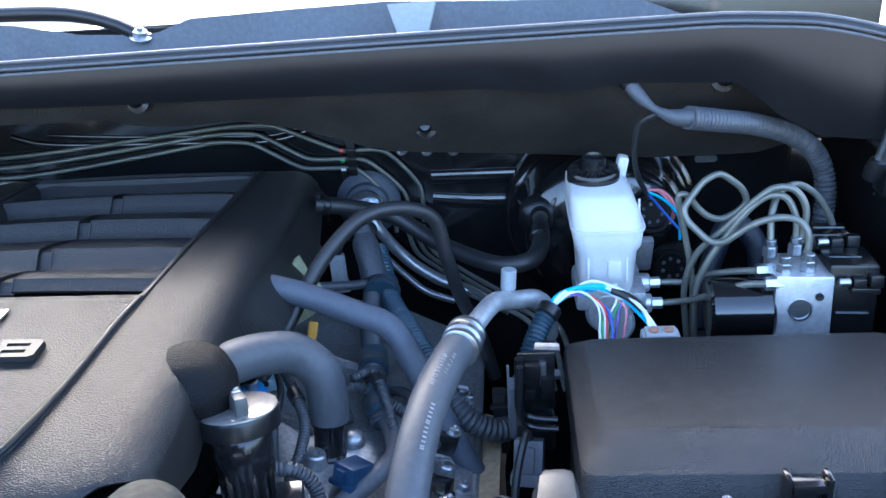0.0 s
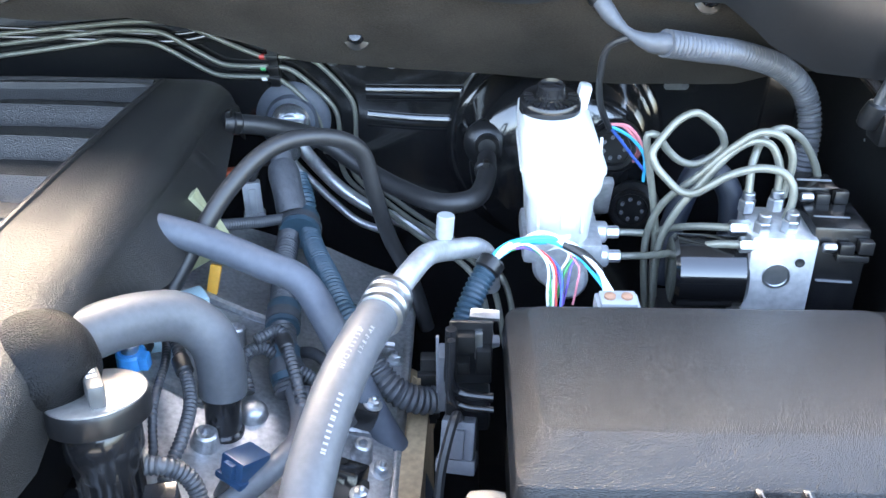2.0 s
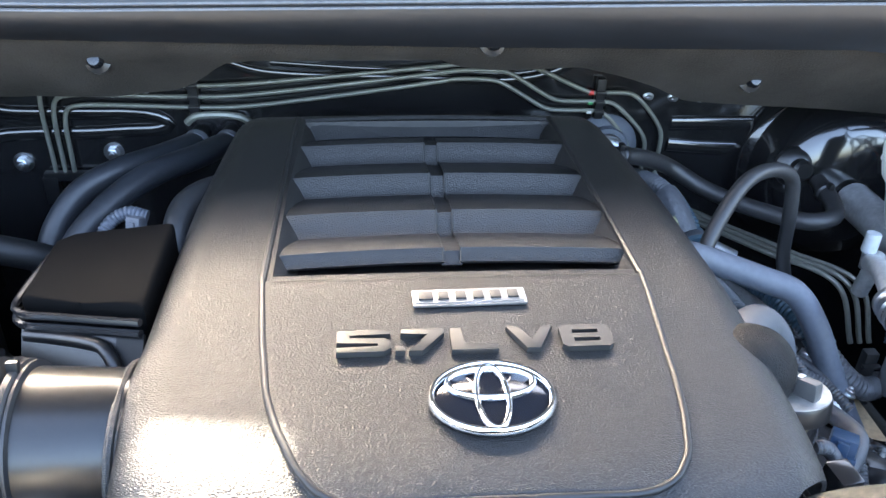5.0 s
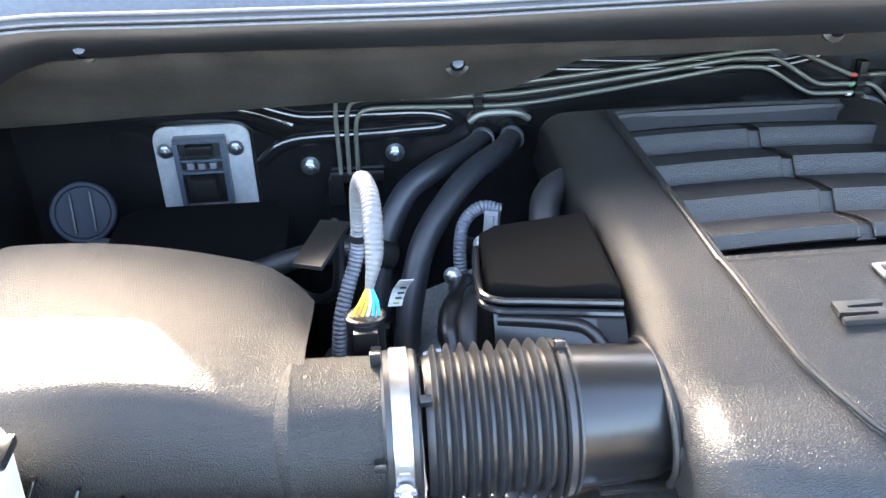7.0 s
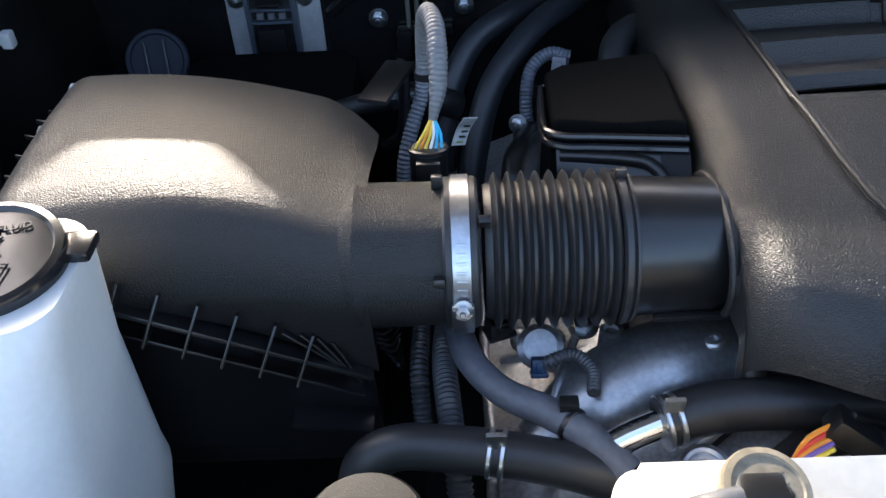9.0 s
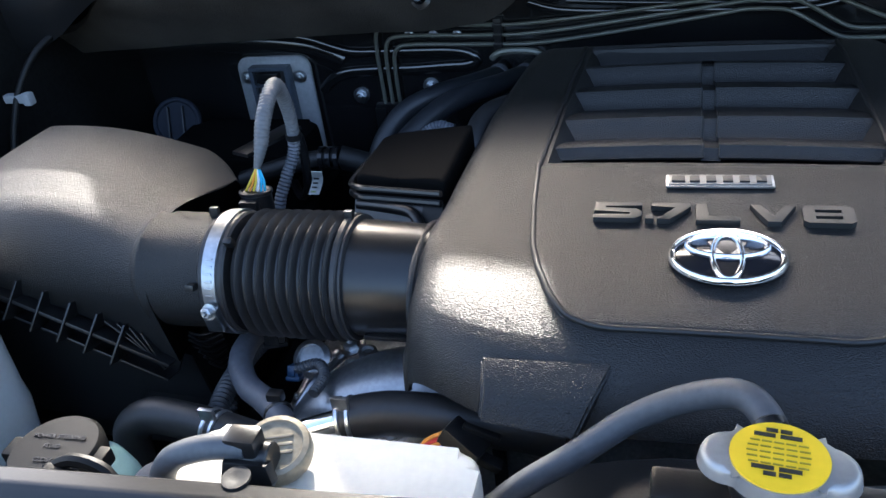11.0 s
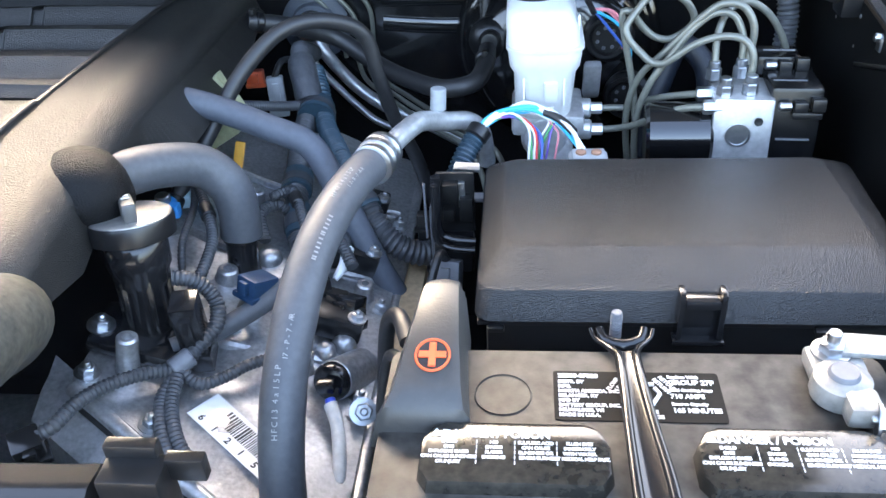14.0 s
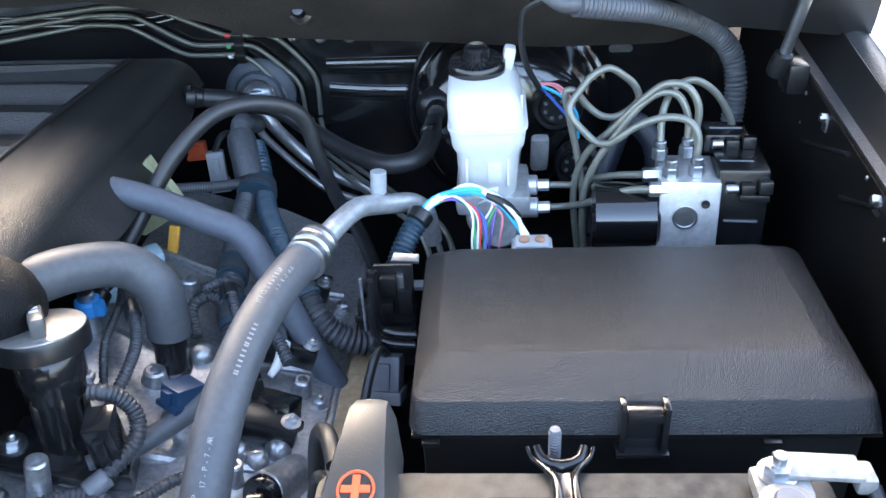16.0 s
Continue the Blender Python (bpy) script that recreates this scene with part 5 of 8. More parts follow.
for k in range(3):
    a = radians(90 + 120 * k)
    c = Vector((0.003 + 0.009 * math.cos(a), 0.001 + 0.009 * math.sin(a), 0))
    d = Vector((-math.sin(a), math.cos(a), 0))
    tube(bm, [lm @ (c - d * 0.008), lm @ (c + d * 0.006), lm @ (c + d * 0.009 - Vector((math.cos(a), math.sin(a), 0)) * 0.005)], 0.0016, 4, smooth=False)
part("recycling_arrows", bm, PRINT, lab)
for word, px, py, turn in (("PLOMB", -0.0135, 0.0095, 58), ("LEAD", -0.0090, 0.0080, 58), ("RETOUR", 0.0185, 0.0105, -55), ("RETURN", 0.0145, 0.0085, -55), ("RECYCLE", 0.003, -0.0150, 0), ("RECYCLAGE", 0.003, -0.0190, 0)):
    part("label_print", lettering(word, 0.0040, lm @ Matrix.Translation((px, py, 0)) @ Matrix.Rotation(radians(turn), 4, "Z"), 0.0001, bold=0.00012), PRINT, lab)
# terminal with a lead clamp
bm = B()
lathe(bm, [(0.011, 0), (0.0095, 0.020), (0.008, 0.022), (0, 0.022)], Matrix.Translation((0.727, -0.075, BZ)), 20)
part("post", bm, GREYPL, bt)

ng = thing("battery_clamp", (0.735, -0.06, 1.0), "white corroded battery terminal clamp and strap", "terminal clamp")
bm = B()
lathe(bm, [(0.017, 0.002), (0.018, 0.005), (0.017, 0.016), (0.013, 0.018), (0.0105, 0.019)], Matrix.Translation((0.727, -0.075, BZ)), 22)
box(bm, (0.733, -0.094, 1.010), (0.020, 0.020, 0.016), bev=0.004)
box(bm, (0.729, -0.055, 1.008), (0.034, 0.026, 0.012), bev=0.004)
part("clamp_body", bm, TERM, ng)
bm = B()
hexbolt(bm, (0.738, -0.104, 1.011), (1, -0.25, 0.05), 0.007, 0.010)
rod(bm, (0.735, -0.103, 1.011), (0.760, -0.108, 1.012), 0.0038)
part("clamp_bolt", bm, ZINC, ng)
bm = B()
hexbolt(bm, (0.727, -0.050, 1.014), (0, 0, 1), 0.008, 0.009)
rod(bm, (0.727, -0.050, 1.020), (0.727, -0.050, 1.031), 0.0042)
part("strap_bolt", bm, ZINC, ng)
bm = B()
box(bm, (0.752, -0.046, 1.016), (0.050, 0.020, 0.004), Matrix.Rotation(radians(4), 3, "Y"), bev=0.0015)
box(bm, (0.779, -0.048, 1.009), (0.012, 0.018, 0.012), bev=0.003)
part("strap", bm, TERM, ng)
bm = B()
tube(bm, [(0.784, -0.052, 1.006), (0.790, -0.075, 0.990), (0.800, -0.095, 0.985), (0.815, -0.088, 0.995), (0.828, -0.040, 1.030), (0.838, -0.002, 1.070), (0.842, 0.008, 1.085)], 0.0048, 12)
part("cable", bm, RUBBER, ng, "black earth cable")
bm = B()
box(bm, (0.838, 0.006, 1.082), (0.006, 0.016, 0.040), Matrix.Rotation(radians(8), 3, "X"), bev=0.002)
hexbolt(bm, (0.836, 0.010, 1.092), (-1, -0.2, 0.3), 0.007, 0.006)
part("cable_lug", bm, TERM, ng)

# positive terminal cover
pc = thing("positive_terminal_cover", (0.47, -0.07, 0.985), "dark grey plastic cover with a red plus sign on the battery", "terminal cover")
bm = B()
secs = [(-0.112, 0.444, 0.504, 0.986, 1.006), (-0.108, 0.446, 0.503, 0.984, 1.018), (-0.096, 0.452, 0.501, 0.984, 1.026), (-0.060, 0.458, 0.498, 0.984, 1.036), (-0.022, 0.464, 0.496, 0.984, 1.044), (-0.012, 0.467, 0.496, 0.986, 1.041)]
rings = []
for y, x0, x1, z0, z1 in secs:
    rings.append([bm.verts.new(p) for p in ((x0 - 0.003, y, z0), (x0, y, z0 + (z1 - z0) * 0.75), (x0 + 0.005, y, z1 - 0.001), (x0 + 0.012, y, z1), (x1 - 0.010, y, z1), (x1 - 0.004, y, z1 - 0.002), (x1, y, z0 + (z1 - z0) * 0.7), (x1 + 0.002, y, z0))])
for a, b in zip(rings, rings[1:]):
    for i in range(7):
        bm.faces.new((a[i], a[i + 1], b[i + 1], b[i]))
    bm.faces.new((a[7], a[0], b[0], b[7]))
bm.faces.new(rings[0])
bm.faces.new(rings[-1][::-1])
part("shell", bm, surf("dark_grey_cover_plastic", (0.045, 0.044, 0.042), 0.40, var=0.15, bump=0.2), pc)
pm = frame_at((0.479, -0.0775, 1.0322), (1, 0.0, 0), (0, 1, 0.25))
bm = B()
ellipse_ring(bm, 0, 0, 0.0105, 0.0115, 0.0009, 0.0012, pm, 32)
for a in (0, 90):
    m = pm @ Matrix.Rotation(radians(a), 4, "Z")
    prism(bm, [(-0.0085, -0.0022), (0.0085, -0.0022), (0.0085, 0.0022), (-0.0085, 0.0022)], 0, 0.0012 + 0.0002 * (a > 0), m)
part("plus_sign", bm, ORANGE, pc, "raised orange-red plus in a ring")

# battery hold-down
hd = thing("battery_hold_down", (0.60, -0.07, 1.0), "black steel battery hold-down bar with a threaded hook bolt", "hold-down")
def rail_line(side):
    """One raised edge of the channel, parting into a prong at the back."""
    return [(0.601 + side * 0.021, -0.020, 1.0060), (0.601 + side * 0.0185, -0.027, 1.0035), (0.601 + side * 0.011, -0.036, 1.0045), (0.602 + side * 0.0062, -0.046, 1.0068), (0.603 + side * 0.0060, -0.075, 1.0080), (0.604 + side * 0.0075, -0.110, 1.0095), (0.606 + side * 0.0095, -0.150, 1.0105), (0.608 + side * 0.0105, -0.205, 1.0100)]


bm = B()
sheet(bm, lambda u, v: (0.602 + 0.006 * v + (2 * u - 1) * (0.0062 + 0.004 * v), -0.040 - 0.166 * v, 1.0035 + 0.0045 * v ** 0.5 + 0.0030 * (2 * u - 1) ** 2), 8, 16, 0.003)
part("bar", bm, GLOSSY, hd)
for side in (-1, 1):
    bm = B()
    tube(bm, rail_line(side), [0.0014, 0.0026, 0.0034, 0.0032, 0.0030, 0.0032, 0.0034, 0.0034], 10, 0.005)
    part("channel_edge", bm, GLOSSY, hd)
bm = B()
tube(bm, [(0.586, -0.020, 1.0065), (0.589, -0.028, 1.0035), (0.601, -0.033, 1.0025), (0.613, -0.028, 1.0035), (0.616, -0.020, 1.0065)], [0.0028, 0.0040, 0.0046, 0.0040, 0.0028], 10)
part("yoke", bm, GLOSSY, hd)
bm = B()
rod(bm, (0.598, -0.014, 0.94), (0.598, -0.014, 1.016), 0.0036, 12)
for k in range(9):
    lathe(bm, [(0.0042, 0), (0.0042, 0.0012)], Matrix.Translation((0.598, -0.014, 0.991 + k * 0.0026)), 12)
part("hook_bolt", bm, GREYPL, hd, "dull grey threaded hook bolt")

# ---- brake booster, master cylinder and reservoir ----
bo = thing("brake_booster", (0.575, 0.60, 0.83), "glossy black round brake booster on the firewall", "brake booster")
bm = B()
lathe(bm, [(0.122, 0), (0.134, 0.006), (0.136, 0.014), (0.132, 0.024), (0.122, 0.030), (0.118, 0.045), (0.110, 0.075), (0.098, 0.092), (0.072, 0.102), (0.040, 0.106), (0, 0.106)], aim((0.580, 0.640, 0.955), (0.578, 0.540, 0.965)), 56)
part("shell", bm, PAINT, bo)
bm = B()
lathe(bm, [(0.028, 0), (0.028, 0.008), (0.020, 0.016), (0.014, 0.018), (0.014, 0.030), (0.010, 0.034), (0, 0.034)], aim((0.494, 0.560, 0.990), (0.492, 0.50, 1.004)), 24)
part("check_valve", bm, SATIN, bo)
for p in ((0.640, 0.535, 1.000), (0.665, 0.520, 0.930)):
    bm = B()
    lathe(bm, [(0.030, 0), (0.030, 0.010), (0.024, 0.016), (0.024, 0.024), (0.020, 0.024), (0.018, 0.018), (0, 0.018)], aim(p, Vector(p) + Vector((-0.02, -0.06, 0.012))), 26)
    pl_ = part("sensor_plug", bm, SATIN, bo)
    bm = B()
    for k in range(7):
        a = 2 * math.pi * k / 7
        m = aim(p, Vector(p) + Vector((-0.02, -0.06, 0.012)))
        lathe(bm, [(0.0022, 0.018), (0.0022, 0.0215), (0, 0.0215)], m @ Matrix.Translation((0.012 * math.cos(a), 0.012 * math.sin(a), 0)), 8)
    part("pin_boss", bm, GREYPL, pl_)

mc = thing("brake_master_cylinder", (0.555, 0.38, 0.95), "cast aluminium master cylinder with a white fluid reservoir", "master cylinder")
bm = B()
rod(bm, (0.572, 0.53, 0.955), (0.556, 0.320, 0.972), 0.024, 24)
box(bm, (0.560, 0.36, 0.985), (0.075, 0.075, 0.022), bev=0.006)
lathe(bm, [(0.021, 0), (0.021, 0.012), (0.018, 0.016), (0, 0.016)], aim((0.566, 0.335, 0.955), (0.560, 0.27, 0.975)), 22)
box(bm, (0.612, 0.44, 0.985), (0.020, 0.012, 0.05), Matrix.Rotation(radians(20), 3, "X"), bev=0.005)
part("cylinder", bm, DULLALU, mc)
for y, z in ((0.366, 0.990), (0.346, 0.975)):
    bm = B()
    rod(bm, (0.556, y, z - 0.004), (0.606, y - 0.002, z - 0.004), 0.0105, 18)
    rod(bm, (0.604, y - 0.002, z - 0.004), (0.618, y - 0.002, z - 0.004), 0.0062, 6)
    part("port", bm, DULLALU, mc)
bm = B()
secs = [(0.992, 0.555, 0.362, 0.052, 0.075), (1.000, 0.555, 0.363, 0.057, 0.085), (1.040, 0.556, 0.372, 0.062, 0.098), (1.048, 0.556, 0.374, 0.070, 0.108), (1.060, 0.556, 0.376, 0.073, 0.112), (1.085, 0.553, 0.382, 0.071, 0.112),
        (1.098, 0.550, 0.386, 0.064, 0.104), (1.102, 0.549, 0.388, 0.056, 0.094)]
rings = [[bm.verts.new((cx + x, cy + y, z)) for x, y in rounded(w, d, 0.016, 6)] for z, cx, cy, w, d in secs]
for a, b in zip(rings, rings[1:]):
    for i in range(len(a)):
        bm.faces.new((a[i], a[(i + 1) % len(a)], b[(i + 1) % len(a)], b[i]))
bm.faces.new(rings[0][::-1])
bm.faces.new(rings[-1])
box(bm, (0.576, 0.405, 1.100), (0.012, 0.016, 0.044), Matrix.Rotation(radians(10), 3, "Y"), bev=0.004)
box(bm, (0.562, 0.322, 1.024), (0.014, 0.006, 0.022), bev=0.002)
res = part("reservoir", bm, WHITE, mc, "translucent white brake fluid reservoir")
bm = B()
prism(bm, rounded(0.0775, 0.1165, 0.018, 6), 1.0655, 1.0690, Matrix.Translation((0.556, 0.377, 0)), 0.0008)
part("moulded_seam", bm, WHITE, res)
for x, z0, z1 in ((0.535, 1.010, 1.038), (0.575, 1.010, 1.038), (0.589, 1.074, 1.094)):
    bm = B()
    box(bm, (x, 0.3225 if z0 < 1.05 else 0.345, (z0 + z1) / 2), (0.0022, 0.004, z1 - z0), Matrix.Rotation(radians(-12), 3, "X"), bev=0.0006)
    part("moulded_rib", bm, WHITE, res)
bm = B()
lathe(bm, [(0.027, 0), (0.0285, 0.003), (0.0285, 0.012), (0.0265, 0.015), (0.014, 0.016), (0.0135, 0.019), (0.0125, 0.027), (0.010, 0.029), (0.009, 0.026), (0, 0.026)], aim((0.546, 0.393, 1.099), (0.546, 0.389, 1.14)), 40)
rc = part("reservoir_cap", bm, GLOSSY, res, "black ribbed reservoir cap")
for k in range(36):
    a = 2 * math.pi * k / 36
    if k % 3 == 0:
        continue
    bm = B()
    box(bm, (0.546 + 0.0205 * math.cos(a), 0.391 + 0.0205 * math.sin(a), 1.1145), (0.008, 0.0018, 0.0014), Matrix.Rotation(a, 3, "Z"), bev=0)
    part("cap_rib", bm, SATIN, rc)
bm = B()
lathe(bm, [(0.0105, 0), (0.0105, 0.0012), (0, 0.0012)], aim((0.555, 0.3225, 1.008), (0.554, 0.30, 1.016)), 28)
tg = part("number_sticker", bm, PAPER, res, "round white sticker with blue number")
part("sticker_print", lettering("22", 0.013, frame_at((0.5547, 0.3208, 1.0035), (1, 0, 0), (0, 0.38, 1)), 0.0001, bold=0.0003), WIRES["blue"], tg)

# ---- brake pressure unit ----
ab = thing("brake_pressure_unit", (0.745, 0.29, 0.94), "silver aluminium brake pressure unit with a black control box", "brake unit")
ABM = Matrix.Rotation(radians(-6), 3, "X") @ Matrix.Rotation(radians(-6), 3, "Z")
bm = B()
box(bm, (0.742, 0.297, 0.985), (0.054, 0.070, 0.100), ABM, bev=0.003)
part("valve_block", bm, DULLALU, ab, "machined aluminium valve block")
for x, z in ((0.735, 1.004), (0.738, 0.982)):
    bm = B()
    lathe(bm, [(0.0115, 0), (0.0115, 0.002), (0.0095, 0.002), (0.0095, 0.0006), (0, 0.0006)], aim((x, 0.2640, z), (x - 0.006, 0.20, z + 0.006)), 26)
    part("bore_plug", bm, ZINC, ab)
for x, z in ((0.752, 1.018), (0.757, 0.992), (0.760, 0.968)):
    bm = B()
    lathe(bm, [(0.004, 0), (0.004, 0.0012), (0.0018, 0.0012), (0, 0.0002)], aim((x, 0.2630, z), (x - 0.006, 0.20, z + 0.006)), 14)
    part("small_bore", bm, MATTE, ab)
bm = B()
rod(bm, (0.716, 0.292, 0.990), (0.654, 0.296, 0.988), 0.033, 36, 0.10)
part("pump_motor", bm, surf("black_enamel", (0.010, 0.010, 0.011), 0.12, 0.55, var=0.2, coat=1.0, bump=0.04, bump_scale=90), ab, "glossy black pump motor")
bm = B()
box(bm, (0.7905, 0.312, 0.990), (0.046, 0.092, 0.105), ABM, bev=0.004)
box(bm, (0.7870, 0.358, 1.036), (0.042, 0.042, 0.024), ABM, bev=0.003)
cbx = part("control_box", bm, surf("black_control_box", (0.006, 0.006, 0.0065), 0.26, var=0.2, bump=0.1, bump_scale=300), ab, "black plastic control box")
for y, z in ((0.2635, 1.033), (0.328, 1.046)):
    bm = B()
    rod(bm, (0.768, y, z), (0.779, y, z), 0.0042, 12, 0.2)
    part("through_bolt", bm, ZINC, ab)
    bm = B()
    box(bm, (0.7875, y, z - 0.001), (0.012, 0.008, 0.010), ABM, bev=0.0015)
    box(bm, (0.803, y, z + 0.001), (0.012, 0.009, 0.012), ABM, bev=0.0015)
    box(bm, (0.794, y - 0.001, z - 0.009), (0.026, 0.006, 0.006), ABM, bev=0.001)
    part("lock_tab", bm, SATIN, cbx)
# ribs of the black box, coloured grey to paint in their lit edges
for dz in (-0.030, 0.008):
    bm = B()
    box(bm, (0.786, 0.2655, 0.990 + dz), (0.030, 0.0025, 0.0016), ABM, bev=0.0005)
    part("rib", bm, GREYPL, cbx)
for y in (0.295, 0.345):
    bm = B()
    box(bm, (0.784, y, 1.0445 + (y - 0.295) * 0.2), (0.030, 0.0022, 0.0016), ABM, bev=0.0005)
    part("rib", bm, GREYPL, cbx)
for p in ((0.722, 0.283, 1.035), (0.745, 0.283, 1.037), (0.718, 0.318, 1.037), (0.743, 0.318, 1.039)):
    bm = B()
    rod(bm, p, (p[0], p[1], p[2] + 0.012), 0.0075, 6)
    rod(bm, (p[0], p[1], p[2] + 0.012), (p[0], p[1], p[2] + 0.019), 0.0056, 12)
    part("flare_nut", bm, ZINC, ab)
for p in ((0.708, 0.275, 1.028), (0.706, 0.300, 1.030)):
    bm = B()
    rod(bm, (p[0] + 0.012, p[1], p[2]), (p[0] - 0.006, p[1], p[2]), 0.0070, 6)
    part("flare_nut", bm, ZINC, ab)
bm = B()
box(bm, (0.735, 0.30, 0.925), (0.16, 0.09, 0.02), bev=0.004)
box(bm, (0.735, 0.34, 0.75), (0.14, 0.02, 0.36), bev=0.004)
part("mount_bracket", bm, MATTE, ab)

# ---- firewall lines, clips and studs ----
FY = 0.630
for pts in ([(-0.492, FY, 0.955), (-0.490, FY, 1.066), (-0.482, FY, 1.080), (-0.417, FY, 1.082), (-0.309, FY, 1.077), (-0.250, FY, 1.078), (0.055, FY, 1.107), (0.066, FY, 1.108), (0.128, FY, 1.107), (0.140, FY, 1.103), (0.212, FY, 1.071), (0.224, FY, 1.067), (0.274, FY, 1.066), (0.288, FY, 1.060), (0.322, FY, 1.022), (0.330, FY, 1.005), (0.330, FY, 0.955)],
            [(-0.480, FY, 0.955), (-0.477, FY, 1.046), (-0.470, FY, 1.060), (-0.456, FY, 1.064), (-0.318, FY, 1.062), (-0.248, FY, 1.063), (0.032, FY, 1.096), (0.044, FY, 1.0975), (0.104, FY, 1.096), (0.116, FY, 1.091), (0.168, FY, 1.060), (0.180, FY, 1.056), (0.250, FY, 1.053), (0.262, FY, 1.047), (0.300, FY, 1.010), (0.308, FY, 0.995), (0.310, FY, 0.95)],
            [(-0.468, FY, 0.955), (-0.465, FY, 1.034), (-0.459, FY, 1.046), (-0.446, FY, 1.050), (-0.318, FY, 1.048), (-0.243, FY, 1.048), (0.028, FY, 1.084), (0.040, FY, 1.086), (0.090, FY, 1.084), (0.102, FY, 1.080), (0.158, FY, 1.047), (0.170, FY, 1.043), (0.236, FY, 1.040), (0.248, FY, 1.034), (0.276, FY, 1.003), (0.286, FY, 0.985), (0.290, FY, 0.94)]):
    bm = B()
    tube(bm, pts, 0.0030, 10, 0.006)
    solo("brake_line", bm, LINE, "thin grey coated steel line along the firewall", "brake line", "firewall lines")
for x, zs in ((-0.300, (1.077, 1.062, 1.048)), (0.236, (1.067, 1.053, 1.040))):
    cl = thing("line_clip", (x, FY, 1.03), "black plastic clip holding three steel lines", "clip", "line clips")
    bm = B()
    box(bm, (x, FY + 0.003, 1.058), (0.012, 0.012, 0.056), bev=0.001)
    part("base", bm, SATIN, cl)
    for z, mt in zip(zs, ("red", "green", "white")):
        bm = B()
        box(bm, (x, FY - 0.004, z), (0.014, 0.007, 0.006), bev=0.001)
        part("jaw", bm, SATIN, cl)
        if x > 0:
            bm = B()
            tube(bm, [(x - 0.016, FY, z), (x - 0.010, FY, z)], 0.0036, 8)
            part("paint_mark", bm, WIRES[mt], cl)
rib([(-0.255, 0.640, 1.104), (-0.215, 0.640, 1.092), (-0.02, 0.640, 1.083), (0.125, 0.640, 1.081), (0.175, 0.640, 1.093), (0.20, 0.640, 1.106)], 0.006)
rib([(-0.20, 0.640, 1.104), (-0.10, 0.640, 1.097), (0.03, 0.640, 1.092), (0.13, 0.640, 1.090), (0.165, 0.640, 1.098)], 0.004)
for x, z in ((-0.440, 1.064), (-0.402, 1.063), (-0.365, 1.062), (0.306, 1.058), (0.341, 1.056), (0.378, 1.055), (0.645, 1.035)):
    bm = B()
    lathe(bm, [(0.0075, 0), (0.0075, 0.002), (0.0045, 0.003), (0.0045, 0.008), (0.003, 0.009)], aim((x, 0.640, z), (x, 0.60, z)), 14, 1.0, 0.7)
    solo("weld_stud", bm, ZINC, "small silver stud on the firewall", "stud", "weld studs")
for x, z in ((-0.80, 1.05), (0.725, 1.03)):
    bm = B()
    prism(bm, rounded(0.030, 0.009, 0.004), 0, 0.002, frame_at((x, 0.640, z), (1, 0, 0), (0, 0, 1)))
    solo("slot_plug", bm, ZINC, "small oval silver slot plug on the firewall", "plug", "slot plugs")

# screws in the insulation pad
for x, z in ((-0.718, 1.220), (-0.349, 1.176), (0.050, 1.205), (0.360, 1.143), (0.683, 1.196)):
    y = pad_y(z)
    d = Vector((0, -0.70, 0.35))
    sc = thing("pad_fastener", (x, y - 0.012, z), "black plastic push fastener with a shiny head", "fastener", "pad fasteners")
    bm = B()
    lathe(bm, [(0.0130, 0), (0.0130, 0.003), (0.007, 0.006), (0.007, 0.010)], aim((x, y - 0.010, z), Vector((x, y - 0.012, z)) + d), 16)
    part("washer", bm, SATIN, sc)
    bm = B()
    lathe(bm, [(0.0085, 0.008), (0.0088, 0.012), (0.006, 0.018), (0, 0.019)], aim((x, y - 0.010, z), Vector((x, y - 0.012, z)) + d), 12)
    part("head", bm, GLOSSY, sc)

# ---- right bank: hoses and pipes ----
hs = thing("pressure_hose", (0.37, -0.08, 0.86), "thick grey rubber pressure hose with white print and a steel ferrule", "hose")
BIG = [(0.409, 0.180, 1.030), (0.396, 0.128, 1.036), (0.384, 0.072, 1.033), (0.376, 0.022, 1.020), (0.372, -0.020, 1.000), (0.370, -0.058, 0.972), (0.370, -0.090, 0.930), (0.372, -0.115, 0.87)]
bm = B()
tube(bm, BIG, 0.0162, 20, 0.006, wobble=0.03)
hose = part("hose", bm, GREYHOSE, hs)
bm = B()
lathe(bm, [(0.016, 0), (0.0185, 0.001), (0.0185, 0.006), (0.0170, 0.008), (0.0170, 0.011), (0.0188, 0.013), (0.0188, 0.019), (0.0170, 0.021), (0.0170, 0.025), (0.0185, 0.027), (0.018, 0.033), (0.011, 0.036)], aim((0.405, 0.158, 1.033), (0.414, 0.205, 1.030)), 28)
part("ferrule", bm, ZINC, hs, "crimped steel ferrule")
bm = B()
tube(bm, [(0.412, 0.188, 1.030), (0.424, 0.222, 1.030), (0.436, 0.255, 1.026), (0.448, 0.285, 1.012), (0.460, 0.300, 1.004), (0.478, 0.318, 0.995), (0.490, 0.335, 0.975), (0.495, 0.35, 0.93)], 0.0098, 16)
part("pipe", bm, DULLALU, hs, "bare aluminium pipe")
bm = B()
rod(bm, (0.448, 0.293, 1.000), (0.450, 0.298, 1.022), 0.0058, 14)
part("charge_port", bm, ZINC, hs)
bm = B()
rod(bm, (0.450, 0.298, 1.018), (0.4515, 0.300, 1.040), 0.0080, 12, 0.1)
part("port_cap", bm, PALEPL, hs, "pale grey port cap")
# print that runs along the hose
path = spline(BIG, 0.002)


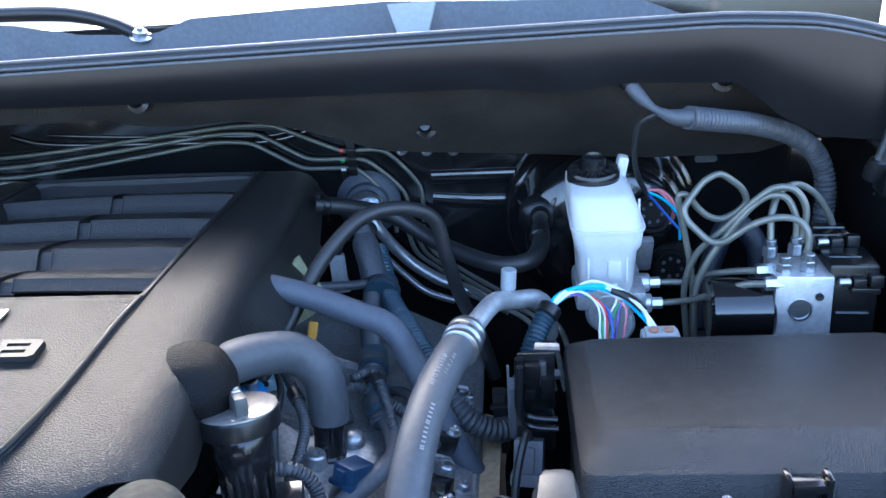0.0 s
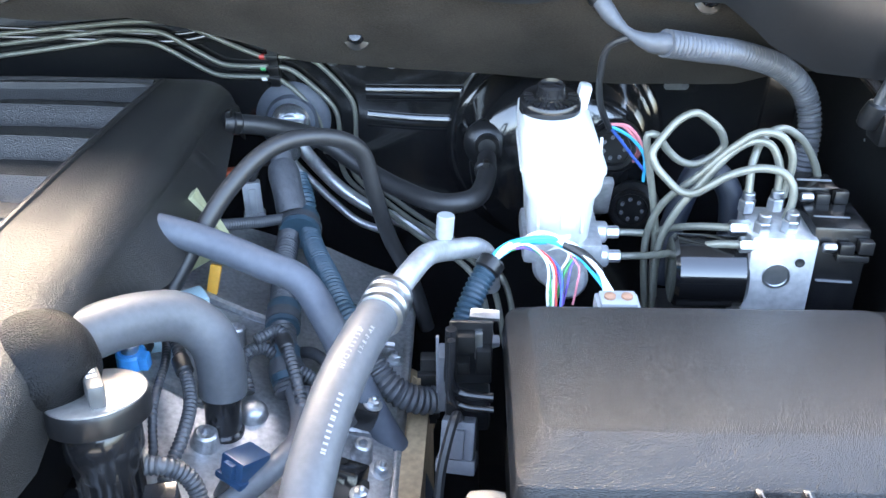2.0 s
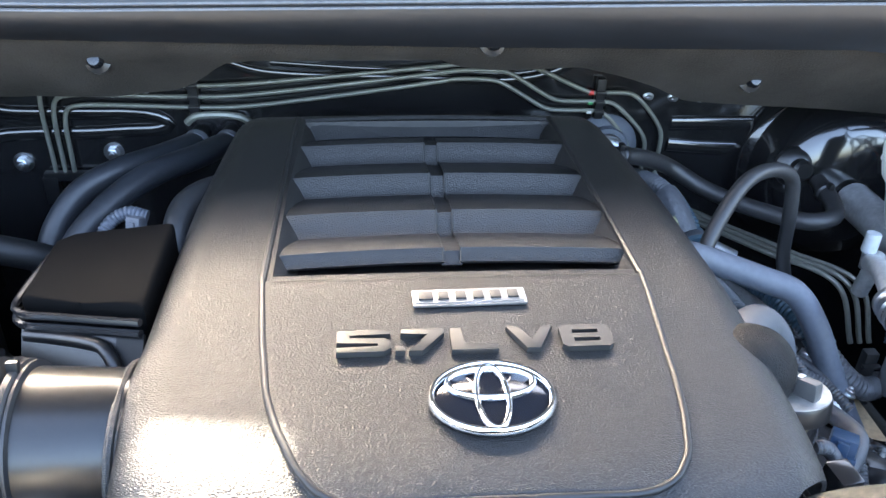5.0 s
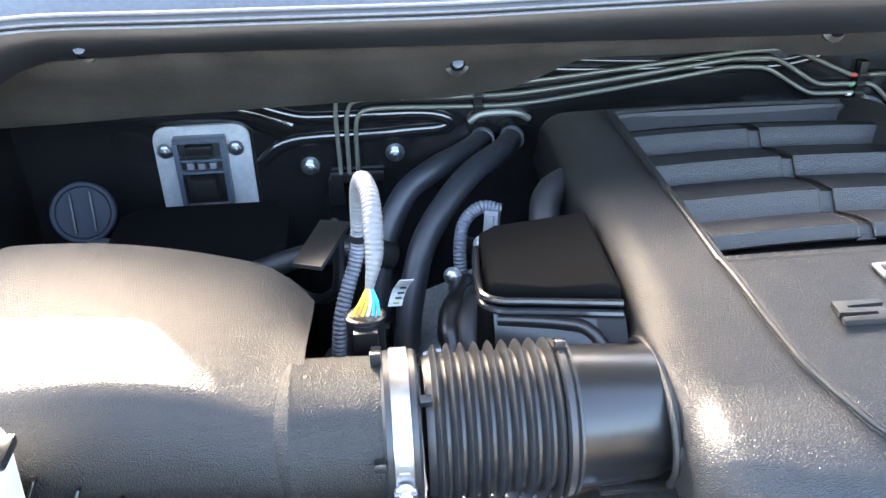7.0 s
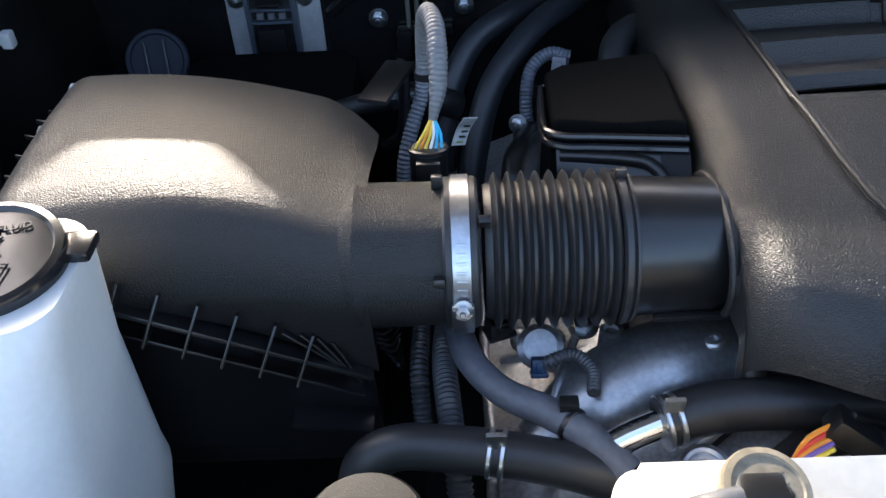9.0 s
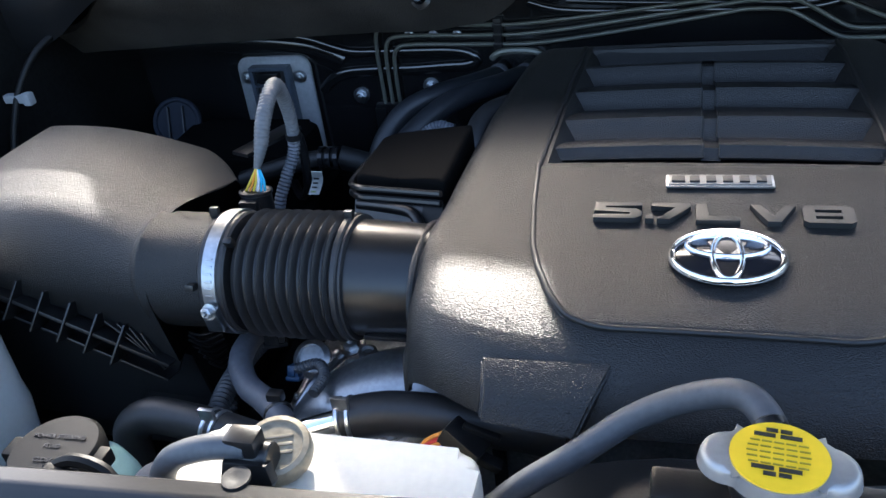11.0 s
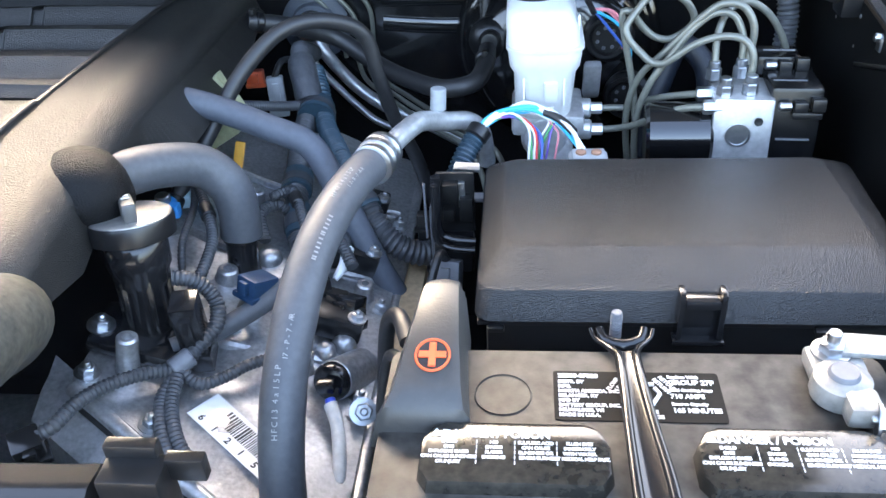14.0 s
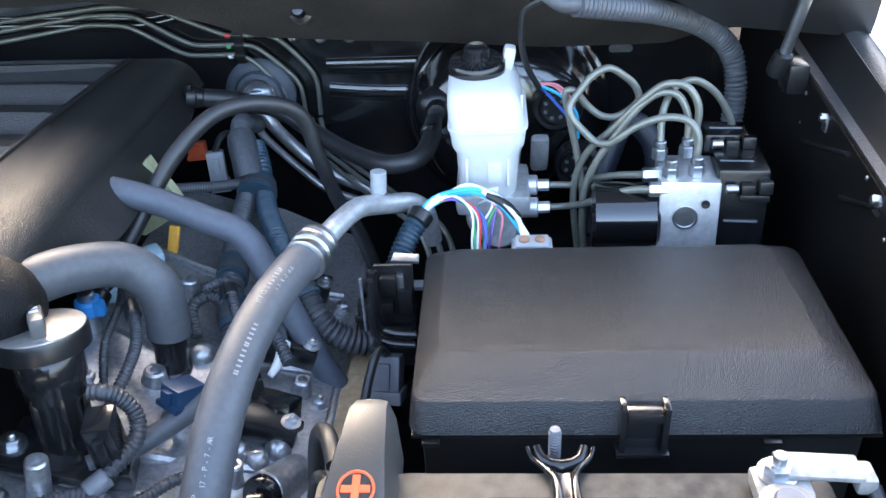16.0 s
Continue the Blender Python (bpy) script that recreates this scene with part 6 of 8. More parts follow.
def along(s):
    k = min(max(int(s / 0.002), 1), len(path) - 2)
    d = (path[k + 1] - path[k - 1]).normalized()
    up = Vector((0.45, -0.35, 0.8))
    nrm = (up - d * up.dot(d)).normalized()
    return path[k] + nrm * 0.0166, d, nrm


for txt, s, sz, side in (("HFC134a15LP", 0.060, 0.0052, 0.30), ("17-R-7-AR", 0.055, 0.0045, -0.1), ("HFC134a15LP", 0.235, 0.0058, 0.45), ("17-P-7-AR", 0.200, 0.0052, 0.2)):
    x = s
    for ch in reversed(txt):
        p, d, nrm = along(x)
        side_v = d.cross(nrm)
        n2 = (nrm + side_v * side).normalized()
        k = min(max(int(x / 0.002), 1), len(path) - 2)
        q = path[k] + n2 * 0.0166
        m = frame_at(q, -d, n2.cross(-d))
        part("hose_print", lettering(ch, sz, m, 0.0001), HOSEPRINT, hose)
        x += sz * 0.72
for k in range(12):
    p, d, nrm = along(0.118 + k * 0.0036)
    bm = B()
    box(bm, (0, 0, 0), (0.0014, 0.0034, 0.0002), bev=0)
    bmesh.ops.transform(bm, matrix=frame_at(p + nrm * 0.0001, -d, nrm.cross(-d)), verts=bm.verts)
    part("print_bar", bm, HOSEPRINT, hose)


def single(name, pts, r, mat, label, cat, **kw):
    bm = B()
    tube(bm, pts, r, kw.pop("n", 14), kw.pop("step", 0.006), **{k: v for k, v in kw.items() if k in ("ribs", "depth", "smooth", "wobble")})
    return solo(name, bm, mat, label, cat, kw.get("group", ""))


ch = thing("coolant_hose", (0.30, 0.232, 0.95), "blue-grey rubber coolant hose", "hose")
CPTS = [(0.150, 0.262, 1.058), (0.222, 0.243, 1.056), (0.257, 0.243, 1.044), (0.302, 0.232, 1.031), (0.335, 0.224, 1.019), (0.356, 0.210, 0.990), (0.374, 0.198, 0.951), (0.396, 0.185, 0.905), (0.425, 0.172, 0.850), (0.44, 0.165, 0.80)]
bm = B()
tube(bm, CPTS, 0.0128, 16)
part("hose", bm, HOSE, ch)
bm = B()
rod(bm, Vector(CPTS[0]) + Vector((-0.004, 0.0, 0.001)), Vector(CPTS[0]) + Vector((0.006, 0.0, -0.002)), 0.0128 * 1.04, 16)
part("end_cap", bm, HOSE, ch)
vh = thing("vacuum_hose", (0.30, 0.31, 0.97), "thin black rubber vacuum hose in an arch", "hose")
VPTS = [(0.205, 0.180, 0.975), (0.232, 0.235, 1.020), (0.270, 0.280, 1.075), (0.305, 0.310, 1.100), (0.340, 0.330, 1.100), (0.372, 0.348, 1.080), (0.384, 0.352, 1.030), (0.395, 0.362, 0.977), (0.414, 0.370, 0.925), (0.43, 0.372, 0.86)]
bm = B()
tube(bm, VPTS, 0.0078, 14)
part("hose", bm, RUBBER, vh)
bm = B()
rod(bm, VPTS[0], Vector(VPTS[0]).lerp(Vector(VPTS[1]), 0.2), 0.0078 * 1.2, 14)
part("clamp", bm, SATIN, vh)
bh = thing("booster_vacuum_hose", (0.36, 0.5, 0.95), "black rubber vacuum hose to the brake booster", "hose")
bm = B()
tube(bm, [(0.214, 0.468, 1.052), (0.255, 0.490, 1.038), (0.305, 0.520, 1.010), (0.350, 0.500, 0.988), (0.400, 0.452, 0.984), (0.448, 0.410, 0.990), (0.478, 0.415, 0.994), (0.490, 0.450, 0.998), (0.492, 0.492, 1.002)], 0.0105, 16)
part("hose", bm, RUBBER, bh)
for p, q in (((0.490, 0.462, 0.999), (0.4905, 0.474, 1.0)), ((0.222, 0.472, 1.050), (0.230, 0.4765, 1.047))):
    bm = B()
    rod(bm, p, q, 0.0122, 18)
    box(bm, Vector(p) + Vector((0.0, -0.004, 0.013)), (0.006, 0.010, 0.007), bev=0.001)
    part("spring_clip", bm, SATIN, bh)
bh2 = thing("breather_hose", (0.27, 0.15, 0.93), "thick dark rubber breather hose with a black spigot", "hose")
bm = B()
tube(bm, [(0.212, 0.088, 1.064), (0.236, 0.120, 1.056), (0.262, 0.146, 1.040), (0.280, 0.150, 1.018), (0.285, 0.146, 0.992), (0.284, 0.142, 0.972)], 0.0185, 20, wobble=0.02)
part("hose", bm, GREYHOSE, bh2)
bm = B()
lathe(bm, [(0.016, 0), (0.016, 0.006), (0.014, 0.008), (0.014, 0.036), (0.0165, 0.038), (0.0165, 0.044)], aim((0.281, 0.136, 0.932), (0.284, 0.142, 0.975)), 22)
part("spigot", bm, GLOSSY, bh2)
# upper radiator hose
uh = thing("radiator_hose", (0.20, -0.12, 1.0), "large grey-olive upper radiator hose with a steel clamp", "hose")
bm = B()
tube(bm, [(0.03, -0.035, 0.94), (0.09, -0.055, 0.970), (0.140, -0.074, 1.003), (0.183, -0.084, 1.036), (0.216, -0.092, 1.062), (0.237, -0.114, 1.087), (0.245, -0.150, 1.102), (0.246, -0.190, 1.107), (0.247, -0.222, 1.105), (0.247, -0.236, 1.102)], [0.026, 0.026, 0.0262, 0.0268, 0.0275, 0.0275, 0.027, 0.0265, 0.0262, 0.026], 26, 0.004, wobble=0.035)
hz = part("hose", bm, surf("olive_grey_rubber", (0.034, 0.0335, 0.029), 0.58, var=0.45, big=24, bump=0.35, bump_scale=140, dist=0.0015, wear=(0.075, 0.070, 0.054), spec=0.35), uh)
bm = B()
lathe(bm, [(0.0262, 0), (0.0285, 0.001), (0.0285, 0.005), (0.0275, 0.006), (0.0275, 0.010), (0.0285, 0.011), (0.0285, 0.014), (0.0262, 0.015)], aim((0.247, -0.211, 1.1065), (0.247, -0.245, 1.100)), 32)
sc_ = part("spring_clamp", bm, SATIN, uh)
for dy, wd in ((-0.012, 0.008), (0.010, 0.008)):
    bm = B()
    box(bm, (0.280, -0.219 + dy, 1.105), (0.018, wd, 0.0025), Matrix.Rotation(radians(25), 3, "Y"), bev=0.0008)
    part("clamp_tab", bm, GREYPL, sc_)
bm = B()
lathe(bm, [(0.0240, 0), (0.0250, 0.001), (0.0240, 0.006), (0.0235, 0.012), (0.0245, 0.02), (0.0250, 0.055)], aim((0.247, -0.232, 1.103), (0.247, -0.29, 1.084)), 32)
part("steel_neck", bm, surf("stained_steel", (0.26, 0.25, 0.23), 0.22, 1.0, var=0.4, big=40, bump=0.1), uh, "stained steel radiator neck")
for txt, p in (("U", (0.2395, -0.194, 1.1336)), ("R", (0.2525, -0.193, 1.1336))):
    part("hose_letter", lettering(txt, 0.009, frame_at(p, (1, -0.05, 0.0), (0, 1, -0.05)), 0.0006, bold=0.0006), PRINT, hz)
# aluminium refrigerant lines from the firewall grommet
gr = thing("pipe_grommet", (0.25, 0.635, 0.93), "round black rubber grommet with a silver pipe flange", "grommet")
bm = B()
lathe(bm, [(0.047, 0), (0.047, 0.006), (0.040, 0.012), (0.033, 0.013), (0.030, 0.020), (0.022, 0.022), (0, 0.022)], aim((0.252, 0.641, 0.985), (0.252, 0.58, 0.990)), 40)
part("ring", bm, HOSE, gr)
bm = B()
box(bm, (0.253, 0.612, 0.975), (0.036, 0.016, 0.040), bev=0.006)
hexbolt(bm, (0.253, 0.604, 0.985), (0, -1, 0), 0.007, 0.007)
part("flange", bm, ALLOY, gr)
bm = B()
lathe(bm, [(0.0235, 0.020), (0.0245, 0.023), (0.0225, 0.0255), (0.019, 0.0255), (0.018, 0.0225), (0.012, 0.0225), (0.011, 0.027), (0, 0.0275)], aim((0.252, 0.641, 0.985), (0.252, 0.58, 0.990)), 36)
part("hub", bm, ALLOY, gr, "silver pipe hub")
single("refrigerant_pipe", [(0.259, 0.606, 0.972), (0.268, 0.602, 0.958), (0.284, 0.606, 0.932), (0.304, 0.606, 0.908), (0.322, 0.602, 0.894), (0.350, 0.596, 0.878), (0.394, 0.588, 0.862), (0.45, 0.57, 0.84)], 0.0085, DULLALU, "bare aluminium refrigerant pipe", "pipe", n=14)
single("refrigerant_pipe", [(0.244, 0.610, 0.962), (0.250, 0.612, 0.938), (0.272, 0.614, 0.908), (0.300, 0.614, 0.876), (0.328, 0.610, 0.852), (0.37, 0.60, 0.84)], 0.0052, DULLALU, "thin bare aluminium refrigerant pipe", "pipe", n=12)
for k in range(3):
    single("fuel_line", [(0.305 + 0.012 * k, 0.628, 0.95), (0.318 + 0.012 * k, 0.60, 0.925), (0.36 + 0.014 * k, 0.54, 0.92), (0.42 + 0.016 * k, 0.45, 0.925), (0.48 + 0.014 * k, 0.37, 0.925), (0.50 + 0.012 * k, 0.34, 0.86)], 0.0032, LINE, "thin grey coated fuel line", "fuel line", n=8, group="fuel lines")

# loom conduits on the right bank
lm_ = thing("engine_loom", (0.30, 0.3, 0.90), "dark corrugated wiring loom bound with tape", "wiring loom")
bm = B()
tube(bm, [(0.262, 0.560, 0.975), (0.262, 0.510, 1.000), (0.272, 0.465, 1.012), (0.281, 0.436, 1.008), (0.287, 0.416, 0.988), (0.289, 0.396, 0.968), (0.294, 0.340, 0.964), (0.302, 0.290, 0.966), (0.309, 0.248, 0.963), (0.318, 0.205, 0.952), (0.326, 0.175, 0.940)], 0.0118, 14, ribs=0.0046)
part("conduit", bm, CONDUIT, lm_)
bm = B()
tube(bm, [(0.292, 0.445, 1.000), (0.302, 0.420, 0.985), (0.308, 0.396, 0.968), (0.322, 0.350, 0.970), (0.345, 0.292, 0.974), (0.362, 0.255, 0.968), (0.378, 0.232, 0.956)], 0.0112, 14, ribs=0.0046)
part("conduit", bm, BLUELOOM, lm_, "teal corrugated conduit")
bm = B()
tube(bm, [(0.378, 0.232, 0.956), (0.390, 0.216, 0.940), (0.408, 0.205, 0.922), (0.432, 0.206, 0.908), (0.460, 0.222, 0.902)], 0.0128, 16, ribs=0.0056)
part("elbow", bm, CONDUIT, lm_, "black corrugated conduit elbow")
bm = B()
tube(bm, [(0.276, 0.448, 1.010), (0.284, 0.425, 1.000), (0.292, 0.405, 0.980)], [0.0150, 0.0165, 0.0160], 16, wobble=0.10)
part("taped_neck", bm, surf("wrinkled_loom_tape", (0.055, 0.058, 0.065), 0.4, var=0.3, bump=0.8, bump_scale=120, dist=0.002), lm_, "wrinkled grey tape wrap")
for p, q, r in (((0.300, 0.408, 0.972), (0.301, 0.384, 0.968), 0.0205), ((0.308, 0.262, 0.964), (0.311, 0.236, 0.960), 0.0160), ((0.316, 0.214, 0.954), (0.324, 0.184, 0.943), 0.0145), ((0.374, 0.236, 0.958), (0.384, 0.223, 0.948), 0.0142)):
    for a, b, mt in ((0.0, 0.45, BLUELOOM), (0.38, 0.80, CONDUIT), (0.72, 1.0, BLUELOOM)):
        bm = B()
        tube(bm, [Vector(p).lerp(Vector(q), a), Vector(p).lerp(Vector(q), (a + b) / 2), Vector(p).lerp(Vector(q), b)], r * (0.96 + 0.06 * (a > 0.3) - 0.04 * (a > 0.6)), 16, 0.003, wobble=0.14)
        part("tape_wrap", bm, mt, lm_)
bm = B()
tube(bm, [(0.225, 0.290, 1.030), (0.250, 0.330, 1.010), (0.270, 0.370, 0.990), (0.288, 0.405, 0.975)], 0.0058, 10, ribs=0.0035)
part("branch", bm, CONDUIT, lm_)
bm = B()
tube(bm, [(0.322, 0.200, 0.948), (0.300, 0.205, 0.965), (0.288, 0.190, 0.965), (0.296, 0.165, 0.95)], 0.006, 10, ribs=0.0035)
part("branch", bm, CONDUIT, lm_)
bm = B()
tube(bm, [(0.325, 0.190, 0.945), (0.340, 0.150, 0.945), (0.346, 0.110, 0.955), (0.340, 0.080, 0.965), (0.325, 0.060, 0.962), (0.290, 0.030, 0.955), (0.262, 0.010, 0.955)], 0.0085, 12)
part("branch", bm, GREYHOSE, lm_)
bm = B()
tube(bm, [(0.338, 0.180, 0.940), (0.352, 0.130, 0.940), (0.352, 0.085, 0.935), (0.346, 0.062, 0.925)], 0.0062, 10, ribs=0.0036)
part("branch", bm, CONDUIT, lm_)
# forward loom across the valve cover
lf = thing("front_loom", (0.27, -0.02, 0.93), "dark corrugated wiring loom across the valve cover", "wiring loom")
J = (0.277, -0.014, 0.956)
for pts, r in (([(0.266, 0.035, 1.005), (0.276, 0.037, 1.003), (0.288, 0.040, 0.992), (0.296, 0.035, 0.978), (0.297, 0.019, 0.969), (0.285, 0.001, 0.962), J], 0.0065), ([J, (0.258, -0.026, 0.963), (0.236, -0.048, 0.970), (0.225, -0.070, 0.974), (0.219, -0.090, 0.974), (0.205, -0.100, 0.970)], 0.0055),
               ([J, (0.293, -0.021, 0.948), (0.307, -0.010, 0.944), (0.322, 0.007, 0.942), (0.338, 0.020, 0.938)], 0.0050), ([J, (0.279, -0.041, 0.951), (0.288, -0.065, 0.948), (0.299, -0.082, 0.943), (0.312, -0.092, 0.938)], 0.0058), ([J, (0.271, -0.038, 0.952), (0.279, -0.066, 0.950), (0.292, -0.088, 0.944), (0.305, -0.098, 0.936)], 0.0050)):
    bm = B()
    tube(bm, pts, r, 10, ribs=0.0036)
    part("branch", bm, CONDUIT, lf)
bm = B()
rod(bm, (0.272, -0.016, 0.957), (0.284, -0.004, 0.961), 0.0082, 12)
part("tape_wrap", bm, GREYPL, lf)


def plug(name, p, size, mat, label, rot=0.0, tilt=0.0, tail=None):
    """A wiring connector: housing, collar, latch and a lock tab."""
    m = Matrix.Rotation(radians(rot), 3, "Z") @ Matrix.Rotation(radians(tilt), 3, "X")
    sx, sy, sz = size
    c = thing(name, p, label, "connector")
    b = B()
    box(b, p, size, m, bev=0.002)
    part("housing", b, mat, c)
    b = B()
    box(b, Vector(p) + m @ Vector((0, 0, -sz * 0.42)), (sx * 1.18, sy * 1.18, sz * 0.30), m, bev=0.002)
    part("collar", b, mat, c)
    b = B()
    box(b, Vector(p) + m @ Vector((0, -sy * 0.55, sz * 0.05)), (sx * 0.42, sy * 0.22, sz * 0.6), m, bev=0.001)
    part("latch", b, mat, c)
    if tail:
        b = B()
        tube(b, [Vector(p) + m @ Vector((0, 0, sz * 0.45))] + list(tail), 0.004, 8)
        part("tail", b, RUBBER, c)
    return c


plug("wiring_connector", (0.236, 0.462, 0.962), (0.020, 0.018, 0.045), PALEPL, "pale grey wiring connector beside the coolant hose", 15, -12, [(0.245, 0.475, 1.0), (0.262, 0.50, 0.99)])
plug("wiring_connector", (0.188, 0.535, 0.953), (0.022, 0.018, 0.020), ORANGE, "orange-red wiring connector behind the engine cover", 10, -10)
plug("wiring_connector", (0.318, 0.069, 0.972), (0.022, 0.026, 0.018), BLUEPL, "dark blue wiring connector on the valve cover", -35, -20)
plug("ignition_coil", (0.281, 0.014, 0.972), (0.020, 0.024, 0.062), GLOSSY, "black ignition coil connector on the valve cover", 10, 5)
plug("wiring_connector", (0.465, 0.146, 0.920), (0.027, 0.022, 0.040), GREYPL, "grey wiring connector below the fuse box", -8, -25, [(0.462, 0.13, 0.96), (0.452, 0.10, 0.93), (0.45, 0.07, 0.88)])
cp = thing("cam_sensor", (0.392, 0.04, 0.88), "cast sensor housing with a taped white lead", "sensor")
bm = B()
rod(bm, (0.398, 0.062, 0.890), (0.382, 0.022, 0.912), 0.017, 24, 0.1)
part("housing", bm, CAST, cp)
bm = B()
lathe(bm, [(0.0150, -0.004), (0.0158, 0.0), (0.0158, 0.010), (0.0135, 0.013), (0.006, 0.014), (0, 0.014)], aim((0.384, 0.026, 0.910), (0.3765, 0.006, 0.920)), 28)
box(bm, (0.380, 0.008, 0.920), (0.014, 0.010, 0.010), bev=0.002)
part("cap", bm, GLOSSY, cp, "round black connector cap")
bm = B()
rod(bm, (0.384, 0.000, 0.914), (0.387, -0.008, 0.909), 0.0042, 10)
part("seal", bm, surf("bright_blue_seal", (0.05, 0.10, 0.60), 0.4, var=0.1, bump=0.0), cp, "small blue seal")
bm = B()
tube(bm, [(0.385, -0.004, 0.912), (0.391, -0.016, 0.906), (0.397, -0.040, 0.898), (0.399, -0.062, 0.888)], 0.0054, 10, wobble=0.1)
part("taped_lead", bm, surf("white_cloth_tape", (0.55, 0.55, 0.53), 0.7, var=0.2, bump=0.5, bump_scale=200), cp, "white taped lead")
bm = B()
tube(bm, [(0.399, -0.060, 0.888), (0.396, -0.080, 0.876), (0.388, -0.10, 0.85)], 0.0058, 10)
part("conduit", bm, CONDUIT, cp)
bm = B()
hexbolt(bm, (0.408, 0.004, 0.896), (0.2, -0.6, 0.6), 0.0075, 0.010)
part("bolt", bm, ZINC, cp)
plug("wiring_connector", (0.352, 0.116, 0.930), (0.024, 0.030, 0.030), GLOSSY, "glossy black wiring connector on the valve cover", 25, -15)
plug("wiring_connector", (0.379, 0.102, 0.920), (0.030, 0.022, 0.028), GLOSSY, "black wiring connector beside the pressure hose", -20, -25)
tl = thing("taped_wire", (0.36, 0.18, 0.91), "dark conduit ending in a white tape wrap", "wire")
bm = B()
tube(bm, [(0.318, 0.235, 0.935), (0.340, 0.222, 0.945), (0.362, 0.195, 0.944), (0.371, 0.170, 0.936)], 0.0052, 10)
part("conduit", bm, CONDUIT, tl)
bm = B()
tube(bm, [(0.371, 0.172, 0.937), (0.370, 0.158, 0.930), (0.362, 0.144, 0.922)], [0.0062, 0.0055, 0.003], 10)
part("tape", bm, PAPER, tl, "white tape wrap")
pz = thing("barrel_sensor", (0.305, 0.075, 0.92), "silver sensor barrel under the blue connector", "sensor")
bm = B()
rod(bm, (0.298, 0.072, 0.930), (0.316, 0.078, 0.962), 0.0115, 20, 0.1)
part("barrel", bm, ALLOY, pz)
bm = B()
lathe(bm, [(0.0075, -0.001), (0.0115, 0), (0.0115, 0.011), (0.0098, 0.013), (0.0075, 0.013)], aim((0.2105, 0.160, 0.984), (0.2125, 0.160, 1.01)), 24)
box(bm, (0.2225, 0.156, 0.990), (0.008, 0.010, 0.013), bev=0.002)
solo("hose_clip", bm, SKYPL, "bright blue clip on the small pipe", "clip")
bm = B()
rod(bm, (0.206, 0.160, 0.93), (0.2115, 0.160, 1.004), 0.0068, 16)
lathe(bm, [(0.016, 0), (0.013, 0.010), (0.007, 0.016)], aim((0.205, 0.160, 0.924), (0.211, 0.16, 0.98)), 18)
solo("small_pipe", bm, ZINC, "silver pipe stub with a flared foot", "pipe")
for pts, y0 in (([(0.19, 1.019), (0.199, 1.034), (0.215, 1.048), (0.233, 1.061), (0.24, 1.043), (0.248, 1.032), (0.257, 1.011), (0.242, 0.995), (0.211, 0.976), (0.19, 0.982)], 0.300), ([(0.179, 1.038), (0.187, 1.045), (0.197, 1.046), (0.2, 1.039), (0.187, 1.029), (0.173, 1.027)], 0.200)):
    bm = B()
    prism(bm, pts, -0.006, 0.006, frame_at((0, y0, 0), (1, 0, 0), (0, 0, 1)), 0.002)
    solo("foam_pad", bm, OLIVE, "olive-yellow foam pad beside the engine cover", "foam pad", "foam pads")
bm = B()
box(bm, (0.234, 0.301, 0.962), (0.010, 0.006, 0.038), Matrix.Rotation(radians(12), 3, "Y") @ Matrix.Rotation(radians(-20), 3, "X"), bev=0.001)
solo("amber_tag", bm, AMBER, "orange paper tag behind the coolant hose", "tag")
bm = B()
box(bm, (0.232, 0.242, 0.985), (0.030, 0.024, 0.012), Matrix.Rotation(radians(35), 3, "Z"), bev=0.004)
box(bm, (0.216, 0.205, 0.978), (0.034, 0.036, 0.014), Matrix.Rotation(radians(15), 3, "Z"), bev=0.005)
solo("pale_blue_cover", bm, surf("pale_blue_plastic", (0.42, 0.60, 0.66), 0.45, var=0.1, bump=0.05), "pale blue plastic cap under the breather hose", "cap")
# paper label with bar code on the valve cover
bl = thing("bar_code_label", (0.325, -0.045, 0.925), "white bar code label on the valve cover", "label")
lbm = frame_at((0.331, -0.054, 0.9245), (0.80, -0.53, -0.29), (0.46, 0.85, -0.17))
bm = B()
prism(bm, [(-0.044, -0.015), (0.044, -0.015), (0.044, 0.015), (-0.044, 0.015)], 0, 0.0006, lbm)
part("paper", bm, PAPER, bl)
random.seed(5)
xx = -0.024
while xx < 0.030:
    w_ = random.choice((0.0007, 0.0011, 0.0017))
    bm = B()
    prism(bm, [(xx, -0.004), (xx + w_, -0.004), (xx + w_, 0.011), (xx, 0.011)], 0, 0.0009, lbm)
    part("bar", bm, INK, bl)
    xx += w_ + random.choice((0.0008, 0.0013))
for k in range(5):
    part("digit", lettering("61215"[k], 0.0080, lbm @ Matrix.Translation((-0.034 + k * 0.014, -0.0120, 0.0008)), 0.0001, bold=0.0002), INK, bl)

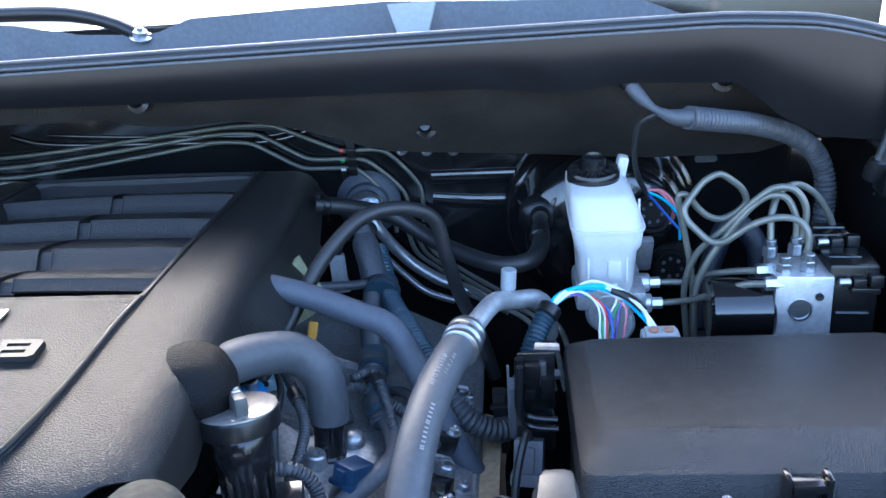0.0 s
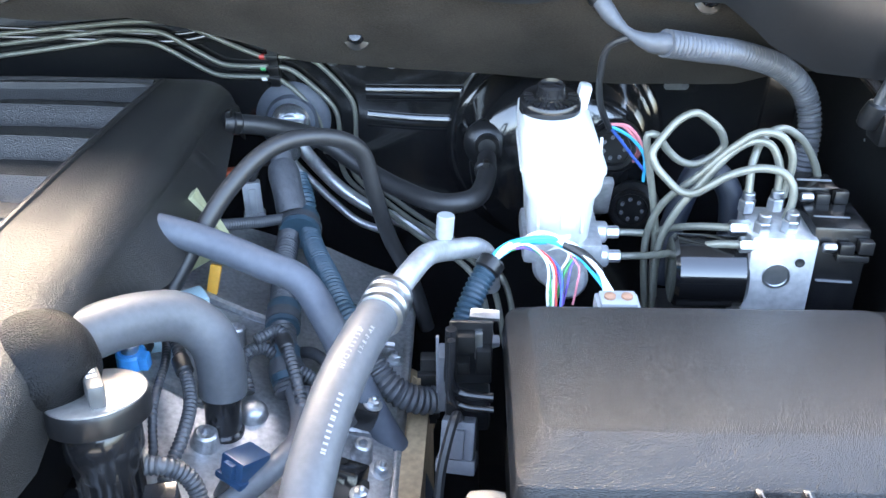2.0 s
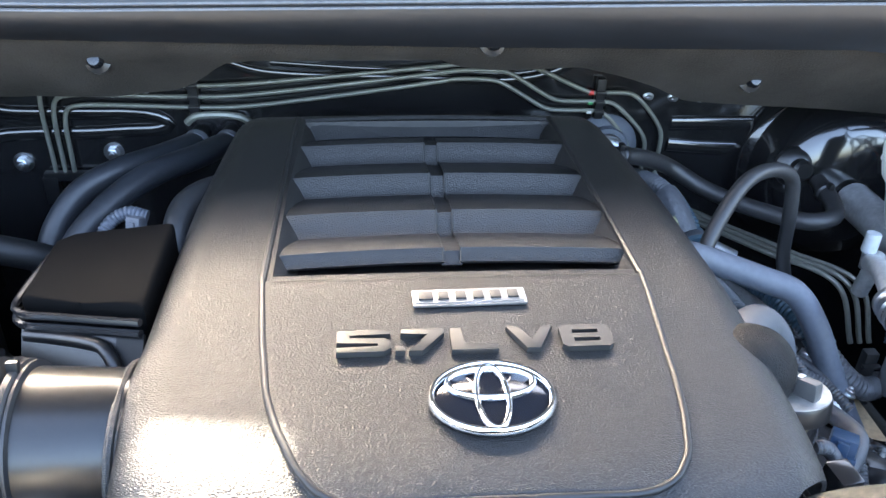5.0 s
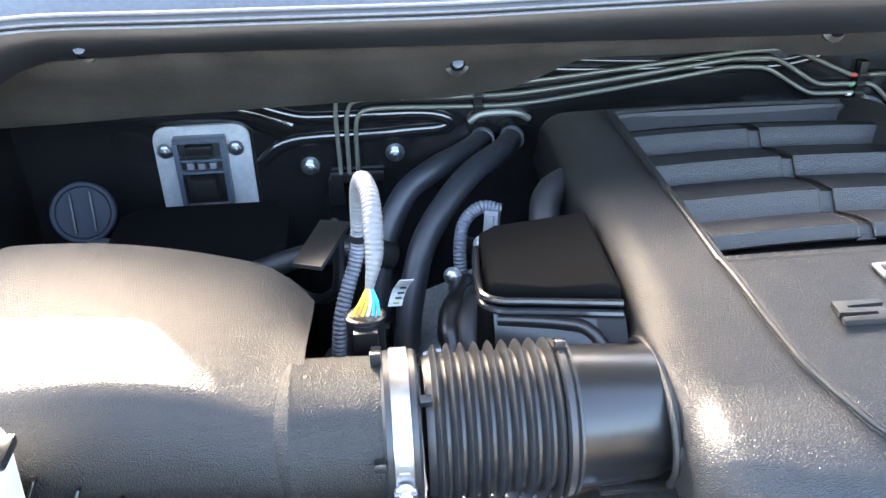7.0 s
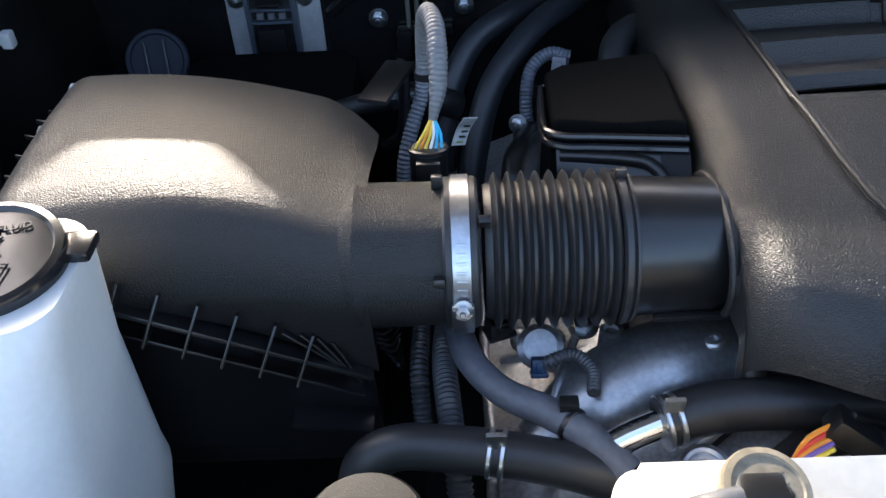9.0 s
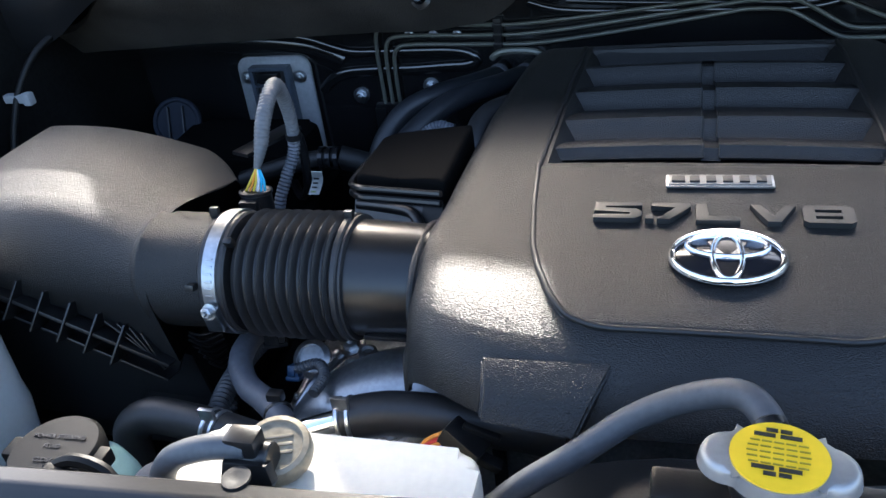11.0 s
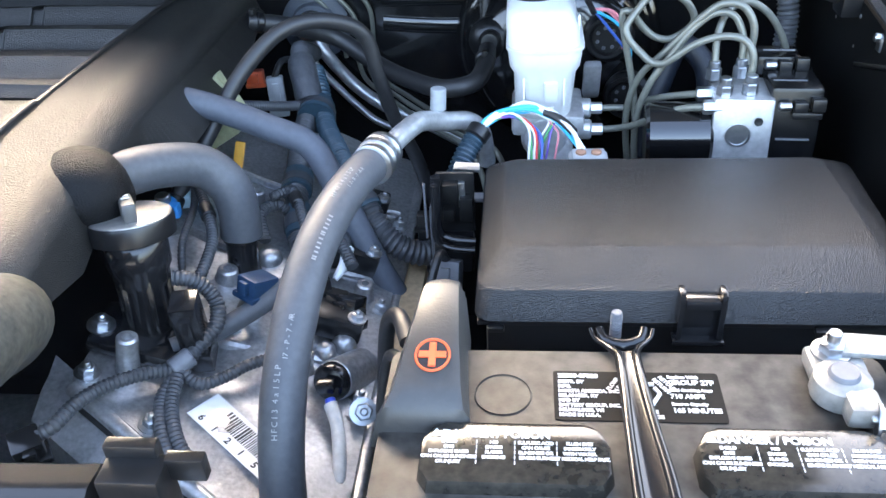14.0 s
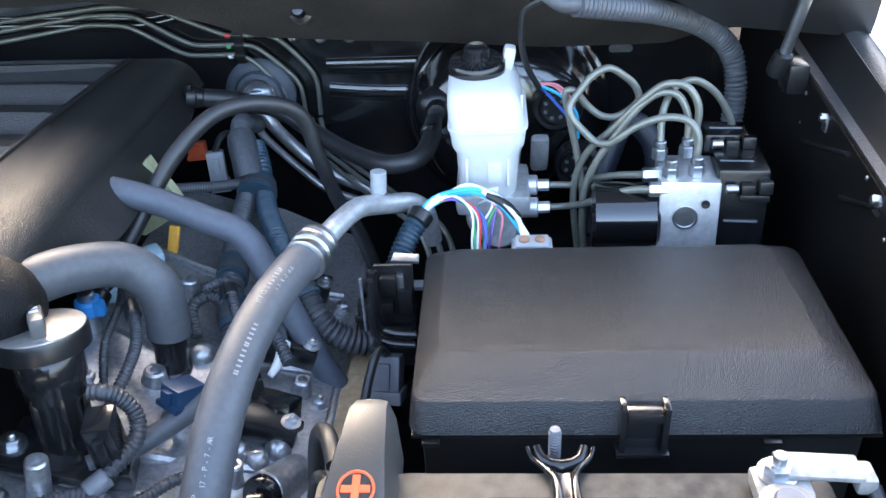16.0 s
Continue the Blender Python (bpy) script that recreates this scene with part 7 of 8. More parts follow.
# wiring between the breather and the pressure hose
iw = thing("valve_cover_loom", (0.26, 0.12, 0.95), "thin black corrugated wiring on the valve cover", "wiring loom")
for pts, r in (([(0.238, 0.180, 1.000), (0.256, 0.146, 0.995), (0.271, 0.110, 0.990), (0.273, 0.077, 0.985), (0.268, 0.050, 0.975), (0.268, 0.035, 0.960)], 0.0052), ([(0.223, 0.204, 0.985), (0.237, 0.161, 0.988), (0.243, 0.110, 0.985), (0.249, 0.080, 0.965)], 0.0036),
               ([(0.296, 0.202, 0.975), (0.314, 0.214, 0.976), (0.330, 0.181, 0.968), (0.342, 0.150, 0.950), (0.350, 0.125, 0.940)], 0.0052), ([(0.324, 0.191, 0.957), (0.346, 0.184, 0.949), (0.363, 0.175, 0.943), (0.379, 0.150, 0.932)], 0.0062)):
    bm = B()
    tube(bm, pts, r, 10, ribs=0.0036)
    part("branch", bm, CONDUIT, iw)
for p, q in (((0.252, 0.152, 0.996), (0.260, 0.138, 0.994)), ((0.318, 0.208, 0.974), (0.324, 0.196, 0.971))):
    bm = B()
    rod(bm, p, q, 0.0068, 12)
    part("tape_wrap", bm, RUBBER, iw)
# ignition coils along the valve cover
for x, y in ((0.372, 0.088), (0.372, 0.185), (0.368, 0.282)):
    co = thing("ignition_coil", (x, y, 0.90), "black plastic ignition coil on the valve cover", "ignition coil", "ignition coils")
    cmx = frame_at((x, y, 0.912), (0.93, 0.0, -0.30), (0.10, 1, 0.0))
    bm = B()
    box(bm, (0, 0, 0.008), (0.046, 0.026, 0.024), bev=0.004)
    bmesh.ops.transform(bm, matrix=cmx, verts=bm.verts)
    part("body", bm, SATIN, co)
    bm = B()
    box(bm, (-0.006, 0.018, 0.012), (0.020, 0.020, 0.018), bev=0.003)
    bmesh.ops.transform(bm, matrix=cmx, verts=bm.verts)
    part("plug", bm, DULL, co)
    bm = B()
    hexbolt(bm, cmx @ Vector((0.016, -0.004, 0.020)), (0.3, 0, 1), 0.0055, 0.006)
    part("bolt", bm, ZINC, co)
# oil filler
of = thing("oil_filler", (0.250, 0.02, 0.93), "black oil filler neck with a grey ribbed cap", "oil filler")
OM = aim((0.242, 0.026, 0.948), (0.239, 0.049, 1.054))
OL = (Vector((0.239, 0.049, 1.054)) - Vector((0.242, 0.026, 0.948))).length
bm = B()
lathe(bm, [(0.027, 0), (0.027, 0.010), (0.0185, 0.012), (0.0185, 0.05), (0.0215, 0.056), (0.0215, OL - 0.046), (0.0245, OL - 0.040), (0.0245, OL - 0.022), (0.022, OL - 0.018)], OM, 30)
neck = part("neck", bm, GLOSSY, of)
for a in range(0, 360, 60):
    b = radians(a)
    bm = B()
    box(bm, OM @ Vector((0.0190 * math.cos(b), 0.0190 * math.sin(b), 0.035)), (0.005, 0.005, 0.05), OM.to_3x3(), bev=0.001)
    part("neck_rib", bm, GLOSSY, neck)
bm = B()
box(bm, (0.240, 0.018, 0.960), (0.078, 0.050, 0.012), Matrix.Rotation(radians(18), 3, "Y"), bev=0.005)
part("foot", bm, GLOSSY, of)
bm = B()
lathe(bm, [(0.0225, OL - 0.018), (0.0325, OL - 0.016), (0.0325, OL - 0.004), (0.0315, OL - 0.001)], OM, 40)
cap_rim = part("cap_rim", bm, SATIN, of)
bm = B()
lathe(bm, [(0.0315, OL - 0.003), (0.0311, OL), (0.0295, OL + 0.001), (0, OL + 0.0015)], OM, 40)
cap = part("cap", bm, surf("worn_grey_cap", (0.42, 0.41, 0.39), 0.34, 0.75, var=0.2, big=60, bump=0.25, bump_scale=300), of, "grey worn oil cap")
bm = B()
box(bm, OM @ Vector((0.000, 0.002, OL + 0.008)), (0.0105, 0.047, 0.016), OM.to_3x3() @ Matrix.Rotation(radians(24), 3, "Z"), bev=0.003)
hd_ = part("grip", bm, surf("grey_grip", (0.07, 0.07, 0.068), 0.4, var=0.15, bump=0.1), cap)
for k in range(3):
    bm = B()
    m = OM @ Matrix.Rotation(radians(24), 4, "Z") @ Matrix.Translation((0.001, -0.004 + k * 0.007, OL + 0.0162))
    prism(bm, [(-0.003, -0.002), (0.003, -0.002), (0.003, 0.002), (-0.003, 0.002)], 0, 0.0003, m)
    part("print_bar", bm, PRINT, hd_)
for k, z in ((0, 0.075),):
    for j in range(7):
        a = radians(-130 + j * 11)
        bm = B()
        box(bm, OM @ Vector((0.0233 * math.cos(a), 0.0233 * math.sin(a), OL - 0.034)), (0.0008, 0.003, 0.003), OM.to_3x3() @ Matrix.Rotation(a, 3, "Z"), bev=0)
        part("moulded_mark", bm, GREYPL, of)
bm = B()
hexbolt(bm, (0.210, 0.012, 0.976), (0.3, 0, 1), 0.0072, 0.008)
solo("bolt", bm, ZINC, "silver flange bolt beside the oil filler", "bolt")

# fuse box feed: relay holder, conduit and coloured wires
rh = thing("relay_holder", (0.472, 0.20, 0.86), "black plastic relay holder beside the fuse box", "relay holder")
bm = B()
box(bm, (0.474, 0.182, 0.982), (0.034, 0.004, 0.062), bev=0.0015)
box(bm, (0.472, 0.172, 0.935), (0.036, 0.030, 0.030), bev=0.004)
body_ = part("body", bm, SATIN, rh)
for dy, r in ((0.0, 0.0045), (-0.014, 0.0032)):
    bm = B()
    tube(bm, [(0.4585, 0.165 + dy, 1.018), (0.4580, 0.165 + dy, 0.990), (0.4575, 0.165 + dy, 0.968), (0.4610, 0.164 + dy, 0.958), (0.470, 0.163 + dy, 0.954), (0.492, 0.162 + dy, 0.952)], r, 10, 0.004)
    part("tray_rim", bm, GLOSSY, body_)
bm = B()
box(bm, (0.4480, 0.166, 0.982), (0.0022, 0.004, 0.056), bev=0.0006)
part("guide", bm, GREYPL, rh, "pale plastic guide")
for x, z, w_, h_ in ((0.470, 0.998, 0.014, 0.016), (0.484, 0.980, 0.012, 0.024), (0.468, 0.974, 0.010, 0.012)):
    bm = B()
    box(bm, (x, 0.176, z), (w_, 0.012, h_), bev=0.0015)
    part("relay", bm, DULL, rh)
bm = B()
prism(bm, [(-0.012, -0.003), (0.012, -0.005), (0.012, 0.004), (-0.010, 0.006)], 0, 0.003, frame_at((0.484, 0.190, 1.012), (1, 0, 0), (0, 1, 0.3)), 0.0008)
box(bm, (0.480, 0.178, 0.992), (0.006, 0.004, 0.026), bev=0.001)
part("tab", bm, ZINC, rh, "bare steel tab")
bm = B()
box(bm, (0.452, 0.205, 0.935), (0.010, 0.020, 0.060), bev=0.002)
box(bm, (0.490, 0.222, 0.962), (0.018, 0.012, 0.005), bev=0.002)
part("bracket", bm, GREYPL, rh)
bm = B()
box(bm, (0.438, 0.225, 0.905), (0.014, 0.012, 0.075), bev=0.002)
for k in range(4):
    box(bm, (0.438, 0.217, 0.880 + 0.016 * k), (0.019, 0.006, 0.004), bev=0.001)
part("side_rack", bm, MATTE, rh)
fw = thing("fuse_box_loom", (0.53, 0.26, 0.95), "blue-black conduit opening into bundled coloured wires", "wiring loom")
bm = B()
tube(bm, [(0.462, 0.226, 0.950), (0.470, 0.244, 0.972), (0.480, 0.262, 0.990), (0.490, 0.276, 1.002)], 0.0112, 14, ribs=0.0046)
part("conduit", bm, BLUELOOM, fw)
bm = B()
rod(bm, (0.487, 0.272, 0.999), (0.494, 0.281, 1.006), 0.0122, 14)
part("tape_wrap", bm, SATIN, fw)
random.seed(11)
for k, (col, r) in enumerate((("white", 0.0018), ("white", 0.0017), ("cyan", 0.0022), ("cyan", 0.0019), ("white", 0.0016), ("white", 0.0015), ("white", 0.0017), ("cyan", 0.0016))):
    o = [random.uniform(-0.005, 0.005) for _ in range(6)]
    bm = B()
    tube(bm, [(0.490 + o[0] * 0.6, 0.277, 1.003 + o[1] * 0.6), (0.508 + o[0], 0.290, 1.014 + o[2] * 0.7), (0.535, 0.295 + o[3], 1.020 + o[1]), (0.562, 0.280 + o[4], 1.019 + o[2]), (0.582 + o[5] * 0.5, 0.250, 1.014 + o[3]), (0.590 + o[0], 0.232, 1.000)], r, 8)
    part("wire", bm, WIRES[col], fw)
bm = B()
tube(bm, [(0.556, 0.284, 1.0205), (0.570, 0.270, 1.0195), (0.582, 0.252, 1.015)], 0.0042, 8)
part("wire_tape", bm, WIRES["black"], fw)
for k, col in enumerate(("white", "green", "white", "red", "purple", "blue", "white", "green", "purple", "pink")):
    bm = B()
    a_, b_, c_ = random.uniform(-1, 1), random.uniform(-1, 1), random.uniform(-1, 1)
    if k < 6:
        x = 0.538 + 0.0022 * k + 0.002 * a_
        pts = [(0.505, 0.287, 1.011), (0.522 + 0.003 * b_, 0.288, 1.016 + 0.002 * a_), (x, 0.274 + 0.003 * c_, 1.007 + 0.003 * b_), (x + 0.004 + 0.004 * c_, 0.252, 0.985), (x + 0.006 * b_, 0.230, 0.958)]
    else:
        x = 0.548 + 0.006 * (k - 6) + 0.003 * a_
        pts = [(0.556, 0.286, 1.018), (0.563 + 0.004 * b_, 0.280, 1.012), (0.5 * x + 0.284 + 0.003 * a_, 0.274, 1.004), (x, 0.268 + 0.004 * c_, 0.990), (x - 0.003, 0.262, 0.972)]
    tube(bm, pts, 0.0012, 6)
    part("wire", bm, WIRES[col], fw)
bm = B()
box(bm, (0.594, 0.222, 0.992), (0.036, 0.026, 0.026), bev=0.003)
box(bm, (0.594, 0.222, 1.006), (0.030, 0.020, 0.006), bev=0.002)
wc = part("connector", bm, PALEPL, fw, "pale grey connector block")
for dx in (-0.007, 0.007):
    bm = B()
    lathe(bm, [(0.0048, 0), (0.0048, 0.003), (0.003, 0.004)], Matrix.Translation((0.594 + dx, 0.222, 1.008)), 12)
    part("seal", bm, surf("brown_seal", (0.30, 0.16, 0.10), 0.6, bump=0.0), wc)

# big conduit from the cowl to the right-hand corner
cr = thing("cowl_conduit", (0.73, 0.45, 1.04), "grey corrugated wiring conduit from the cowl", "conduit")
bm = B()
tube(bm, [(0.640, 0.376, 1.170), (0.680, 0.398, 1.158), (0.727, 0.430, 1.142), (0.785, 0.470, 1.112), (0.818, 0.486, 1.080), (0.828, 0.480, 1.045), (0.826, 0.47, 0.98)], 0.0125, 14, ribs=0.0052)
part("conduit", bm, surf("grey_loom", (0.085, 0.09, 0.10), 0.42, var=0.2, bump=0.1), cr)
bm = B()
tube(bm, [(0.583, 0.40, 1.202), (0.595, 0.387, 1.188), (0.610, 0.376, 1.178), (0.626, 0.372, 1.172), (0.644, 0.378, 1.169)], [0.0075, 0.0070, 0.0035, 0.008, 0.0105], 12, wobble=0.12)
part("taped_end", bm, GREYHOSE, cr, "ragged grey tape wrap")
bm = B()
tube(bm, [(0.572, 0.412, 1.214), (0.585, 0.400, 1.200)], 0.0095, 12)
part("grommet", bm, MATTE, cr)
single("sensor_wire", [(0.612, 0.377, 1.176), (0.594, 0.386, 1.164), (0.590, 0.395, 1.134), (0.596, 0.412, 1.098), (0.610, 0.430, 1.066)], 0.0032, RUBBER, "thin black braided sensor wire", "wire", n=8, wobble=0.15)
for k, col in enumerate(("blue", "pink", "pink", "cyan")):
    single("plug_wire", [(0.608, 0.430, 1.070), (0.622 + 0.004 * k, 0.440, 1.052 + (0.012 if col == "pink" else 0.0)), (0.640 + 0.004 * k, 0.446, 1.040 if col == "pink" else 1.028), ((0.648, 0.475, 1.008) if col == "pink" else (0.655, 0.448, 1.010 - 0.004 * k))], 0.0018, WIRES[col], "thin coloured sensor wire at the brake booster", "wire", n=6, group="sensor wires")

# brake pipes to the pressure unit
for pts in ([(0.655, 0.35, 0.9), (0.649, 0.352, 1.0), (0.637, 0.356, 1.059), (0.632, 0.358, 1.083), (0.632, 0.358, 1.092), (0.639, 0.358, 1.092), (0.653, 0.36, 1.075), (0.665, 0.36, 1.065), (0.679, 0.36, 1.062), (0.694, 0.36, 1.07), (0.702, 0.36, 1.08), (0.701, 0.36, 1.087), (0.696, 0.36, 1.096), (0.685, 0.358, 1.106), (0.673, 0.356, 1.114), (0.666, 0.354, 1.114), (0.655, 0.352, 1.108), (0.642, 0.346, 1.094), (0.634, 0.34, 1.083), (0.636, 0.336, 1.074), (0.648, 0.33, 1.061), (0.659, 0.324, 1.053), (0.67, 0.318, 1.054), (0.679, 0.314, 1.062), (0.692, 0.312, 1.073), (0.708, 0.31, 1.081), (0.725, 0.308, 1.084), (0.739, 0.305, 1.081), (0.746, 0.3, 1.073), (0.748, 0.297, 1.059), (0.745, 0.295, 1.042)],
            [(0.655, 0.335, 0.90), (0.650, 0.332, 0.99), (0.660, 0.330, 1.028), (0.680, 0.330, 1.060), (0.700, 0.330, 1.088), (0.716, 0.330, 1.099), (0.732, 0.330, 1.096), (0.742, 0.325, 1.078), (0.743, 0.318, 1.050)],
            [(0.650, 0.345, 0.90), (0.642, 0.350, 0.99), (0.652, 0.345, 1.030), (0.676, 0.335, 1.062), (0.702, 0.330, 1.094), (0.720, 0.328, 1.108), (0.738, 0.326, 1.106), (0.750, 0.322, 1.088), (0.748, 0.318, 1.052)],
            [(0.718, 0.318, 1.050), (0.720, 0.330, 1.080), (0.731, 0.345, 1.096), (0.752, 0.360, 1.098), (0.772, 0.365, 1.086), (0.790, 0.368, 1.062), (0.80, 0.37, 1.04)],
            [(0.616, 0.364, 0.986), (0.630, 0.362, 0.987), (0.646, 0.356, 0.990), (0.660, 0.342, 1.004), (0.680, 0.322, 1.018), (0.702, 0.300, 1.030)],
            [(0.616, 0.344, 0.971), (0.632, 0.340, 0.974), (0.648, 0.325, 0.985), (0.664, 0.300, 1.006), (0.686, 0.285, 1.022), (0.704, 0.275, 1.028)]):
    single("brake_pipe", pts, 0.0036, LINE, "bent grey coated brake pipe at the pressure unit", "brake pipe", n=10, step=0.004, group="brake pipes")
bm = B()
tube(bm, [(0.660, 0.36, 0.93), (0.680, 0.39, 1.00), (0.70, 0.40, 1.04), (0.725, 0.39, 1.02), (0.73, 0.37, 0.95)], 0.012, 12)
solo("coiled_hose", bm, surf("navy_rubber", (0.009, 0.013, 0.022), 0.5, bump=0.1), "dark navy rubber hose behind the pump motor", "hose")
# cable by the positive cover
single("starter_cable", [(0.456, -0.030, 1.000), (0.446, -0.002, 1.000), (0.436, 0.012, 0.985), (0.430, 0.010, 0.950), (0.428, -0.01, 0.88)], 0.0062, RUBBER, "black starter cable from the positive terminal", "cable", n=12)
single("starter_cable", [(0.450, -0.036, 0.990), (0.440, -0.020, 0.978), (0.432, -0.03, 0.94), (0.43, -0.05, 0.86)], 0.0045, RUBBER, "thin black cable from the positive terminal", "cable", n=10)
bm = B()
prism(bm, [(0.418, 0.03), (0.432, 0.03), (0.436, 0.14), (0.440, 0.26), (0.420, 0.27), (0.416, 0.14)], 0.70, 0.884, None, 0.006, 2)
solo("heat_shield", bm, TAN, "tan woven heat shield beside the engine", "heat shield")
bm = B()
sheet(bm, lambda u, v: (0.345 + 0.085 * u + 0.01 * math.sin(9 * v), 0.06 + 0.34 * v, 0.755 + 0.03 * math.sin(u * math.pi) + 0.006 * noise.noise(Vector((u * 6, v * 14, 5)))), 14, 40, 0.003)
solo("exhaust_shield", bm, TAN, "rusty tan exhaust shield deep beside the engine", "heat shield")

# ---- left bank: heater hoses, looms and small parts ----
ht = thing("heater_pipe_flange", (-0.28, 0.63, 1.02), "silver heater pipe flange on the firewall", "flange")
bm = B()
prism(bm, rounded(0.088, 0.036, 0.017), 0, 0.010, frame_at((-0.272, 0.640, 1.020), (1, 0, 0), (0, 0, 1)), 0.003)
part("plate", bm, GLOSSY, ht)
bm = B()
tube(bm, [(-0.312, 0.628, 1.026), (-0.300, 0.626, 1.036), (-0.245, 0.626, 1.036), (-0.230, 0.628, 1.026)], 0.005, 8)
part("rim", bm, LINE, ht)
for x in (-0.295, -0.255):
    bm = B()
    rod(bm, (x, 0.632, 1.012), (x - 0.005, 0.585, 1.010), 0.0125, 20)
    part("pipe_stub", bm, DULL, ht)
    bm = B()
    lathe(bm, [(0.0165, 0), (0.0165, 0.010)], aim((x - 0.002, 0.606, 1.011), (x - 0.004, 0.59, 1.010)), 20)
    part("clamp", bm, GREYPL, ht)
for pts in ([(-0.298, 0.600, 1.011), (-0.318, 0.560, 1.018), (-0.352, 0.520, 1.022), (-0.388, 0.490, 1.010), (-0.412, 0.460, 0.980), (-0.425, 0.435, 0.935), (-0.432, 0.41, 0.88), (-0.435, 0.39, 0.80)],
            [(-0.258, 0.600, 1.011), (-0.275, 0.548, 1.022), (-0.310, 0.490, 1.030), (-0.345, 0.440, 1.018), (-0.375, 0.400, 0.990), (-0.392, 0.365, 0.945), (-0.402, 0.335, 0.890), (-0.41, 0.32, 0.80)]):
    pts = [(x - 0.018 * min(1, k / 2), y - 0.022 * min(1, k / 2), z) for k, (x, y, z) in enumerate(pts)]
    hh = thing("heater_hose", pts[3], "thick dark blue-grey heater hose with a silver clamp", "hose", "heater hoses")
    bm = B()
    tube(bm, pts, 0.0150, 18, 0.006, wobble=0.02)
    part("hose", bm, HEATER, hh)
    bm = B()
    lathe(bm, [(0.0152, 0), (0.0168, 0.001), (0.0168, 0.011), (0.0152, 0.012)], aim(pts[6], pts[7]), 20)
    box(bm, Vector(pts[6]) + Vector((0.006, -0.018, -0.004)), (0.014, 0.008, 0.012), bev=0.002)
    part("clamp", bm, ZINC, hh, "silver hose clamp")
# black hose joint running to the outer side
jh = thing("vacuum_pipe_joint", (-0.50, 0.40, 0.88), "black ribbed pipe joint behind the air cleaner", "pipe joint")
bm = B()
tube(bm, [(-0.62, 0.37, 0.955), (-0.54, 0.385, 0.975), (-0.480, 0.395, 0.980)], 0.013, 14)
tube(bm, [(-0.480, 0.395, 0.980), (-0.455, 0.400, 0.970), (-0.43, 0.41, 0.955)], 0.0165, 14)
part("pipe", bm, MATTE, jh)
for k in range(3):
    bm = B()
    lathe(bm, [(0.017, 0), (0.017, 0.006)], aim((-0.505 + 0.011 * k, 0.391, 0.979), (-0.49 + 0.011 * k, 0.392, 0.980)), 18)
    part("collar", bm, GLOSSY, jh)
bm = B()
tube(bm, [(-0.45, 0.40, 0.62), (-0.47, 0.36, 0.80), (-0.50, 0.35, 0.86)], 0.02, 12)
part("lower_pipe", bm, MATTE, jh)

# mass air flow sensor with its looped conduit
mf = thing("air_flow_sensor", (-0.445, 0.115, 1.04), "black air flow sensor plug with coloured wires", "sensor")
bm = B()
rod(bm, (-0.457, 0.128, 1.030), (-0.457, 0.130, 1.076), 0.0158, 22, 0.06)
box(bm, (-0.457, 0.111, 1.066), (0.020, 0.008, 0.018), bev=0.002)
part("plug", bm, SATIN, mf)
bm = B()
lathe(bm, [(0.0158, 0), (0.0172, 0.001), (0.0172, 0.004), (0.0150, 0.005), (0.0140, 0.001)], aim((-0.457, 0.130, 1.073), (-0.457, 0.132, 1.083)), 24)
part("seal", bm, SATIN, mf)
for k, col in enumerate(("yellow", "orange", "yellow", "white", "cyan", "cyan")):
    bm = B()
    tube(bm, [(-0.468 + 0.0044 * k, 0.130, 1.076), (-0.460 + 0.0028 * k, 0.133, 1.088), (-0.452, 0.138, 1.102)], 0.0013, 6)
    part("wire", bm, WIRES[col], mf)
bm = B()
tube(bm, [(-0.452, 0.136, 1.099), (-0.447, 0.146, 1.120), (-0.446, 0.162, 1.142), (-0.448, 0.190, 1.157), (-0.4535, 0.216, 1.157), (-0.458, 0.236, 1.136), (-0.460, 0.245, 1.106), (-0.461, 0.246, 1.088)], [0.0036, 0.0078, 0.0086, 0.0084, 0.0082, 0.0080, 0.0078, 0.0076], 14, ribs=0.0042, depth=0.10)
part("taped_loom", bm, PALELOOM, mf, "grey taped loom")
bm = B()
tube(bm, [(-0.461, 0.246, 1.090), (-0.464, 0.243, 1.065), (-0.474, 0.230, 1.038), (-0.483, 0.216, 1.010), (-0.488, 0.205, 0.96)], 0.0074, 14, ribs=0.0044)
part("conduit", bm, surf("mid_grey_loom", (0.12, 0.125, 0.14), 0.42, var=0.2, bump=0.1), mf)
bm = B()
lathe(bm, [(0.0092, 0), (0.0092, 0.007)], aim((-0.461, 0.246, 1.086), (-0.462, 0.245, 1.07)), 14)
part("tape_band", bm, SATIN, mf)

# cluster behind the resonator: valve, sensor hose, plugs
sh = thing("throttle_hose", (-0.27, 0.33, 0.98), "dark grey rubber hose elbow behind the resonator", "hose")
bm = B()
tube(bm, [(-0.262, 0.300, 0.99), (-0.268, 0.318, 1.030), (-0.262, 0.350, 1.052), (-0.240, 0.380, 1.055), (-0.21, 0.40, 1.05)], 0.0165, 18)
part("hose", bm, RUBBER, sh)
bm = B()
lathe(bm, [(0.0180, 0), (0.0195, 0.001), (0.0195, 0.011), (0.0180, 0.012)], aim((-0.266, 0.309, 1.010), (-0.268, 0.315, 1.024)), 22)
part("clamp", bm, SATIN, sh)
bm = B()
lathe(bm, [(0.017, 0), (0.017, 0.03), (0.012, 0.034)], aim((-0.260, 0.292, 0.965), (-0.262, 0.302, 0.995)), 18)
part("port", bm, ALLOY, sh)
plug("wiring_connector", (-0.319, 0.360, 1.020), (0.016, 0.016, 0.034), GREYPL, "grey wiring connector behind the resonator", -20, -15)
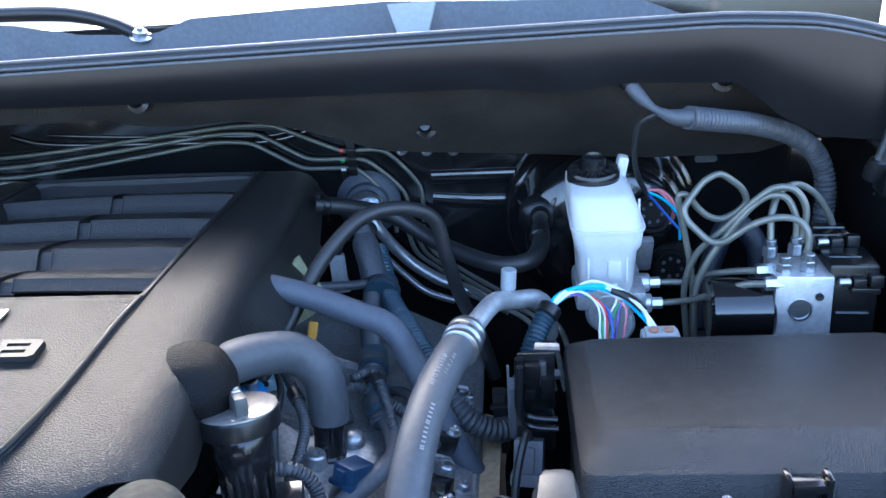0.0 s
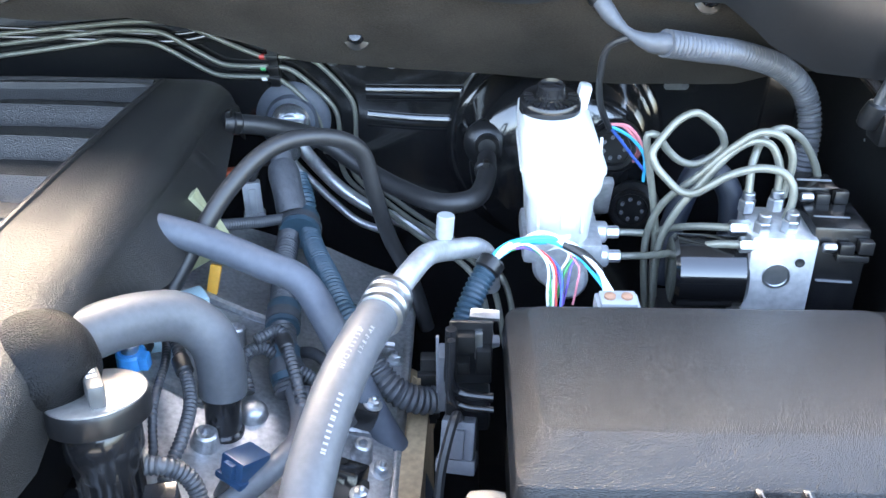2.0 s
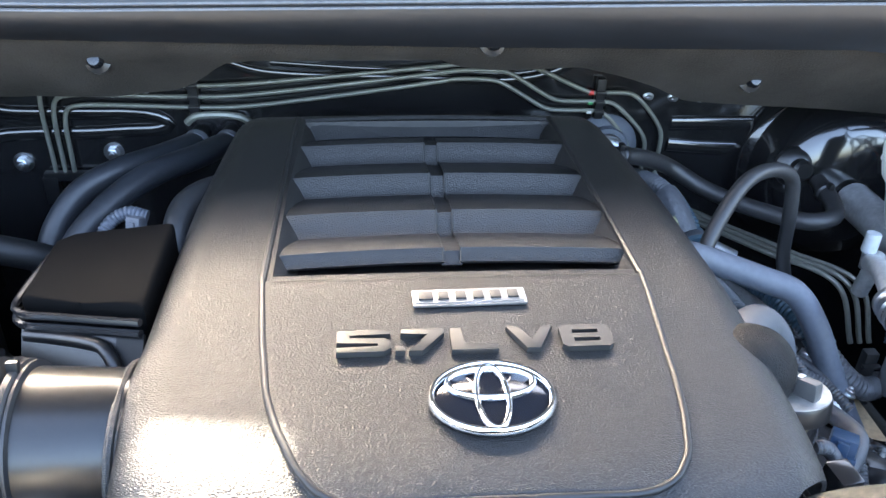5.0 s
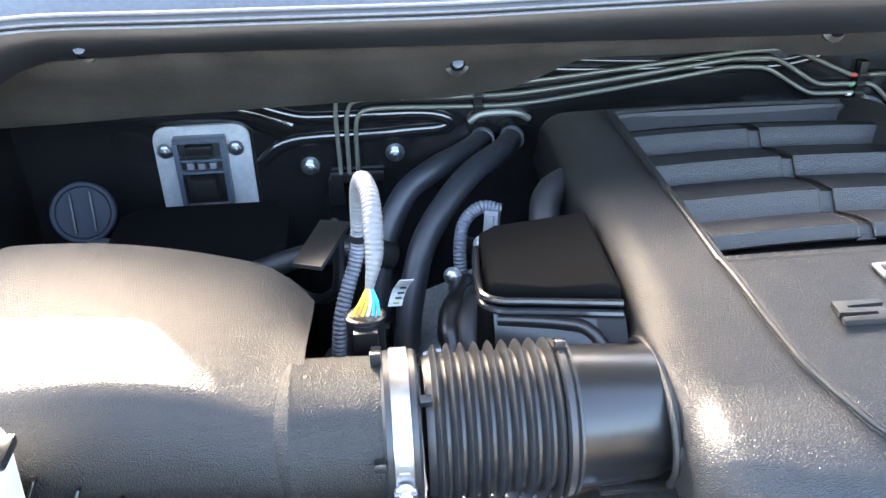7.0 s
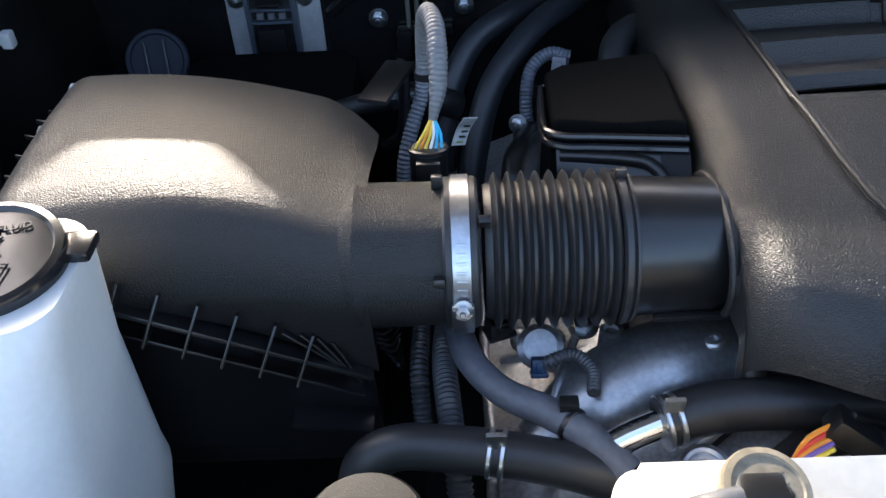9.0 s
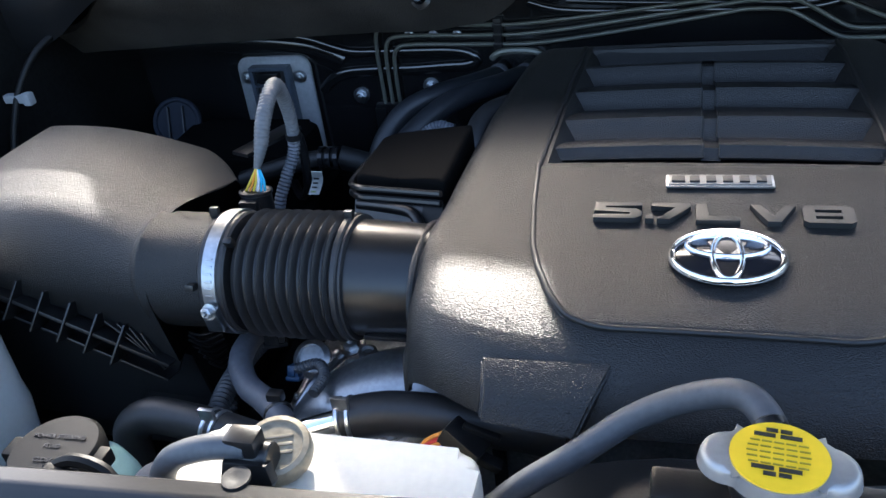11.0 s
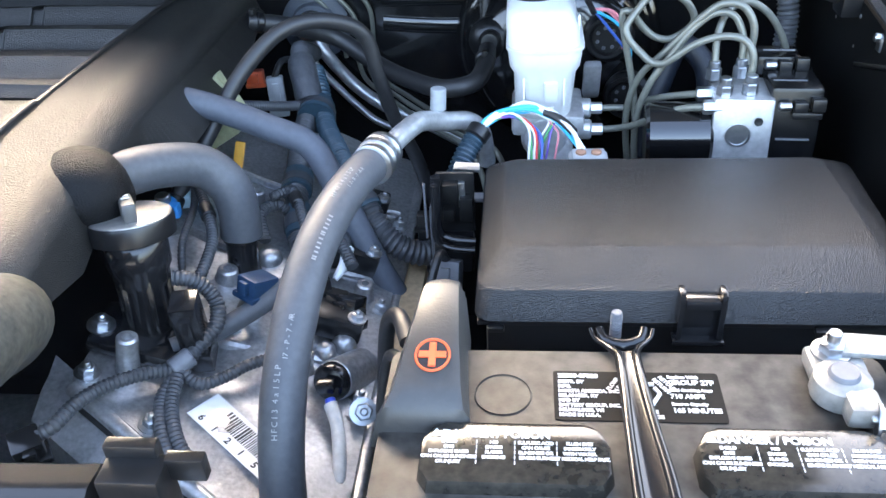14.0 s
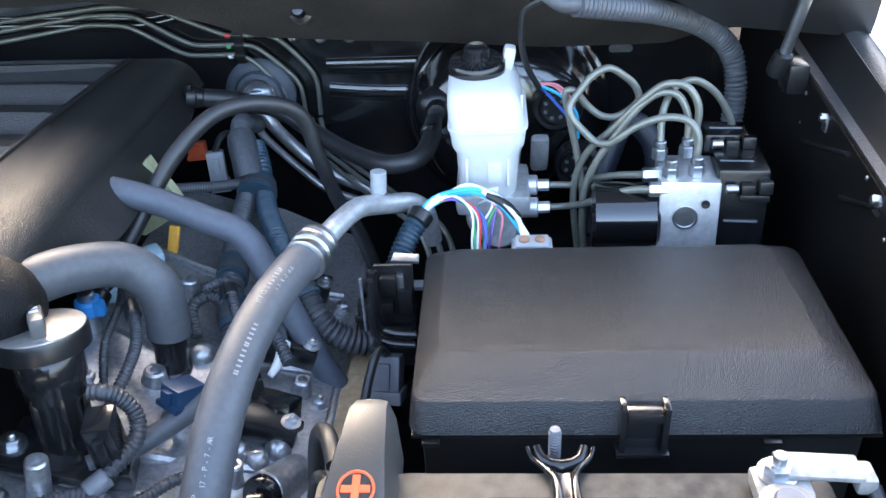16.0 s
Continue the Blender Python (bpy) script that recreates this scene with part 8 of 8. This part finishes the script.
plug("wiring_connector", (-0.290, 0.330, 1.020), (0.018, 0.016, 0.016), ORANGE, "orange-red wiring connector behind the resonator", 0, -10)
lv = thing("left_loom", (-0.34, 0.36, 0.93), "dark taped wiring loom arch behind the resonator", "wiring loom")
bm = B()
tube(bm, [(-0.352, 0.330, 0.95), (-0.356, 0.345, 0.998), (-0.348, 0.362, 1.026), (-0.328, 0.372, 1.036), (-0.308, 0.370, 1.032)], 0.0075, 12, ribs=0.0042)
part("arch", bm, surf("grey_blue_loom", (0.09, 0.10, 0.12), 0.42, var=0.25, bump=0.1), lv)
bm = B()
tube(bm, [(-0.352, 0.33, 0.96), (-0.360, 0.300, 0.965), (-0.372, 0.275, 0.955), (-0.368, 0.24, 0.93), (-0.355, 0.20, 0.90)], 0.016, 14, wobble=0.15)
part("taped_section", bm, SATIN, lv)
bm = B()
tube(bm, [(-0.330, 0.320, 0.93), (-0.340, 0.295, 0.965), (-0.352, 0.262, 0.950), (-0.345, 0.22, 0.90)], 0.020, 14)
part("hose", bm, RUBBER, lv)
bm = B()
box(bm, (-0.345, 0.370, 0.985), (0.022, 0.018, 0.024), Matrix.Rotation(radians(20), 3, "Y"), bev=0.003)
part("sensor_body", bm, GLOSSY, lv)
for p, d in (((-0.330, 0.352, 1.000), (-0.3, -1, 0.3)), ((-0.378, 0.415, 1.002), (0, -1, 0.2)), ((-0.365, 0.33, 0.975), (-0.5, -1, 0.4))):
    bm = B()
    hexbolt(bm, p, d, 0.007, 0.007)
    part("bolt", bm, ZINC, lv)
# bolts and bracket on the firewall below the swages
for x, y, z in ((-0.534, 0.640, 0.966), (-0.415, 0.640, 0.980)):
    bm = B()
    hexbolt(bm, (x, y, z), (0, -1, 0), 0.009, 0.012)
    solo("firewall_bolt", bm, ZINC, "silver hexagon bolt on the firewall", "bolt", "firewall bolts")
bm = B()
box(bm, (-0.47, 0.630, 0.950), (0.075, 0.012, 0.012), bev=0.002)
box(bm, (-0.50, 0.628, 0.93), (0.02, 0.012, 0.04), bev=0.002)
solo("line_bracket", bm, SATIN, "black steel bracket holding the firewall lines", "bracket")
# white tag hanging behind the bellows
tg2 = thing("paper_tag", (-0.42, 0.21, 0.98), "white printed tag hanging behind the bellows", "tag")
bm = B()
sheet(bm, lambda u, v: (-0.438 + 0.013 * u + 0.012 * v, 0.205 + 0.006 * math.sin(v * 4), 1.030 + 0.032 * v), 4, 6, 0.0006)
part("paper", bm, surf("creased_grey_paper", (0.42, 0.42, 0.40), 0.6, var=0.3, big=120, bump=0.5, bump_scale=120), tg2)
for k in range(4):
    bm = B()
    box(bm, (-0.4300 + 0.0024 * k, 0.2030, 1.035 + 0.0055 * k), (0.006, 0.0008, 0.0018), bev=0)
    part("print_bar", bm, surf("tag_print", (0.25, 0.32, 0.12), 0.6, bump=0.0) if k == 0 else INK, tg2)

# ---- below the bellows ----
lc = thing("coolant_pipe", (-0.42, -0.10, 0.93), "black coolant hose with a silver spring clamp", "hose")
bm = B()
tube(bm, [(-0.515, -0.10, 0.90), (-0.507, -0.095, 0.955), (-0.485, -0.092, 0.970), (-0.450, -0.095, 0.972), (-0.400, -0.102, 0.970), (-0.355, -0.112, 0.966), (-0.32, -0.12, 0.955)], 0.0165, 18)
part("hose", bm, RUBBER, lc)


def spring_clamp(p, q, r, parent):
    b = B()
    lathe(b, [(r, 0), (r + 0.0012, 0.0008), (r + 0.0012, 0.0032), (r, 0.004)], aim(p, q), 24)
    v = (Vector(q) - Vector(p)).normalized()
    lathe(b, [(r, 0), (r + 0.0012, 0.0008), (r + 0.0012, 0.0032), (r, 0.004)], aim(Vector(p) + v * 0.009, Vector(q) + v * 0.009), 24)
    box(b, Vector(p) + v * 0.006 + Vector((0, -0.3 * r, r + 0.004)), (0.014, 0.004, 0.014), bev=0.001)
    part("spring_clamp", b, ALLOY, parent, "silver spring clamp")


spring_clamp((-0.420, -0.099, 0.971), (-0.41, -0.101, 0.9705), 0.0170, lc)
l2 = thing("bypass_hose", (-0.26, -0.08, 0.95), "black bypass hose on a silver pipe below the cover", "hose")
bm = B()
tube(bm, [(-0.300, -0.090, 0.985), (-0.262, -0.082, 0.990), (-0.220, -0.080, 0.990), (-0.17, -0.078, 0.985), (-0.12, -0.07, 0.97)], 0.0185, 18)
part("hose", bm, RUBBER, l2)
spring_clamp((-0.300, -0.090, 0.985), (-0.290, -0.088, 0.986), 0.0188, l2)
bm = B()
tube(bm, [(-0.36, -0.115, 0.965), (-0.33, -0.100, 0.978), (-0.295, -0.089, 0.986)], 0.0105, 14)
part("pipe", bm, CHROME, l2, "bright silver pipe")
hv = thing("lower_loom", (-0.42, -0.02, 0.90), "dark grey sleeved wiring loom below the bellows", "wiring loom")
bm = B()
tube(bm, [(-0.440, 0.055, 0.96), (-0.437, 0.020, 0.972), (-0.428, -0.020, 0.978), (-0.405, -0.052, 0.978), (-0.376, -0.072, 0.980), (-0.350, -0.095, 0.980), (-0.325, -0.120, 0.97)], 0.0115, 14, wobble=0.05)
part("sleeve", bm, surf("slate_sleeve", (0.085, 0.09, 0.105), 0.5, var=0.25, bump=0.2), hv)
bm = B()
tube(bm, [(-0.448, 0.06, 0.94), (-0.450, 0.01, 0.945), (-0.446, -0.045, 0.945), (-0.440, -0.10, 0.92), (-0.44, -0.14, 0.86)], 0.0105, 12, ribs=0.0048)
part("conduit", bm, CONDUIT, hv)
bm = B()
tube(bm, [(-0.470, 0.07, 0.93), (-0.472, 0.02, 0.92), (-0.468, -0.02, 0.88)], 0.0085, 12, ribs=0.0045)
part("conduit", bm, CONDUIT, hv)
bm = B()
tube(bm, [(-0.372, -0.018, 0.972), (-0.350, -0.016, 0.978), (-0.338, -0.032, 0.978), (-0.340, -0.055, 0.978)], 0.0055, 10, ribs=0.0034)
part("branch", bm, CONDUIT, hv)
bm = B()
rod(bm, (-0.362, -0.082, 0.980), (-0.358, -0.087, 0.980), 0.0132, 16)
box(bm, (-0.362, -0.078, 0.994), (0.014, 0.010, 0.010), bev=0.002)
part("tie", bm, SATIN, hv)
plug("wiring_connector", (-0.405, 0.012, 0.985), (0.020, 0.016, 0.016), SATIN, "small black wiring connector below the bellows", 20, 0)
plug("wiring_connector", (-0.376, -0.016, 0.966), (0.012, 0.012, 0.014), BLUEPL, "small dark blue connector below the bellows", 0, -30)
bm = B()
lathe(bm, [(0.019, 0), (0.019, 0.006), (0.014, 0.008), (0.014, 0.004), (0, 0.004)], aim((-0.372, 0.015, 0.955), (-0.372, -0.01, 0.985)), 24)
solo("sensor_ring", bm, SILKCAST, "round silver sensor flange below the bellows", "sensor")
bm = B()
hexbolt(bm, (-0.335, 0.030, 0.962), (-0.1, -0.2, 1), 0.0085, 0.009)
solo("bolt", bm, ZINC, "silver hexagon bolt on the casting", "bolt")
cs = thing("thermostat_casting", (-0.29, -0.02, 0.86), "smooth cast aluminium housing below the intake", "casting")
bm = B()
tube(bm, [(-0.375, -0.055, 0.905), (-0.330, -0.030, 0.925), (-0.280, -0.012, 0.938), (-0.225, 0.0, 0.94), (-0.17, 0.0, 0.93)], [0.030, 0.044, 0.048, 0.046, 0.040], 24)
part("housing", bm, SILKCAST, cs)
for p in ((-0.215, -0.030, 0.982), (-0.315, 0.018, 0.965), (-0.262, 0.028, 0.978)):
    bm = B()
    lathe(bm, [(0.010, -0.02), (0.009, 0.004), (0.006, 0.005), (0.005, 0.002), (0, 0.002)], Matrix.Translation(p), 16)
    part("boss", bm, SILKCAST, cs)
for k in range(3):
    bm = B()
    tube(bm, [(-0.385 + 0.03 * k, -0.085 + 0.012 * k, 0.915), (-0.36 + 0.03 * k, -0.02, 0.955), (-0.34 + 0.03 * k, 0.03, 0.955)], 0.004, 8)
    part("rib", bm, SILKCAST, cs)
# plug with bright wires below the cover
pw = thing("fan_connector", (-0.19, -0.115, 0.98), "black wiring connector with orange and red wires below the cover", "connector")
bm = B()
box(bm, (-0.185, -0.120, 1.006), (0.034, 0.022, 0.018), Matrix.Rotation(radians(30), 3, "Y") @ Matrix.Rotation(radians(-20), 3, "Z"), bev=0.003)
box(bm, (-0.168, -0.126, 0.996), (0.026, 0.010, 0.008), Matrix.Rotation(radians(30), 3, "Y"), bev=0.002)
box(bm, (-0.172, -0.114, 1.012), (0.030, 0.006, 0.006), Matrix.Rotation(radians(20), 3, "Y"), bev=0.002)
part("housing", bm, SATIN, pw)
for k, col in enumerate(("orange", "red", "orange", "purple", "yellow")):
    bm = B()
    tube(bm, [(-0.200, -0.118 - 0.003 * k, 1.012 - 0.002 * k), (-0.214, -0.122 - 0.003 * k, 1.006 - 0.002 * k), (-0.226, -0.132, 0.988), (-0.234 + 0.002 * k, -0.14, 0.965)], 0.0019, 6)
    part("wire", bm, WIRES[col], pw)
single("small_harness", [(-0.330, -0.155, 0.985), (-0.290, -0.150, 0.990), (-0.250, -0.148, 0.985), (-0.215, -0.150, 0.975)], 0.006, RUBBER, "thin black taped harness behind the overflow tank", "wire", n=10, ribs=0.004)

# ---- radiator support, radiator cap, labels ----
sp = thing("radiator_support_cover", (0, -0.27, 0.95), "satin black plastic cover over the radiator support", "radiator cover")


def support(u, v):
    x = -0.62 + 1.24 * u
    step = 1 / (1 + math.exp(-(x + 0.055) / 0.008))
    zt = 1.097 + 0.022 * step - 0.14 * max(0.0, abs(x) - 0.42) ** 1.5
    yb = -0.242 - 0.05 * max(0.0, -x - 0.1) + 0.02 * max(0, x - 0.15) * 1.2
    ys = [0.0, -0.002, -0.005, -0.018, -0.022, -0.030, -0.037, -0.042, -0.045, -0.047, -0.052, -0.060]
    zs = [-0.055, -0.003, 0.0, 0.001, -0.001, -0.006, -0.014, -0.024, -0.034, -0.046, -0.051, -0.053]
    k = v * 11
    i = min(int(k), 10)
    f = k - i
    step = min(1.0, max(0.0, (x - 0.366) / 0.014))
    return (x, yb + ys[i] + (ys[i + 1] - ys[i]) * f, zt - 0.12 * step * step * (3 - 2 * step) + zs[i] + (zs[i + 1] - zs[i]) * f)


bm = B()
sheet(bm, support, 120, 44, 0.004)
part("moulding", bm, SATIN, sp)
bm = B()
sheet(bm, lambda u, v: Vector(support(u, 1.0)) + Vector((0, 0.012 - 0.10 * v, -0.006 + 0.006 * math.sin(v * math.pi) + 0.002 * noise.noise(Vector((u * 60, v * 8, 2))))), 100, 10, 0.006)
part("foam_strip", bm, surf("black_felt", (0.012, 0.012, 0.012), 0.95, var=0.6, big=60, fine=900, bump=0.8, bump_scale=500, dist=0.002, spec=0.15), sp, "black felt strip")
bm = B()
box(bm, (0.012, -0.238, 1.108), (0.115, 0.022, 0.022), bev=0.003)
part("filler_surround", bm, SATIN, sp)
bm = B()
prism(bm, rounded(0.100, 0.032, 0.006), 1.095, 1.1335, Matrix.Translation((0.130, -0.267, 0)), 0.004, 2)
part("label_block", bm, SATIN, sp)
bm = B()
prism(bm, rounded(0.052, 0.022, 0.001, 2), 0, 0.0008, frame_at((0.127, -0.267, 1.1337), (1, 0, 0), (0, 1, 0)))
lb = part("label", bm, PAPER, sp, "white paper label")
for k in range(3):
    bm = B()
    box(bm, (0.132 + 0.002 * k, -0.260 - 0.0048 * k, 1.1347), (0.026 - 0.005 * k, 0.0016, 0.0003), bev=0)
    part("print_bar", bm, GREYPL, lb)
bm = B()
box(bm, (0.110, -0.262, 1.1347), (0.009, 0.007, 0.0003), bev=0)
part("print_block", bm, GREYPL, lb)
bm = B()
lathe(bm, [(0.009, 0), (0.009, 0.002), (0.004, 0.002), (0, 0.0005)], Matrix.Translation((-0.285, -0.252, 1.0965)), 18)
part("mould_mark", bm, MATTE, sp)

rcp = thing("radiator_filler", (0.013, -0.240, 1.107), "silver radiator filler cap with a yellow warning label", "radiator filler")
RM = Matrix.Translation((0.014, -0.245, 1.110)) @ Matrix.Rotation(radians(-6), 4, "Z") @ Matrix.Rotation(radians(-2), 4, "X")
bm = B()
lathe(bm, [(0.020, 0), (0.020, 0.014), (0.022, 0.018), (0.022, 0.026), (0.018, 0.029)], RM, 32)
part("neck", bm, SATIN, rcp, "black filler neck")
bm = B()
o = []
for i in range(72):
    a = 2 * math.pi * i / 72
    w = max(0.0, abs(math.cos(a)) - 0.80) / 0.20
    r = 0.0250 + 0.0125 * w ** 0.8
    o.append((r * math.cos(a), r * math.sin(a) * 0.98))
prism(bm, o, 0.031, 0.040, RM, 0.004, 3, 0.96)
part("cap", bm, surf("cast_silver_cap", (0.36, 0.36, 0.355), 0.42, 0.6, var=0.12, big=60, bump=0.12), rcp, "cast silver two-eared cap")
bm = B()
lathe(bm, [(0.0228, 0.0395), (0.0228, 0.0412), (0, 0.0415)], RM, 40)
yl = part("warning_label", bm, YELLOW, rcp, "round yellow warning label with black print")
for k in range(9):
    bm = B()
    y = 0.015 - k * 0.0037
    half = math.sqrt(max(0.0, 0.0192 ** 2 - y * y)) * (0.55 if k in (0, 8) else 0.78)
    hgt = 0.0026 if k in (0, 1, 7, 8) else 0.0009
    n_ = 2 if k in (0, 1, 7, 8) else 5
    for j in range(n_):
        x0 = -half + 2 * half * j / n_
        prism(bm, [(x0, y), (x0 + 2 * half / n_ * 0.82, y), (x0 + 2 * half / n_ * 0.82, y + hgt), (x0, y + hgt)], 0.0416, 0.0419, RM)
    part("print_bar", bm, INK if hgt > 0.002 else surf("olive_print", (0.30, 0.22, 0.02), 0.5, bump=0.0), yl)
oh = thing("overflow_hose", (-0.09, -0.165, 1.0), "grey rubber overflow hose arching from the radiator neck", "hose")
OPTS = [(0.018, -0.218, 1.115), (0.016, -0.196, 1.124), (0.004, -0.178, 1.127), (-0.020, -0.166, 1.114), (-0.058, -0.158, 1.084), (-0.095, -0.168, 1.056), (-0.132, -0.178, 1.030), (-0.165, -0.19, 1.000)]
bm = B()
tube(bm, OPTS, 0.0088, 16, 0.005, wobble=0.02)
part("hose", bm, GREYHOSE, oh)
bm = B()
rod(bm, (0.0165, -0.201, 1.1225), (0.0140, -0.194, 1.1243), 0.0100, 18)
part("spring_clip", bm, SATIN, oh)
# fan shroud and radiator below
bm = B()
box(bm, (0.0, -0.24, 0.76), (0.90, 0.05, 0.42), bev=0.01)
lathe(bm, [(0.26, 0), (0.26, 0.07), (0.25, 0.07), (0.25, 0.0)], aim((0.0, -0.215, 0.78), (0, -0.10, 0.78)), 48)
solo("fan_shroud", bm, MATTE, "black plastic radiator fan shroud", "fan shroud")
# small fittings at the front left corner
fh = thing("hood_latch_bracket", (-0.42, -0.245, 1.02), "dark steel bracket with a rubber stop on the radiator support", "bracket")
bm = B()
box(bm, (-0.43, -0.238, 1.045), (0.05, 0.016, 0.03), Matrix.Rotation(radians(15), 3, "Y"), bev=0.004)
tube(bm, [(-0.455, -0.230, 1.055), (-0.430, -0.228, 1.066), (-0.405, -0.230, 1.060), (-0.395, -0.235, 1.045)], 0.005, 8)
part("bracket", bm, DULL, fh)
bm = B()
lathe(bm, [(0.020, 0), (0.021, 0.008), (0.016, 0.014), (0, 0.016)], aim((-0.372, -0.225, 1.040), (-0.372, -0.235, 1.09)), 24)
part("rubber_stop", bm, GLOSSY, fh)

# ---- hood struts, edge cables ----
for s, p0, p1 in ((1, (0.838, 0.380, 1.107), (0.868, 0.330, 1.347)),):
    st = thing("hood_strut", p0, "grey hood support strut with a black ball joint", "strut", "hood struts")
    bm = B()
    rod(bm, p0, p1, 0.0055, 14)
    part("rod", bm, ZINC, st)
    bm = B()
    lathe(bm, [(0.010, 0), (0.011, 0.010), (0.009, 0.022), (0.006, 0.024)], aim(Vector(p0) - (Vector(p1) - Vector(p0)) * 0.06, p1), 16)
    part("ball_joint", bm, SATIN, st)
    bm = B()
    box(bm, Vector(p0) + Vector((s * 0.014, 0.0, -0.015)), (0.02, 0.03, 0.03), bev=0.004)
    part("foot", bm, SATIN, st)
cb = thing("wing_cable", (-0.89, 0.36, 0.95), "black cable with a white clip along the inner wing", "cable")
bm = B()
tube(bm, [(-0.855, 0.415, 1.17), (-0.875, 0.365, 1.15), (-0.890, 0.330, 1.115), (-0.900, 0.305, 1.07), (-0.905, 0.27, 1.00), (-0.905, 0.20, 0.92)], 0.0045, 10)
part("cable", bm, DULL, cb)
bm = B()
box(bm, (-0.896, 0.324, 1.101), (0.036, 0.012, 0.012), bev=0.003)
box(bm, (-0.876, 0.322, 1.101), (0.012, 0.013, 0.017), bev=0.003)
part("clip", bm, PALEPL, cb, "white plastic clip")
bm = B()
rod(bm, (-0.800, 0.262, 1.075), (-0.772, 0.256, 1.072), 0.006, 10)
solo("white_clip", bm, PALEPL, "small white clip at the back of the air cleaner", "clip")
# blue-grey plastic plug on the inner wall behind the air cleaner
bg = thing("wall_plug", (-0.815, 0.54, 0.965), "blue-grey round plastic plug with a moulded grip behind the air cleaner", "plug")
PGM = aim((-0.815, 0.535, 0.968), (-0.795, 0.44, 1.02))
bm = B()
lathe(bm, [(0.040, -0.006), (0.040, 0.0), (0.038, 0.002), (0.034, 0.002), (0.032, -0.001), (0, -0.001)], PGM, 40)
plg = part("disc", bm, surf("blue_grey_plug_plastic", (0.010, 0.014, 0.024), 0.60, var=0.2, bump=0.1, spec=0.25), bg)
for k in (-1, 1):
    bm = B()
    box(bm, PGM @ Vector((0.012 * k, 0, 0.002)), (0.003, 0.050, 0.008), PGM.to_3x3(), bev=0.001)
    part("grip_rib", bm, HEATER, plg)
# plug and clip at the end of the radiator support
hs2 = thing("support_clip", (0.392, -0.255, 1.05), "black clip with a pale grey plug on the radiator support", "clip")
bm = B()
box(bm, (0.380, -0.250, 1.112), (0.026, 0.016, 0.030), bev=0.002)
box(bm, (0.378, -0.242, 1.128), (0.022, 0.006, 0.010), bev=0.001)
box(bm, (0.400, -0.244, 1.122), (0.016, 0.006, 0.012), bev=0.001)
part("bracket", bm, SATIN, hs2)
bm = B()
lathe(bm, [(0.015, 0), (0.015, 0.006), (0.011, 0.008), (0.011, 0.014), (0.008, 0.017), (0, 0.018)], aim((0.396, -0.262, 1.085), (0.400, -0.256, 1.13)), 22)
part("plug", bm, PALEPL, hs2, "pale grey plug")
plug("wiring_connector", (0.203, -0.100, 0.964), (0.020, 0.018, 0.026), GLOSSY, "black wiring connector at the end of the front loom", 35, 20)
